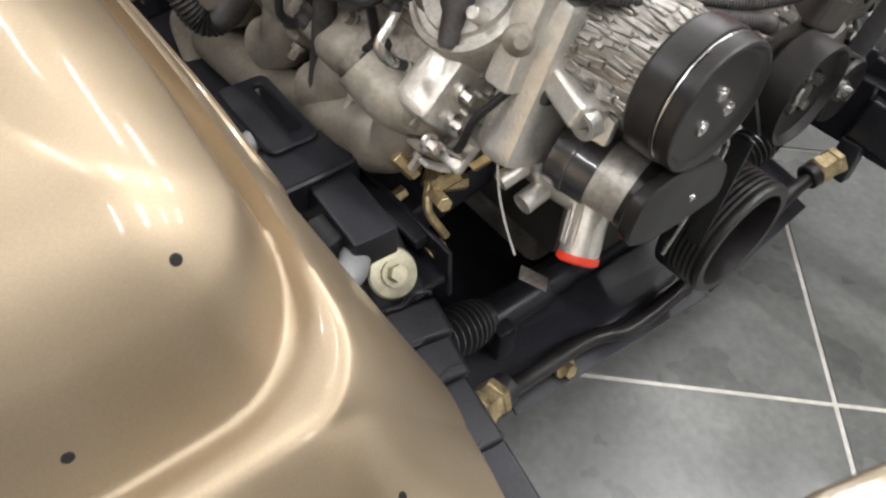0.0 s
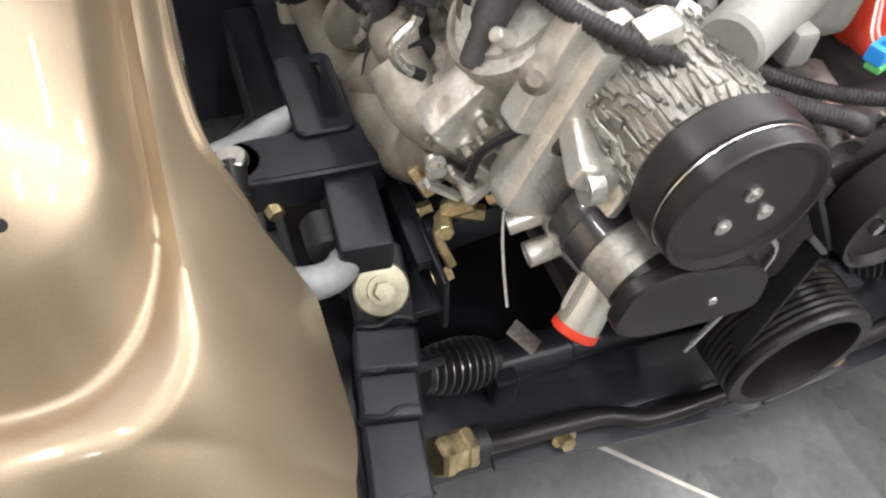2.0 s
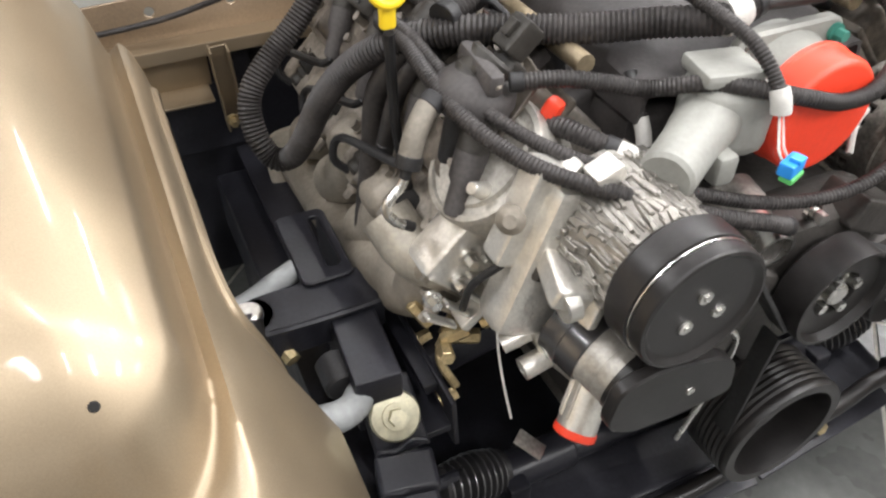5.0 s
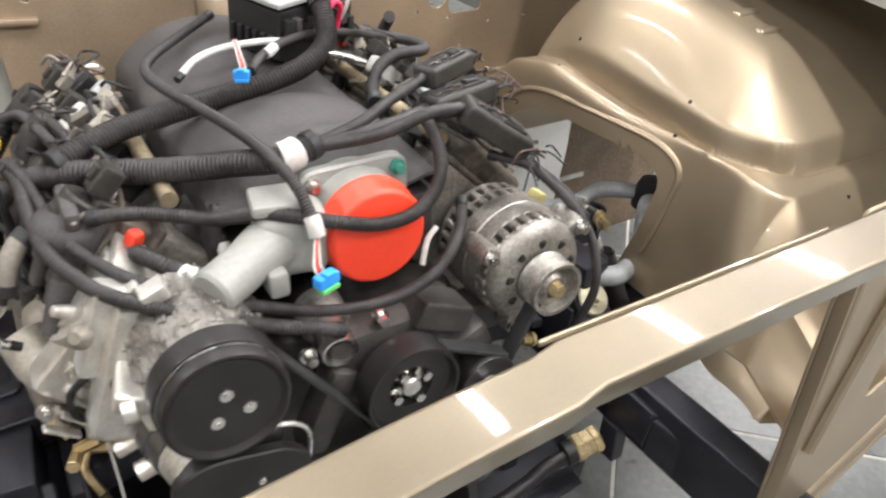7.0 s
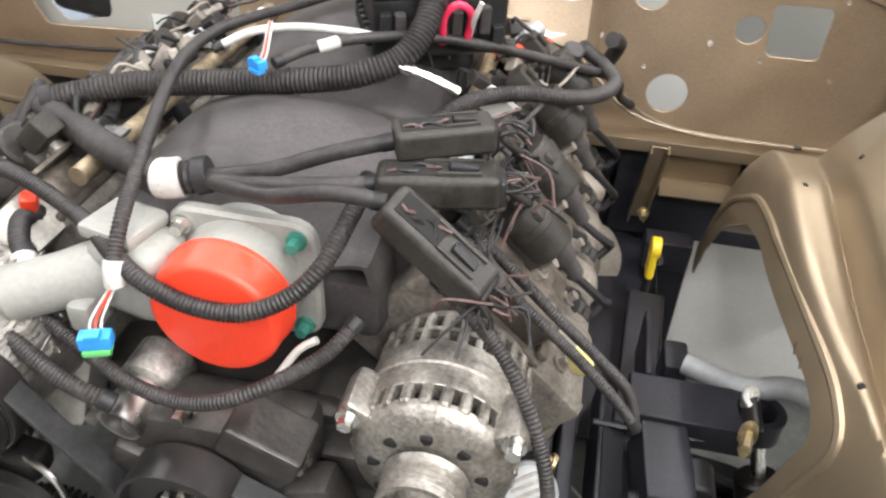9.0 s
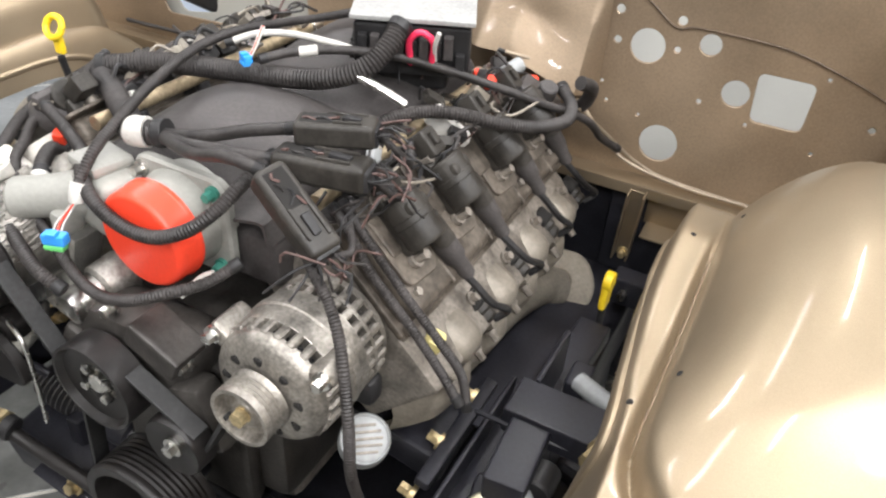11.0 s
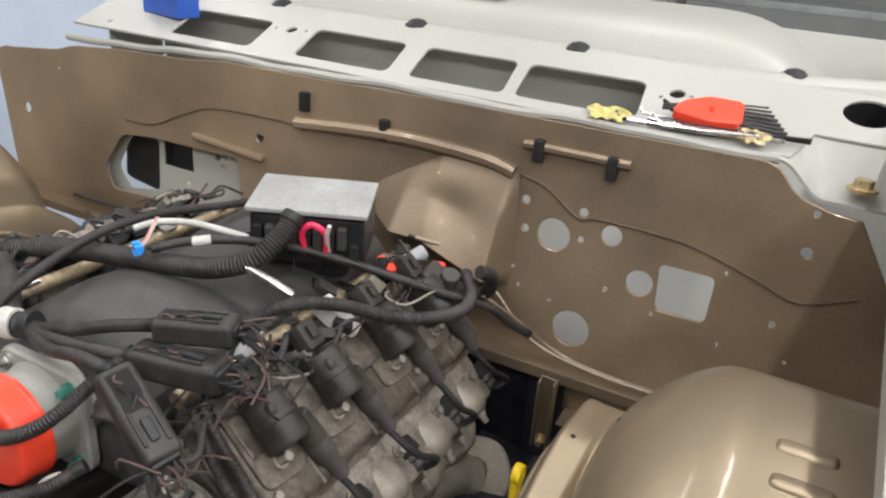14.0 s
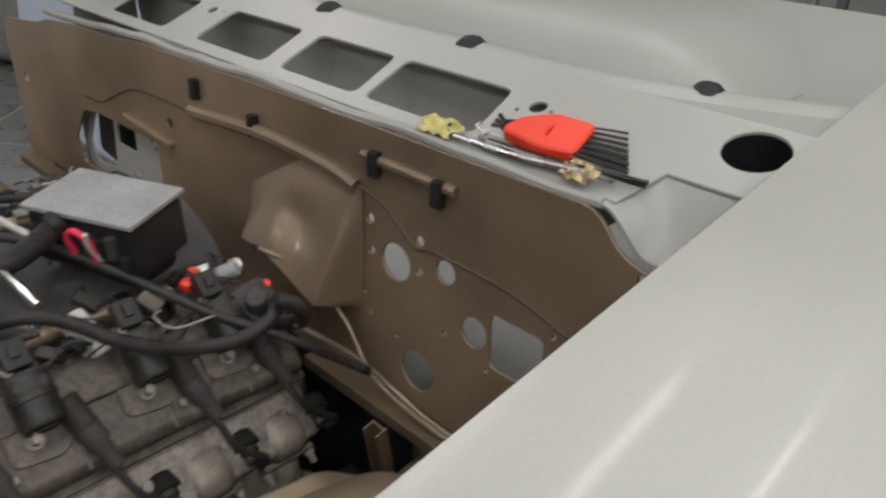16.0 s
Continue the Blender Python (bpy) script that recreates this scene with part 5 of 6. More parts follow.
part("silver_drum", lathe(B(), [(0, 0.019), (0.0315, 0.019), (0.0325, 0.021), (0.0325, 0.032), (0.0318, 0.0335), (0.0325, 0.035), (0.0325, 0.053), (0.031, 0.055), (0, 0.055)], d0, d1, 36), GREYB, lp, "silver-painted drum")
part("rubber_drum", lathe(B(), [(0, 0.053), (0.0338, 0.053), (0.0348, 0.055), (0.0348, 0.075), (0.0358, 0.076), (0.0358, 0.082), (0.0345, 0.084), (0.034, 0.096), (0, 0.096)], d0, d1, 36), RUBBER, lp, "black rubber drum")
part("casting", tube(B(), [(-0.229, 0.475, 0.575), (-0.236, 0.465, 0.545), (-0.236, 0.46, 0.515), (-0.226, 0.452, 0.488), (-0.212, 0.432, 0.474), (-0.206, 0.412, 0.472)], 0.0155, 18), ALU_B, lp)
part("casting_block", box(B(), (-0.243, 0.482, 0.55), (0.04, 0.04, 0.036), 0.008, (10, 30, 0), 3), ALU_B, lp)
part("casting_web", box(B(), (-0.228, 0.47, 0.50), (0.012, 0.05, 0.05), 0.004, (0, 10, 0)), ALU_B, lp)
part("hose_stub", pipe(B(), (-0.236, 0.465, 0.508), (-0.274, 0.47, 0.494), 0.0095, 0.0022, 20), ALU_B, lp)
part("hose_stub", pipe(B(), (-0.22, 0.45, 0.483), (-0.261, 0.45, 0.473), 0.0115, 0.0022, 20), ALU_B, lp)
o0, o1 = Vector((-0.203, 0.412, 0.477)), Vector((-0.236, 0.39, 0.428))
part("outlet", lathe(B(), [(0, -0.008), (0.015, -0.008), (0.0185, -0.002), (0.0195, 0.004), (0.019, 0.03), (0.0198, 0.048), (0.0198, 0.055), (0, 0.055)], o0, o1, 28), ALU_B, lp)
for k in range(5):
    q = 2.0 + 0.5 * k
    mo = axis_matrix(o0, o1)
    part("outlet_rib", moved(box(B(), (0.0195 * math.cos(q), 0.0195 * math.sin(q), 0.024), (0.003, 0.003, 0.045), 0.001, (0, 0, math.degrees(q)), 1), mo), ALU_B, lp)
part("end_plug", lathe(B(), [(0, 0.054), (0.0205, 0.054), (0.021, 0.056), (0.021, 0.061), (0.0185, 0.063), (0, 0.062)], o0, o1, 28), RED, lp, "red plastic plug")
tagged(part("plug_strip", moved(box(B(), (0, 0, 0), (0.02, 0.03, 0.0015)), pose(-0.268, 0.412, 0.405, 20, 10, 40)), ALU), "small loose aluminium strip under the plug", "metal strip")
tagged(part("ground_wire", tube(B(), [(-0.254, 0.475, 0.592), (-0.27, 0.475, 0.57), (-0.279, 0.472, 0.535), (-0.28, 0.465, 0.495), (-0.28, 0.45, 0.46), (-0.281, 0.43, 0.432)], 0.0013, 6), TAPE), "thin pale wire hanging by the pump", "wire")

wp = thing("water_pump", "black water pump pulley with steel bolts", "pump")
WX, WZ = 0.012, 0.545
wp_pulley = part("pulley", lathe(B(), [(0, 0.022), (0.022, 0.022), (0.026, 0.01), (0.047, 0.008), (0.051, 0.0), (0.0545, 0.0), (0.0545, 0.034), (0.05, 0.038), (0, 0.038)], (WX, 0.345, WZ), (WX, 1, WZ), 44), BLACKG, wp)
for k in range(4):
    q = 0.5 + k * math.pi / 2
    part("bolt", hexbolt(B(), (WX + 0.02 * math.cos(q), 0.366, WZ + 0.02 * math.sin(q)), (WX + 0.02 * math.cos(q), 0.35, WZ + 0.02 * math.sin(q)), 0.006), STEEL, wp_pulley)
part("hub", cyl(B(), (WX, 0.352, WZ), (WX, 0.37, WZ), 0.012, n=18, edge=0.002), STEEL, wp)
part("housing", box(B(), (0.02, 0.425, 0.555), (0.17, 0.07, 0.1), 0.02), DARKALU, wp)
part("housing_block", box(B(), (0.07, 0.405, 0.595), (0.07, 0.05, 0.035), 0.006, (0, 25, 0)), DARKALU, wp)
part("outlet", pipe(B(), (-0.053, 0.386, 0.596), (-0.048, 0.44, 0.603), 0.0195, 0.0028, 30), STEEL, wp, "bright steel hose outlet")
part("outlet_base", cyl(B(), (-0.05, 0.425, 0.6), (-0.046, 0.465, 0.606), 0.027, n=26, edge=0.004), ALU, wp)
for bx, bz in ((-0.082, 0.592), (-0.055, 0.565), (0.0, 0.612), (0.1, 0.58), (0.12, 0.55)):
    part("bolt", hexbolt(B(), (bx, 0.405, bz), (bx, 0.388, bz), 0.0062), STEEL, wp)
part("casting_arm", box(B(), (-0.07, 0.40, 0.52), (0.035, 0.04, 0.11), 0.01, (0, 25, 0)), DARKALU, wp)

cr = thing("crank_damper", "black ribbed crankshaft damper ring", "crank pulley")
part("ring", lathe(B(), [(0.066, 0.0), (0.078, 0.0), (0.0795, 0.004)] + [(0.0795 - 0.0014 * (i % 2), 0.008 + 0.0035 * i) for i in range(15)] + [(0.0795, 0.062), (0.066, 0.066), (0.063, 0.045), (0.066, 0.0)], (0.024, 0.345, 0.33), (0.024, 1, 0.33), 64), BLACKG, cr)
part("web", cyl(B(), (0.024, 0.392, 0.33), (0.024, 0.405, 0.33), 0.065, n=40), BLACK, cr)
part("hub", pipe(B(), (0.024, 0.375, 0.33), (0.024, 0.45, 0.33), 0.026, 0.008, 28), BLACK, cr)
for k in range(3):
    q = 0.4 + k * 2.09
    part("spoke", box(B(), (0.024 + 0.045 * math.cos(q), 0.388, 0.33 + 0.045 * math.sin(q)), (0.03, 0.012, 0.012), 0.003, (0, -math.degrees(q), 0)), STEEL if k == 0 else BLACK, cr)

idl = thing("idler_pulley", "small black idler pulley on a steel arm", "pulley")
part("wheel", lathe(B(), [(0, 0.004), (0.02, 0.004), (0.036, 0.0), (0.038, 0.004), (0.038, 0.026), (0, 0.028)], (0.112, 0.352, 0.505), (0.112, 1, 0.505), 36), BLACKG, idl)
part("arm", box(B(), (0.118, 0.40, 0.52), (0.05, 0.04, 0.09), 0.012, (0, -20, 0)), DARKALU, idl)
part("bolt", hexbolt(B(), (0.112, 0.356, 0.505), (0.112, 0.345, 0.505), 0.008), STEEL, idl)

# belts
BELT = mat("black_belt_rubber", (0.02, 0.02, 0.02), 0.55, grain=0.3, grain_size=200, stain=0.3, stain_size=30)


def belt_run(name, label, a, b, w=0.022, th=0.005):
    a, b = Vector(a), Vector(b)
    d = (b - a)
    q = math.degrees(math.atan2(d.z, d.x))
    return tagged(part(name, box(B(), (a + b) / 2, (d.length, w, th), 0.0015, (0, -q, 0)), BELT), label, "drive belt", "drive belts")


belt_run("drive_belt", "black ribbed rubber drive belt beside the pump", (-0.138, 0.368, 0.658), (-0.034, 0.368, 0.512))
belt_run("drive_belt", "black ribbed rubber drive belt to the alternator", (0.186, 0.374, 0.585), (0.128, 0.374, 0.472))
belt_run("drive_belt", "black ribbed rubber drive belt to the idler", (0.056, 0.368, 0.575), (0.142, 0.368, 0.53))
belt_run("drive_belt", "black ribbed rubber drive belt over the crank", (-0.05, 0.37, 0.355), (-0.035, 0.37, 0.5))

# ---- oil filler, dipstick, front of the bank ----
fill = thing("oil_filler_cap", "dusty dark oil filler cap on its neck", "oil cap")
o0 = Vector((-0.262, 0.578, 0.665))
on = Vector((0.12, -0.1, 1)).normalized()
oil_cap = part("cap", lathe(B(), [(0.03, 0), (0.035, 0.004), (0.037, 0.014), (0.035, 0.024), (0.026, 0.033), (0.012, 0.037), (0, 0.038)], o0 + on * 0.025, o0 + on, 30), INTAKE, fill)
part("grip", moved(box(B(), (0, 0, 0.064), (0.064, 0.016, 0.022), 0.006, (0, 0, 40)), Matrix.Translation(o0) @ on.to_track_quat("Z", "Y").to_matrix().to_4x4()), INTAKE, oil_cap)
part("neck", cyl(B(), o0 - on * 0.03, o0 + on * 0.03, 0.022, n=24), PLASTIC, fill)
disc = thing("cover_boss", "round cast aluminium boss on the valve cover end", "engine cover")
dm = bank(-1)
part("dish", moved(lathe(B(), [(0, 0.016), (0.046, 0.016), (0.048, 0.012), (0.054, 0.012), (0.056, 0.015), (0.061, 0.014), (0.063, 0.009), (0.063, -0.035), (0, -0.035)], (-0.279, 0.545, 0.638), (-0.279, 0.545, 1.6), 48), dm), GREYB, disc)
part("seat_pad", moved(box(B(), (-0.285, 0.60, 0.632), (0.11, 0.08, 0.03), 0.01), dm), GREYB, disc)
part("sensor", moved(cyl(B(), (-0.262, 0.513, 0.652), (-0.258, 0.508, 0.672), 0.008, 0.006, 14, 0.001), dm), ALU_B, disc)
part("front_casting", moved(box(B(), (-0.22, 0.54, 0.60), (0.12, 0.05, 0.07), 0.012), dm), ALU_B, disc)
for k in range(6):
    part("end_bolt", moved(hexbolt(B(), (-0.28 + 0.026 * k, 0.515, 0.60 + 0.012 * (k % 2)), (-0.28 + 0.026 * k, 0.50, 0.60 + 0.012 * (k % 2)), 0.006), dm), STEEL, disc)
for k in range(9):
    part("end_rib", moved(box(B(), (-0.285 + 0.019 * k, 0.512, 0.575 + 0.004 * (k % 3)), (0.005, 0.012, 0.04 - 0.006 * (k % 2)), 0.0015, (0, 6 * (k % 3 - 1), 0), 1), dm), ALU_B, disc)
part("end_ledge", moved(box(B(), (-0.21, 0.52, 0.552), (0.15, 0.03, 0.012), 0.004), dm), ALU_B, disc)

elbow = thing("exhaust_elbow", "smooth pale cast elbow at the bank's front", "engine casting")
part("pipe", tube(B(), [(-0.25, 0.548, 0.566), (-0.272, 0.55, 0.547), (-0.297, 0.56, 0.532), (-0.317, 0.583, 0.54), (-0.33, 0.615, 0.565)], 0.027, 24), PALECAST, elbow)
part("collar", cyl(B(), (-0.243, 0.547, 0.572), (-0.256, 0.549, 0.561), 0.033, n=26, edge=0.003), PALECAST, elbow)
part("collar", cyl(B(), (-0.262, 0.549, 0.556), (-0.268, 0.55, 0.551), 0.031, n=26, edge=0.002), PALECAST, elbow)

sens = thing("sensor_connector", "grey electrical sensor plug beside the pump bracket", "connector")
part("plug", box(B(), (-0.247, 0.462, 0.602), (0.034, 0.034, 0.034), 0.006, (0, 25, 15)), COILP, sens)
part("socket", box(B(), (-0.219, 0.458, 0.618), (0.03, 0.03, 0.034), 0.005, (0, 25, 15)), GREYP, sens)
part("sender", lathe(B(), [(0, 0), (0.010, 0), (0.013, 0.006), (0.011, 0.014), (0.013, 0.016), (0.006, 0.026), (0, 0.026)], (-0.268, 0.48, 0.64), (-0.29, 0.45, 0.66), 18), IRON, sens)
part("lead", tube(B(), [(-0.28, 0.47, 0.6), (-0.3, 0.485, 0.57), (-0.3, 0.5, 0.53), (-0.285, 0.53, 0.49)], 0.004, 8), PLASTIC, sens)

brass = thing("oil_line_fitting", "brassy fittings and a short line under the manifold", "fitting")
for k in range(7):
    p = Vector((-0.285 + rnd.uniform(-0.03, 0.03), 0.545 + rnd.uniform(-0.035, 0.035), 0.455 + rnd.uniform(-0.03, 0.03)))
    q = p + Vector((rnd.uniform(-1, 1), rnd.uniform(-1, 1), rnd.uniform(-0.4, 1))).normalized() * 0.03
    part("fitting", cyl(B(), p, q, rnd.uniform(0.006, 0.011), n=6, edge=0.001), ZINC, brass)
part("line", tube(B(), [(-0.26, 0.57, 0.44), (-0.29, 0.55, 0.45), (-0.31, 0.53, 0.43), (-0.3, 0.51, 0.40)], 0.005, 8), ZINC, brass)

dip = thing("dipstick", "yellow looped dipstick handle on a black tube", "dipstick")
d0 = Vector((-0.312, 0.632, 0.785))
g = B()
ring_pts = [d0 + Vector((0.0145 * math.cos(a), 0.006 * math.sin(a), 0.0125 * math.sin(a))) for a in [2 * math.pi * k / 20 for k in range(20)]]
tube(g, ring_pts + [ring_pts[0]], 0.0045, 10)
box(g, d0 + Vector((0, 0.002, -0.025)), (0.015, 0.010, 0.024), 0.004)
part("handle", g, YELLOW, dip)
part("tube", tube(B(), [d0 + Vector((0, 0, -0.04)), (-0.309, 0.637, 0.70), (-0.305, 0.64, 0.64), (-0.29, 0.64, 0.54), (-0.27, 0.645, 0.42)], 0.005, 8), PLASTIC, dip)

# ---- wiring ----


def loom(name, label, pts, r, ribs=0.0042, material=None, cat="wiring loom", n=12):
    t = thing(name, label, cat, "wiring looms")
    part("sleeve", tube(B(), pts, r, n, ribs), material or LOOM, t, angle=0.62)
    for a, b in ((pts[0], pts[1]), (pts[-1], pts[-2])):
        a = Vector(a)
        d = (Vector(b) - a).normalized()
        part("end_collar", cyl(B(), a - d * 0.001, a + d * 0.011, r * 1.1, n=14, edge=0.0008), PLASTIC, t)
    return t


loom("wiring_loom", "thick dusty corrugated black wiring loom", [(-0.012, 0.524, 0.764), (-0.03, 0.519, 0.761), (-0.054, 0.515, 0.758), (-0.098, 0.548, 0.749), (-0.144, 0.578, 0.740), (-0.191, 0.607, 0.736), (-0.239, 0.634, 0.733), (-0.285, 0.672, 0.716), (-0.322, 0.71, 0.68), (-0.345, 0.745, 0.63), (-0.358, 0.785, 0.565), (-0.372, 0.815, 0.522), (-0.390, 0.829, 0.517), (-0.402, 0.842, 0.54), (-0.403, 0.858, 0.572), (-0.392, 0.868, 0.596), (-0.367, 0.877, 0.62), (-0.337, 0.884, 0.645), (-0.310, 0.890, 0.672), (-0.285, 0.9, 0.705)], 0.0148, 0.0046)
loom("wiring_loom", "thick dusty corrugated loom running to the fuse box", [(-0.255, 0.645, 0.742), (-0.225, 0.659, 0.747), (-0.185, 0.678, 0.753), (-0.141, 0.691, 0.755), (-0.094, 0.700, 0.758), (-0.044, 0.707, 0.762), (0.008, 0.712, 0.768), (0.055, 0.722, 0.775), (0.095, 0.742, 0.79), (0.112, 0.77, 0.812), (0.115, 0.80, 0.835)], 0.0142, 0.0046)
loom("wiring_loom", "thin corrugated loom dropping to a blue plug", [(-0.052, 0.43, 0.715), (-0.054, 0.44, 0.735), (-0.058, 0.468, 0.756), (-0.066, 0.505, 0.768), (-0.080, 0.555, 0.778), (-0.1, 0.62, 0.784), (-0.120, 0.695, 0.785), (-0.125, 0.77, 0.782), (-0.105, 0.83, 0.78), (-0.06, 0.88, 0.785), (0.0, 0.92, 0.80)], 0.0065, 0.0034)
loom("wiring_loom", "corrugated loom draped across the red cap", [(-0.24, 0.545, 0.725), (-0.20, 0.528, 0.728), (-0.163, 0.515, 0.722), (-0.131, 0.502, 0.716), (-0.095, 0.474, 0.727), (-0.062, 0.448, 0.727), (-0.027, 0.43, 0.72), (0.013, 0.425, 0.709), (0.054, 0.427, 0.709), (0.088, 0.44, 0.722), (0.108, 0.462, 0.74), (0.118, 0.495, 0.76), (0.122, 0.54, 0.772)], 0.0078, 0.0036)
loom("wiring_loom", "slim corrugated loom looping across the engine front", [(-0.295, 0.69, 0.735), (-0.284, 0.652, 0.729), (-0.277, 0.616, 0.717), (-0.271, 0.576, 0.709), (-0.26, 0.536, 0.703), (-0.24, 0.505, 0.693), (-0.22, 0.476, 0.688), (-0.185, 0.452, 0.676), (-0.15, 0.437, 0.663), (-0.112, 0.425, 0.65), (-0.073, 0.410, 0.641), (-0.031, 0.395, 0.639), (0.010, 0.386, 0.643), (0.05, 0.385, 0.655), (0.085, 0.40, 0.668), (0.115, 0.43, 0.675), (0.135, 0.46, 0.69)], 0.0066, 0.0034)
loom("wiring_loom", "corrugated loom along the front of the engine", [(-0.297, 0.69, 0.73), (-0.29, 0.655, 0.725), (-0.29, 0.62, 0.719), (-0.288, 0.576, 0.711), (-0.282, 0.536, 0.702), (-0.266, 0.5, 0.692), (-0.245, 0.464, 0.687), (-0.212, 0.435, 0.68), (-0.17, 0.413, 0.666), (-0.116, 0.393, 0.650), (-0.077, 0.382, 0.640), (-0.05, 0.385, 0.625)], 0.0078, 0.0036)
loom("wiring_loom", "braided cable lying over the alternator side", [(0.19, 0.545, 0.73), (0.224, 0.524, 0.719), (0.251, 0.517, 0.691), (0.281, 0.512, 0.667), (0.313, 0.508, 0.64), (0.345, 0.503, 0.61), (0.37, 0.50, 0.58)], 0.0055, 0.003)
loom("wiring_loom", "braided cable beside the valve cover edge", [(0.196, 0.55, 0.735), (0.232, 0.535, 0.718), (0.262, 0.53, 0.692), (0.294, 0.525, 0.664), (0.328, 0.522, 0.634), (0.36, 0.52, 0.60), (0.372, 0.515, 0.56)], 0.0055, 0.003)
loom("wiring_loom", "corrugated cable falling over the alternator", [(0.19, 0.49, 0.72), (0.224, 0.462, 0.712), (0.248, 0.452, 0.692), (0.268, 0.438, 0.669), (0.285, 0.421, 0.643), (0.30, 0.405, 0.60), (0.305, 0.40, 0.54), (0.30, 0.42, 0.47)], 0.0062, 0.0034)
loom("wiring_loom", "corrugated loom lying behind the ignition coils", [(0.13, 0.665, 0.735), (0.141, 0.693, 0.745), (0.163, 0.721, 0.756), (0.192, 0.744, 0.760), (0.226, 0.764, 0.757), (0.262, 0.785, 0.748), (0.298, 0.83, 0.735), (0.315, 0.89, 0.725), (0.30, 0.95, 0.72), (0.27, 0.99, 0.725)], 0.0088, 0.0036)
loom("wiring_loom", "slim black cable from a blue plug to the firewall", [(-0.02, 0.69, 0.792), (0.007, 0.725, 0.797), (0.052, 0.763, 0.798), (0.103, 0.795, 0.793), (0.155, 0.825, 0.780), (0.210, 0.86, 0.760), (0.265, 0.90, 0.735), (0.318, 0.97, 0.695), (0.33, 1.03, 0.645), (0.35, 1.07, 0.615)], 0.0058, 0.0)
tagged(part("brake_line", tube(B(), [(0.30, 0.99, 0.70), (0.335, 1.06, 0.635), (0.38, 1.09, 0.59), (0.45, 1.095, 0.572), (0.63, 1.095, 0.568), (0.74, 1.09, 0.575)], 0.003, 8), TAN), "thin tan brake line along the firewall foot", "pipe")
for k in range(3):
    o = 0.016 * k
    loom("wiring_loom", "dusty black wire bundle over the far coils", [(-0.3 + o, 0.905, 0.70), (-0.27 + o, 0.86 - o, 0.722), (-0.255 + o, 0.78, 0.73 + 0.4 * o), (-0.24 + o, 0.70, 0.728), (-0.225 + o, 0.62 + o, 0.725)], 0.0068, 0.0034)
loom("wiring_loom", "stout hose curving down beside the dipstick", [(-0.265, 0.66, 0.72), (-0.285, 0.675, 0.70), (-0.305, 0.69, 0.655), (-0.31, 0.70, 0.59), (-0.318, 0.705, 0.52), (-0.325, 0.71, 0.46)], 0.012, 0.0)
loom("wiring_loom", "slim hose curving down beside the dipstick", [(-0.262, 0.645, 0.71), (-0.285, 0.655, 0.69), (-0.298, 0.665, 0.65), (-0.308, 0.67, 0.60)], 0.009, 0.0)
loom("wiring_loom", "grey coolant hose beside the oil filler", [(-0.294, 0.575, 0.708), (-0.306, 0.570, 0.701), (-0.320, 0.562, 0.683), (-0.329, 0.556, 0.659)], 0.0105, 0.0, IRON_D)
loom("wiring_loom", "thin steel pipe bent down to the manifold", [(-0.329, 0.556, 0.659), (-0.336, 0.553, 0.645), (-0.351, 0.550, 0.633), (-0.354, 0.548, 0.625), (-0.346, 0.546, 0.612), (-0.330, 0.546, 0.601)], 0.0045, 0.0, STEEL)
loom("wiring_loom", "short corrugated hose with a white tape end", [(-0.175, 0.475, 0.682), (-0.19, 0.49, 0.688), (-0.205, 0.515, 0.69), (-0.21, 0.54, 0.68)], 0.0095, 0.0036)
loom("wiring_loom", "short upright corrugated hose beside the throttle", [(-0.125, 0.50, 0.665), (-0.125, 0.515, 0.69), (-0.12, 0.54, 0.71)], 0.006, 0.0034)
loom("wiring_loom", "pale grey plastic vacuum line over the intake", [(-0.10, 0.72, 0.785), (-0.07, 0.745, 0.797), (-0.03, 0.765, 0.80), (0.02, 0.775, 0.798), (0.06, 0.79, 0.79)], 0.0045, 0.0, TAPE)
loom("wiring_loom", "thin tan fuel line along the firewall foot", [(0.15, 1.03, 0.74), (0.22, 1.06, 0.72), (0.28, 1.085, 0.66), (0.35, 1.08, 0.60), (0.45, 1.085, 0.575), (0.6, 1.09, 0.57)], 0.003, 0.0, TAN)
loom("wiring_loom", "thin wire along the firewall edge", [(-0.72, 1.09, 0.585), (-0.5, 1.085, 0.595), (-0.4, 1.05, 0.625), (-0.33, 0.99, 0.67), (-0.28, 0.93, 0.70)], 0.004, 0.0)
tagged(part("metal_pipe", tube(B(), [(0.085, 0.73, 0.788), (0.12, 0.738, 0.775), (0.155, 0.746, 0.758)], 0.0055, 10), STEEL), "short bright steel pipe beside the fuse box", "pipe")
tagged(part("steel_line", tube(B(), [(0.10, 0.455, 0.665), (0.085, 0.45, 0.655), (0.07, 0.435, 0.635)], 0.0035, 8), TAPE), "short pale steel line under the throttle", "pipe")

# loom strands between the coils, frayed
for k in range(26):
    y = rnd.uniform(0.56, 0.98)
    s = rnd.choice((-1, 1, 1))
    x = s * rnd.uniform(0.16, 0.23)
    z = 0.735 + rnd.uniform(-0.02, 0.02)
    p = Vector((x, y, z))
    pts = [p]
    for i in range(3):
        p = p + Vector((rnd.uniform(-0.02, 0.03) * s, rnd.uniform(-0.045, 0.045), rnd.uniform(-0.014, 0.012)))
        pts.append(p)
    m = (PLASTIC, COPPER, LOOM, IRON, LOOM)[k % 5]
    tagged(part("loose_wire", tube(B(), pts, 0.0019, 6), m), "thin loose wire among the coil plugs", "wire", "loose wires")
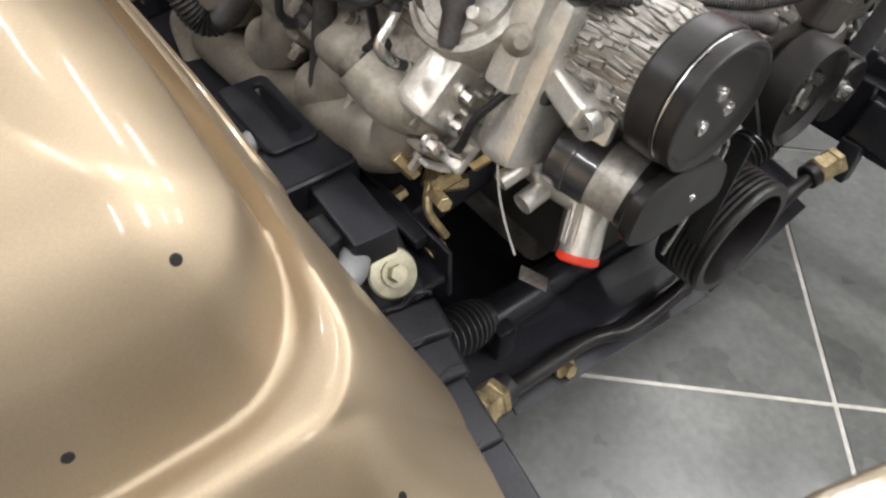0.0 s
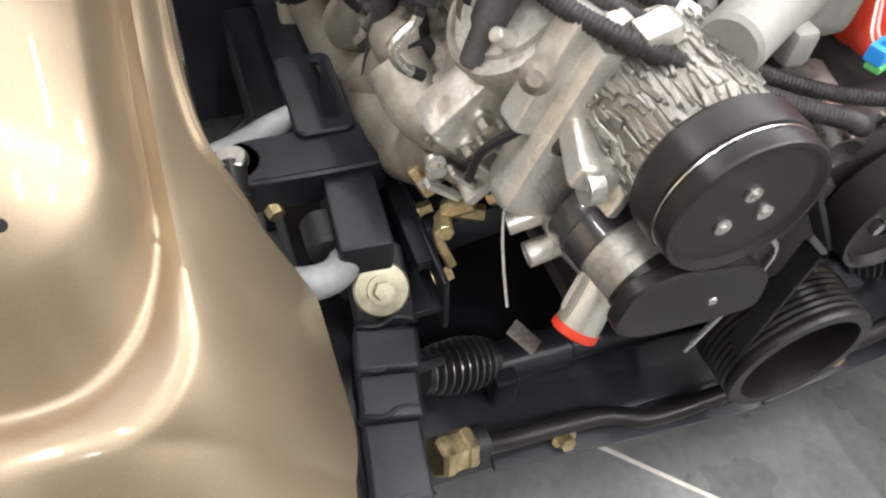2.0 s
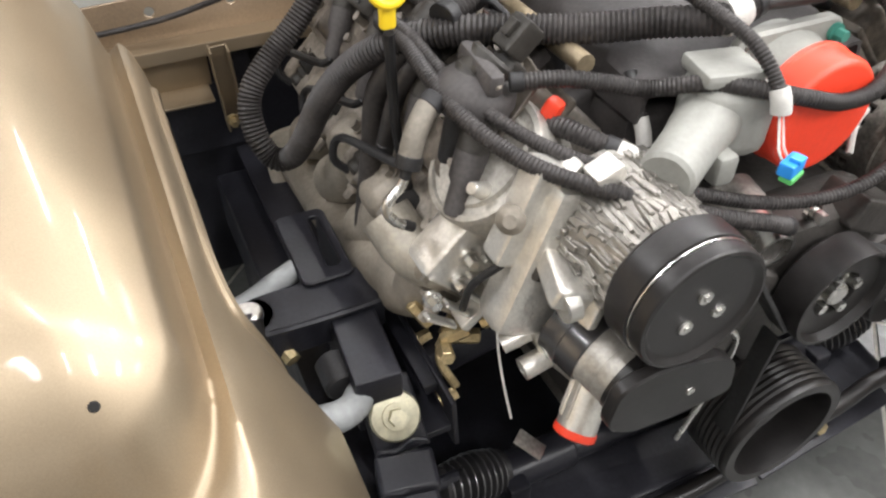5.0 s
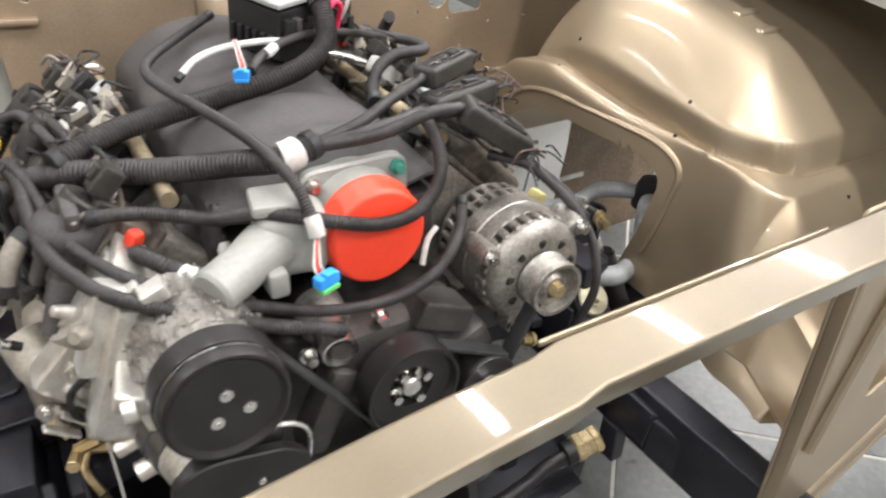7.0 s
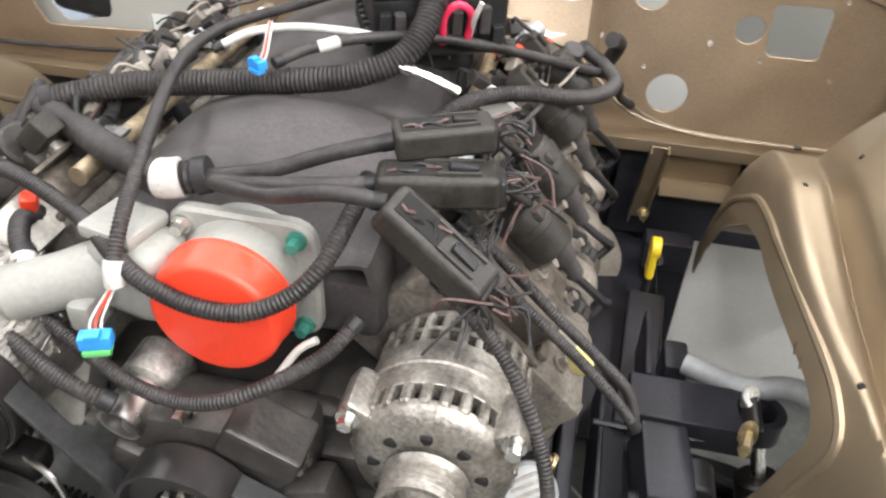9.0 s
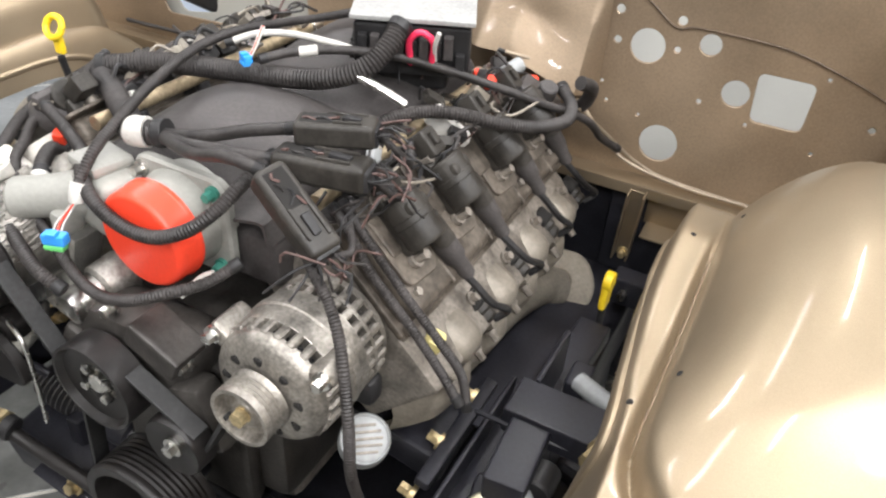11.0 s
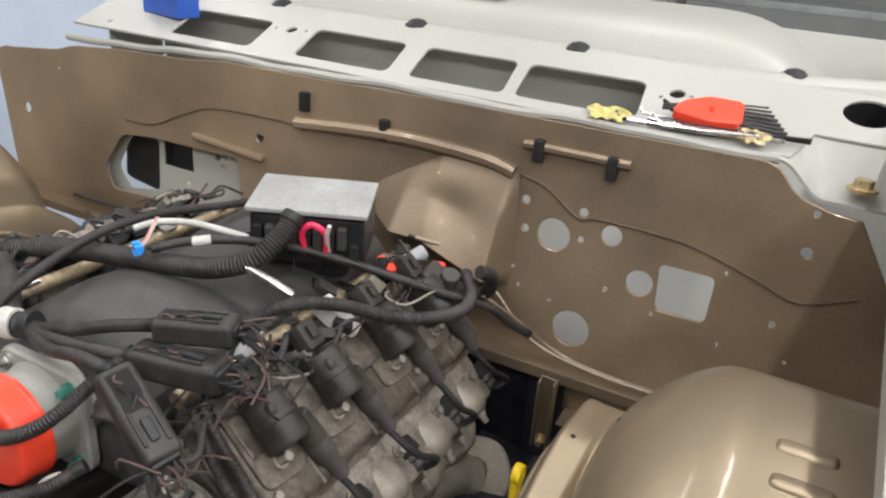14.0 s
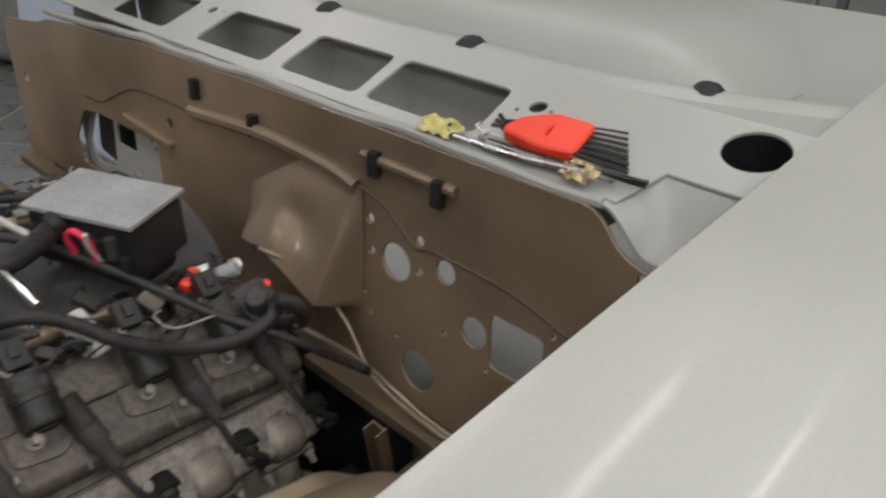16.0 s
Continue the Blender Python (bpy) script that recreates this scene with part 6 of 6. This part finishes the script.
for x0, y0, z0, n in ((0.225, 0.595, 0.785, 12), (0.24, 0.555, 0.76, 12), (0.235, 0.475, 0.725, 10), (0.215, 0.80, 0.74, 8), (0.2, 0.93, 0.742, 8), (-0.225, 0.70, 0.742, 12), (-0.235, 0.84, 0.738, 12), (0.075, 0.83, 0.79, 6)):
    for k in range(n):
        p = Vector((x0 + rnd.uniform(-0.02, 0.02), y0 + rnd.uniform(-0.025, 0.025), z0 + rnd.uniform(-0.012, 0.008)))
        q = p + Vector((rnd.uniform(-0.045, 0.045), rnd.uniform(-0.06, 0.06), rnd.uniform(-0.03, -0.004)))
        mid = (p + q) / 2 + Vector((rnd.uniform(-0.015, 0.015), rnd.uniform(-0.015, 0.015), rnd.uniform(0.002, 0.016)))
        tagged(part("loose_wire", tube(B(), [p, mid, q], 0.0013, 6, step=0.008), (PLASTIC, COPPER, LOOM, PLASTIC)[k % 4]), "thin loose wire among the coil plugs", "wire", "loose wires")
for s, y, z, dx in ((1, 0.60, 0.712, 0.168), (1, 0.86, 0.715, 0.185), (-1, 0.62, 0.72, 0.19), (-1, 0.70, 0.725, 0.20), (-1, 0.82, 0.722, 0.205), (-1, 0.93, 0.72, 0.21), (-1, 0.76, 0.735, 0.185), (-1, 0.88, 0.738, 0.19)):
    c = thing("coil_plug", "dusty black wiring plug beside the coils", "connector", "coil plugs")
    part("shell", box(B(), (s * dx, y, z), (0.042, 0.028, 0.024), 0.004, (rnd.uniform(-15, 15), s * 35, rnd.uniform(-25, 25))), PLASTIC, c)
    part("latch", box(B(), (s * dx, y, z + 0.014), (0.02, 0.012, 0.006), 0.0015, (0, s * 35, 0)), INTAKE, c)

for k in range(34):
    s = -1 if k < 24 else 1
    y = 0.56 + 0.43 * ((k * 0.618) % 1)
    x = s * rnd.uniform(0.165, 0.27)
    z = 0.955 - abs(x) + rnd.uniform(-0.018, 0.012)
    z = min(z, 0.752)
    if s < 0 and y < 0.66:
        y += 0.14
    c = thing("wire_connector", "small dusty connector tangled in the loom", "connector", "small connectors")
    turn = (rnd.uniform(-40, 40), s * rnd.uniform(0, 60), rnd.uniform(-80, 80))
    part("shell", box(B(), (x, y, z), (rnd.uniform(0.018, 0.036), rnd.uniform(0.012, 0.02), rnd.uniform(0.01, 0.018)), 0.0025, turn), ((COVER, GREYP, IRON, LOOM, ALU_D, IRON_D, PALECAST) if s < 0 else (PLASTIC, LOOM, COILP, GREYP, PLASTIC, COILP, IRON))[k % 7], c)
    p = Vector((x, y, z))
    q = p + Vector((rnd.uniform(-0.04, 0.04), rnd.uniform(-0.06, 0.06), rnd.uniform(-0.02, 0.01)))
    part("lead", tube(B(), [p, (p + q) / 2 + Vector((rnd.uniform(-0.012, 0.012), 0, 0.014)), q], rnd.uniform(0.0018, 0.0034), 7), (PLASTIC, LOOM, PLASTIC, IRON)[k % 4], c)

# tape bands
for p, q, r in (((-0.052, 0.516, 0.7585), (-0.034, 0.519, 0.7608), 0.0172), ((-0.052, 0.429, 0.713), (-0.0535, 0.437, 0.731), 0.0085), ((-0.176, 0.474, 0.681), (-0.166, 0.466, 0.677), 0.0115), ((0.012, 0.728, 0.797), (0.028, 0.742, 0.799), 0.0068), ((-0.125, 0.498, 0.66), (-0.125, 0.51, 0.682), 0.0072)):
    tagged(part("tape_band", tube(B(), [p, (Vector(p) + Vector(q)) / 2 + Vector((0, -0.0016, 0)), q], r, 18), TAPE), "white cloth tape wrapped round a loom", "tape", "tape bands")

# plugs
for c, ang, m2 in (((-0.058, 0.398, 0.682), 20, GREEN), ((-0.034, 0.682, 0.793), -30, BLUE)):
    t = thing("electric_plug", "small bright blue plastic wiring plug", "connector", "blue plugs")
    mm = pose(*c, 0, 0, ang) @ Matrix.Diagonal((0.7, 0.75, 0.7, 1) if m2 is GREEN else (0.52, 0.6, 0.52, 1))
    part("shell", moved(box(B(), (0, 0, 0), (0.036, 0.018, 0.018), 0.003), mm), BLUE, t)
    part("latch", moved(box(B(), (0, -0.004, 0.011), (0.016, 0.014, 0.006), 0.0015), mm), BLUE, t)
    part("seal", moved(box(B(), (0, -0.003, -0.0125), (0.031, 0.016, 0.008), 0.002), mm), m2, t)
    for d in (-0.006, 0.0, 0.006):
        part("lead", tube(B(), [mm @ Vector((d, 0.008, 0.005)), mm @ Vector((d, 0.016, 0.014)), Vector(c) + Vector((0.005 + d * 0.3, 0.03, 0.032))], 0.0012, 5), TAPE if d else RED, t)
for c in ((-0.205, 0.53, 0.70), (0.195, 0.905, 0.742), (0.222, 1.0, 0.716), (0.165, 0.93, 0.735)):
    tagged(part("red_clip", box(B(), c, (0.016, 0.016, 0.02), 0.005, (20, 10, 30)), RED), "tiny red plastic retaining clip", "clip", "red clips")
tagged(part("white_plug", box(B(), (0.2, 0.775, 0.728), (0.06, 0.026, 0.026), 0.005, (0, 42, 20)), TAPE), "off-white wiring plug among the coils", "connector")
tagged(part("white_plug", box(B(), (-0.215, 0.765, 0.735), (0.05, 0.03, 0.024), 0.005, (0, -35, 10)), TAPE), "off-white wiring plug among the coils", "connector")
tagged(part("yellow_plug", box(B(), (0.315, 0.545, 0.605), (0.02, 0.024, 0.018), 0.005, (10, 30, 20)), mat("pale_yellow_plastic", (0.6, 0.52, 0.22), 0.5, stain=0.15, stain_size=60)), "pale yellow sensor plug by the alternator", "connector")


def big_connector(a, b, w, h, roll=0):
    a, b = Vector(a), Vector(b)
    t = thing("harness_connector", "large dusty black harness connector with open end", "connector", "harness connectors")
    m = Matrix.Translation((a + b) / 2) @ (b - a).to_track_quat("X", "Z").to_matrix().to_4x4() @ pose(0, 0, 0, roll)
    L = (b - a).length
    part("shell", moved(box(B(), (0, 0, 0), (L, w, h), min(w, h) * 0.22, seg=3), m), COILP, t)
    # Open end: its shade is a near-black slab
    part("socket", moved(box(B(), (-L * 0.22, 0, h * 0.47), (L * 0.42, w * 0.62, h * 0.12), 0.001), m), HOLESHADE, t)
    part("guide_rib", moved(box(B(), (L * 0.12, w * 0.3, h * 0.5), (L * 0.5, w * 0.12, h * 0.16), 0.0015), m), COILP, t)
    part("guide_rib", moved(box(B(), (L * 0.16, -w * 0.28, h * 0.5), (L * 0.36, w * 0.1, h * 0.2), 0.0015), m), COILP, t)
    part("latch", moved(box(B(), (L * 0.2, 0, h * 0.52), (L * 0.24, w * 0.26, h * 0.22), 0.002, (0, 6, 0)), m), PLASTIC, t)
    for k in range(4):
        a0 = Vector((-L * 0.4 + k * L * 0.1, rnd.uniform(-0.22, 0.22) * w, h * 0.52))
        part("terminal", moved(tube(B(), [a0, a0 + Vector((rnd.uniform(0.003, 0.012), rnd.uniform(-0.006, 0.006), 0.002)), a0 + Vector((rnd.uniform(0.006, 0.018), rnd.uniform(-0.008, 0.008), 0.0))], 0.0014, 5), m), (COPPER, LOOM, PLASTIC)[k % 3], t)
    part("collar", moved(box(B(), (L * 0.46, 0, -0.002), (L * 0.16, w * 0.8, h * 0.8), 0.004), m), PLASTIC, t)
    for k in range(6):
        w0 = Vector((L * 0.5, w * (k - 2.5) * 0.13, rnd.uniform(-0.2, 0.2) * h))
        ends = [w0, w0 + Vector((0.014, rnd.uniform(-0.006, 0.006), rnd.uniform(0, 0.006))), w0 + Vector((0.03, rnd.uniform(-0.02, 0.02), rnd.uniform(-0.02, 0.008)))]
        part("lead", moved(tube(B(), ends, 0.0013, 6), m), (PLASTIC, LOOM, COPPER)[k % 3], t)
    return t


big_connector((0.138, 0.556, 0.800), (0.214, 0.588, 0.803), 0.034, 0.026)
big_connector((0.130, 0.532, 0.773), (0.228, 0.552, 0.775), 0.036, 0.03)
big_connector((0.150, 0.490, 0.785), (0.230, 0.474, 0.728), 0.036, 0.03, 10)
for pts in ([(-0.02, 0.52, 0.762), (0.04, 0.525, 0.775), (0.09, 0.54, 0.79), (0.138, 0.556, 0.800)], [(-0.02, 0.52, 0.762), (0.03, 0.51, 0.77), (0.09, 0.515, 0.775), (0.130, 0.532, 0.773)], [(-0.02, 0.52, 0.762), (0.05, 0.495, 0.772), (0.11, 0.485, 0.79), (0.150, 0.490, 0.785)]):
    loom("wiring_loom", "twisted black wires to the harness connector", pts, 0.0068, 0.0)
for pts in ([(0.214, 0.588, 0.803), (0.235, 0.6, 0.78), (0.23, 0.63, 0.755), (0.2, 0.68, 0.75)], [(0.228, 0.552, 0.775), (0.25, 0.57, 0.75), (0.24, 0.6, 0.74)], [(0.230, 0.474, 0.728), (0.24, 0.50, 0.72), (0.22, 0.53, 0.725), (0.2, 0.56, 0.735)]):
    loom("wiring_loom", "frayed wires behind the harness connector", pts, 0.004, 0.003)

# fuse box
fb = thing("fuse_box", "black plastic fuse box with a pale lid", "fuse box")
fm = pose(0.099, 0.862, 0.80, 6, 0, 25.4)
fuse_case = part("case", moved(box(B(), (0, 0, 0.0), (0.15, 0.098, 0.07), 0.006), fm), PLASTIC, fb)
part("lid", moved(box(B(), (0, 0, 0.042), (0.158, 0.104, 0.007), 0.002), fm), mat("pale_grey_lid", (0.30, 0.30, 0.29), 0.75, grain=0.12, grain_size=200, stain=0.2, stain_size=12, spec=0.25), fb, "pale grey flat lid")
for k in range(9):
    part("relay", moved(box(B(), (-0.062 + 0.0155 * k, -0.053, rnd.uniform(-0.012, 0.012)), (0.012, 0.012, rnd.uniform(0.02, 0.034)), 0.002), fm), INTAKE if k % 2 else PLASTIC, fuse_case)
for k in range(6):
    part("side_clip", moved(box(B(), (-0.078, -0.036 + 0.014 * k, -0.01), (0.008, 0.008, 0.022), 0.002), fm), PLASTIC, fuse_case)
part("wire_stub", moved(tube(B(), [(0.03, -0.055, -0.01), (0.03, -0.07, 0.02), (0.035, -0.075, 0.04)], 0.003, 6), fm), TAPE, fb)
rl = [fm @ Vector(p) for p in ((0.0, -0.058, -0.012), (-0.002, -0.066, 0.022), (0.012, -0.068, 0.036), (0.028, -0.066, 0.022), (0.026, -0.058, -0.012))]
tagged(part("red_cable", tube(B(), rl, 0.0042, 10), mat("red_cable_sheath", (0.75, 0.03, 0.09), 0.4, stain=0.1, stain_size=40)), "looped bright red battery cable at the fuse box", "cable")
part("post", box(B(), (0.09, 0.88, 0.76), (0.1, 0.08, 0.06), 0.01, (0, 0, 25)), PLASTIC, fb, "black mounting bracket")

# rear clutter on the left bank
cl = thing("map_sensor", "dark sensor block with pipe stubs at the bank's rear", "sensor")
part("block", box(B(), (0.235, 0.975, 0.695), (0.07, 0.06, 0.05), 0.01, (0, 30, 10)), INTAKE, cl)
part("stub", cyl(B(), (0.19, 0.93, 0.735), (0.215, 0.965, 0.755), 0.011, n=18, edge=0.002), GREYP, cl)
part("cap", cyl(B(), (0.255, 0.965, 0.715), (0.262, 0.96, 0.735), 0.014, n=18, edge=0.002), INTAKE, cl)
part("hose", tube(B(), [(0.27, 0.985, 0.69), (0.30, 1.0, 0.70), (0.315, 0.985, 0.735), (0.305, 0.96, 0.75)], 0.010, 12), LOOM, cl)

# ---- tools on the cowl ----
ks = thing("hex_key_set", "black hex keys in a red plastic holder", "hand tool")
km = Matrix.Translation((0.545, 1.165, 0.975)) @ pose(0, 0, 0, 20, 0, 14) @ Matrix.Diagonal((0.85, 0.85, 0.85, 1))
part("holder", moved(plate(round_poly([(-0.075, -0.012), (-0.02, -0.03), (0.025, -0.028), (0.03, 0.03), (-0.02, 0.036), (-0.06, 0.016)], 0.008), [round_poly([(-0.022, -0.012), (-0.014, -0.012), (-0.014, 0.014), (-0.022, 0.014)], 0.003)], 0.02, 0.003), km), RED, ks, "red plastic holder")
for k in range(7):
    y = -0.024 + 0.009 * k
    part("key", moved(tube(B(), [(-0.08, 0.0 + 0.3 * y, 0.004), (0.02, y, 0.003), (0.095 - 0.004 * k, y * 1.3, 0.0)], 0.0016 + 0.00035 * (6 - k), 6), km), BLACKG, ks)
for k in range(3):
    part("short_arm", moved(tube(B(), [(-0.08, 0.004 * k - 0.004, 0.004), (-0.092, 0.012 * k - 0.012, 0.008)], 0.003, 6), km), BLACKG, ks)
tagged(part("drill_bit", tube(B(), [(0.43, 1.122, 0.956), (0.52, 1.124, 0.958), (0.60, 1.13, 0.963)], 0.0035, 8), STEEL), "thin steel rod lying on the cowl edge", "metal rod")
tagged(part("drill_bit", tube(B(), [(0.47, 1.134, 0.96), (0.58, 1.137, 0.963), (0.66, 1.145, 0.967)], 0.0028, 8), BLACKG), "thin dark rod lying on the cowl edge", "metal rod")


def scrap(cx, cy, cz, w, d, seed):
    q = random.Random(seed)
    f = [(q.uniform(60, 260), q.uniform(60, 260), q.uniform(0, 6)) for _ in range(5)]
    return lambda u, v: Vector((cx + w * (u - 0.5) * (1 - 0.2 * math.sin(7 * v)), cy + d * (v - 0.5), cz + 0.4 * (v - 0.5) * d + 0.0022 * sum(abs(math.sin(a * w * u + b * d * v + c)) for a, b, c in f)))


SCRAP = mat("dull_yellow_paper", (0.5, 0.44, 0.16), 0.6, stain=0.3, stain_size=60)
tagged(part("paper_scrap", sheet(B(), scrap(0.4, 1.13, 0.952, 0.055, 0.028, 1), 16, 10, 0.0008), SCRAP, angle=0.2), "torn yellow paper scrap on the cowl", "paper")
tagged(part("foil_scrap", sheet(B(), scrap(0.593, 1.13, 0.955, 0.036, 0.026, 2), 14, 10, 0.0008), ZINC, angle=0.2), "crumpled gold foil scrap on the cowl", "foil")
for k, (x0, x1, r0) in enumerate(((0.41, 0.55, 0.0022), (0.46, 0.63, 0.003), (0.50, 0.66, 0.0018), (0.44, 0.58, 0.0016))):
    y0 = 1.126 + 0.006 * k
    z0 = 0.953 + 0.4 * (y0 - 1.126)
    tagged(part("loose_hex_key", tube(B(), [(x0, y0 + 0.012, z0 + 0.009), (x0 + 0.012, y0, z0 + 0.003), (x1, y0 + 0.003, z0 + 0.006)], r0, 6), STEEL if k % 2 else BLACKG), "loose thin hex key lying on the cowl edge", "hand tool", "loose keys")
# Box added here in place of the blue post further back
bk = thing("spray_can_box", "blue box on the cowl standing in for a blue post behind", "carton")
part("carton", box(B(), (-0.52, 1.21, 1.02), (0.12, 0.05, 0.09), 0.004, (0, 0, -10)), mat("post_blue", (0.03, 0.10, 0.45), 0.4, stain=0.2, stain_size=20), bk)
part("label_patch", box(B(), (-0.5, 1.183, 1.03), (0.06, 0.003, 0.05), 0.001, (0, 0, -10)), TAPE, bk)

rc = thing("ribbed_cap", "round grey ribbed cap below the alternator", "cap")
r0, rn = Vector((0.285, 0.455, 0.52)), Vector((0.35, -0.45, 0.82)).normalized()
part("disc", lathe(B(), [(0, 0.012), (0.02, 0.012), (0.0235, 0.01), (0.026, 0.012), (0.028, 0.008), (0.028, -0.03), (0, -0.03)], r0, r0 + rn, 30), GREYP, rc)
for k in range(5):
    d = -0.014 + 0.007 * k
    part("rib", moved(box(B(), (0, d, 0.0125), (2 * math.sqrt(0.019 ** 2 - d * d), 0.003, 0.003), 0.001), Matrix.Translation(r0) @ rn.to_track_quat("Z", "Y").to_matrix().to_4x4()), ALU_D, rc)

# ---- workshop round the car ----
# Pale blue panel painted in place of bluish daylight glare off the floor
wh = thing("leaning_board", "pale blue panel standing in for bluish glare on the floor", "board")
part("panel", box(B(), (-2.05, 1.84, 0.56), (1.95, 0.02, 1.1), 0.006, (-4, 0, 0)), mat("painted_blue_glare", (0.68, 0.77, 0.92), 0.25, stain=0.1, stain_size=3), wh)
part("foot", box(B(), (-1.86, 1.82, 0.012), (1.52, 0.08, 0.024), 0.004), GREYP, wh)
sofa = thing("covered_seat", "grey cloth covered seat on the workshop floor", "seat")
part("cushion", box(B(), (-4.0, 2.35, 0.3), (0.9, 0.7, 0.56), 0.12, (0, 0, 20), 4), mat("grey_cloth", (0.3, 0.29, 0.28), 0.9, grain=0.2, grain_size=80, stain=0.2, stain_size=4), sofa)
part("backrest", box(B(), (-4.0, 2.7, 0.6), (0.9, 0.25, 0.8), 0.1, (-8, 0, 20), 4), mat("grey_cloth_back", (0.34, 0.33, 0.31), 0.9, grain=0.2, grain_size=80, stain=0.2, stain_size=4), sofa)
rk = thing("storage_rack", "grey steel storage rack by the workshop wall", "shelf")
for z in (0.4, 0.9, 1.4, 1.9):
    part("shelf", box(B(), (0.9, 4.6, z), (2.4, 0.5, 0.04), 0.006), GREYP, rk)
for x in (-0.28, 2.08):
    for y in (4.37, 4.83):
        part("post", box(B(), (x, y, 1.0), (0.05, 0.05, 2.0), 0.006), GREYP, rk)

# ---- floor tiles ----
tile_mesh = None
TS = 0.6
c0, s0 = math.cos(radians(45.5)), math.sin(radians(45.5))
for i in range(-9, 9):
    for j in range(-9, 9):
        u, v = (i + 0.5) * TS, (j + 0.5) * TS
        x, y = 0.209 + u * c0 - v * s0, 0.169 + u * s0 + v * c0
        if abs(x) > 4.3 or y < -3.8 or y > 6.8:
            continue
        if tile_mesh is None:
            t = part("tile", box(B(), (0, 0, 0), (TS - 0.007, TS - 0.007, 0.012), 0.0015, seg=1), TILE, bpy.data.objects["floor"])
            tile_mesh = t.data
        else:
            t = new("tile", tile_mesh)
            t.parent = bpy.data.objects["floor"]
        t.matrix_basis = pose(x, y, -0.006, 0, 0, 45.5)
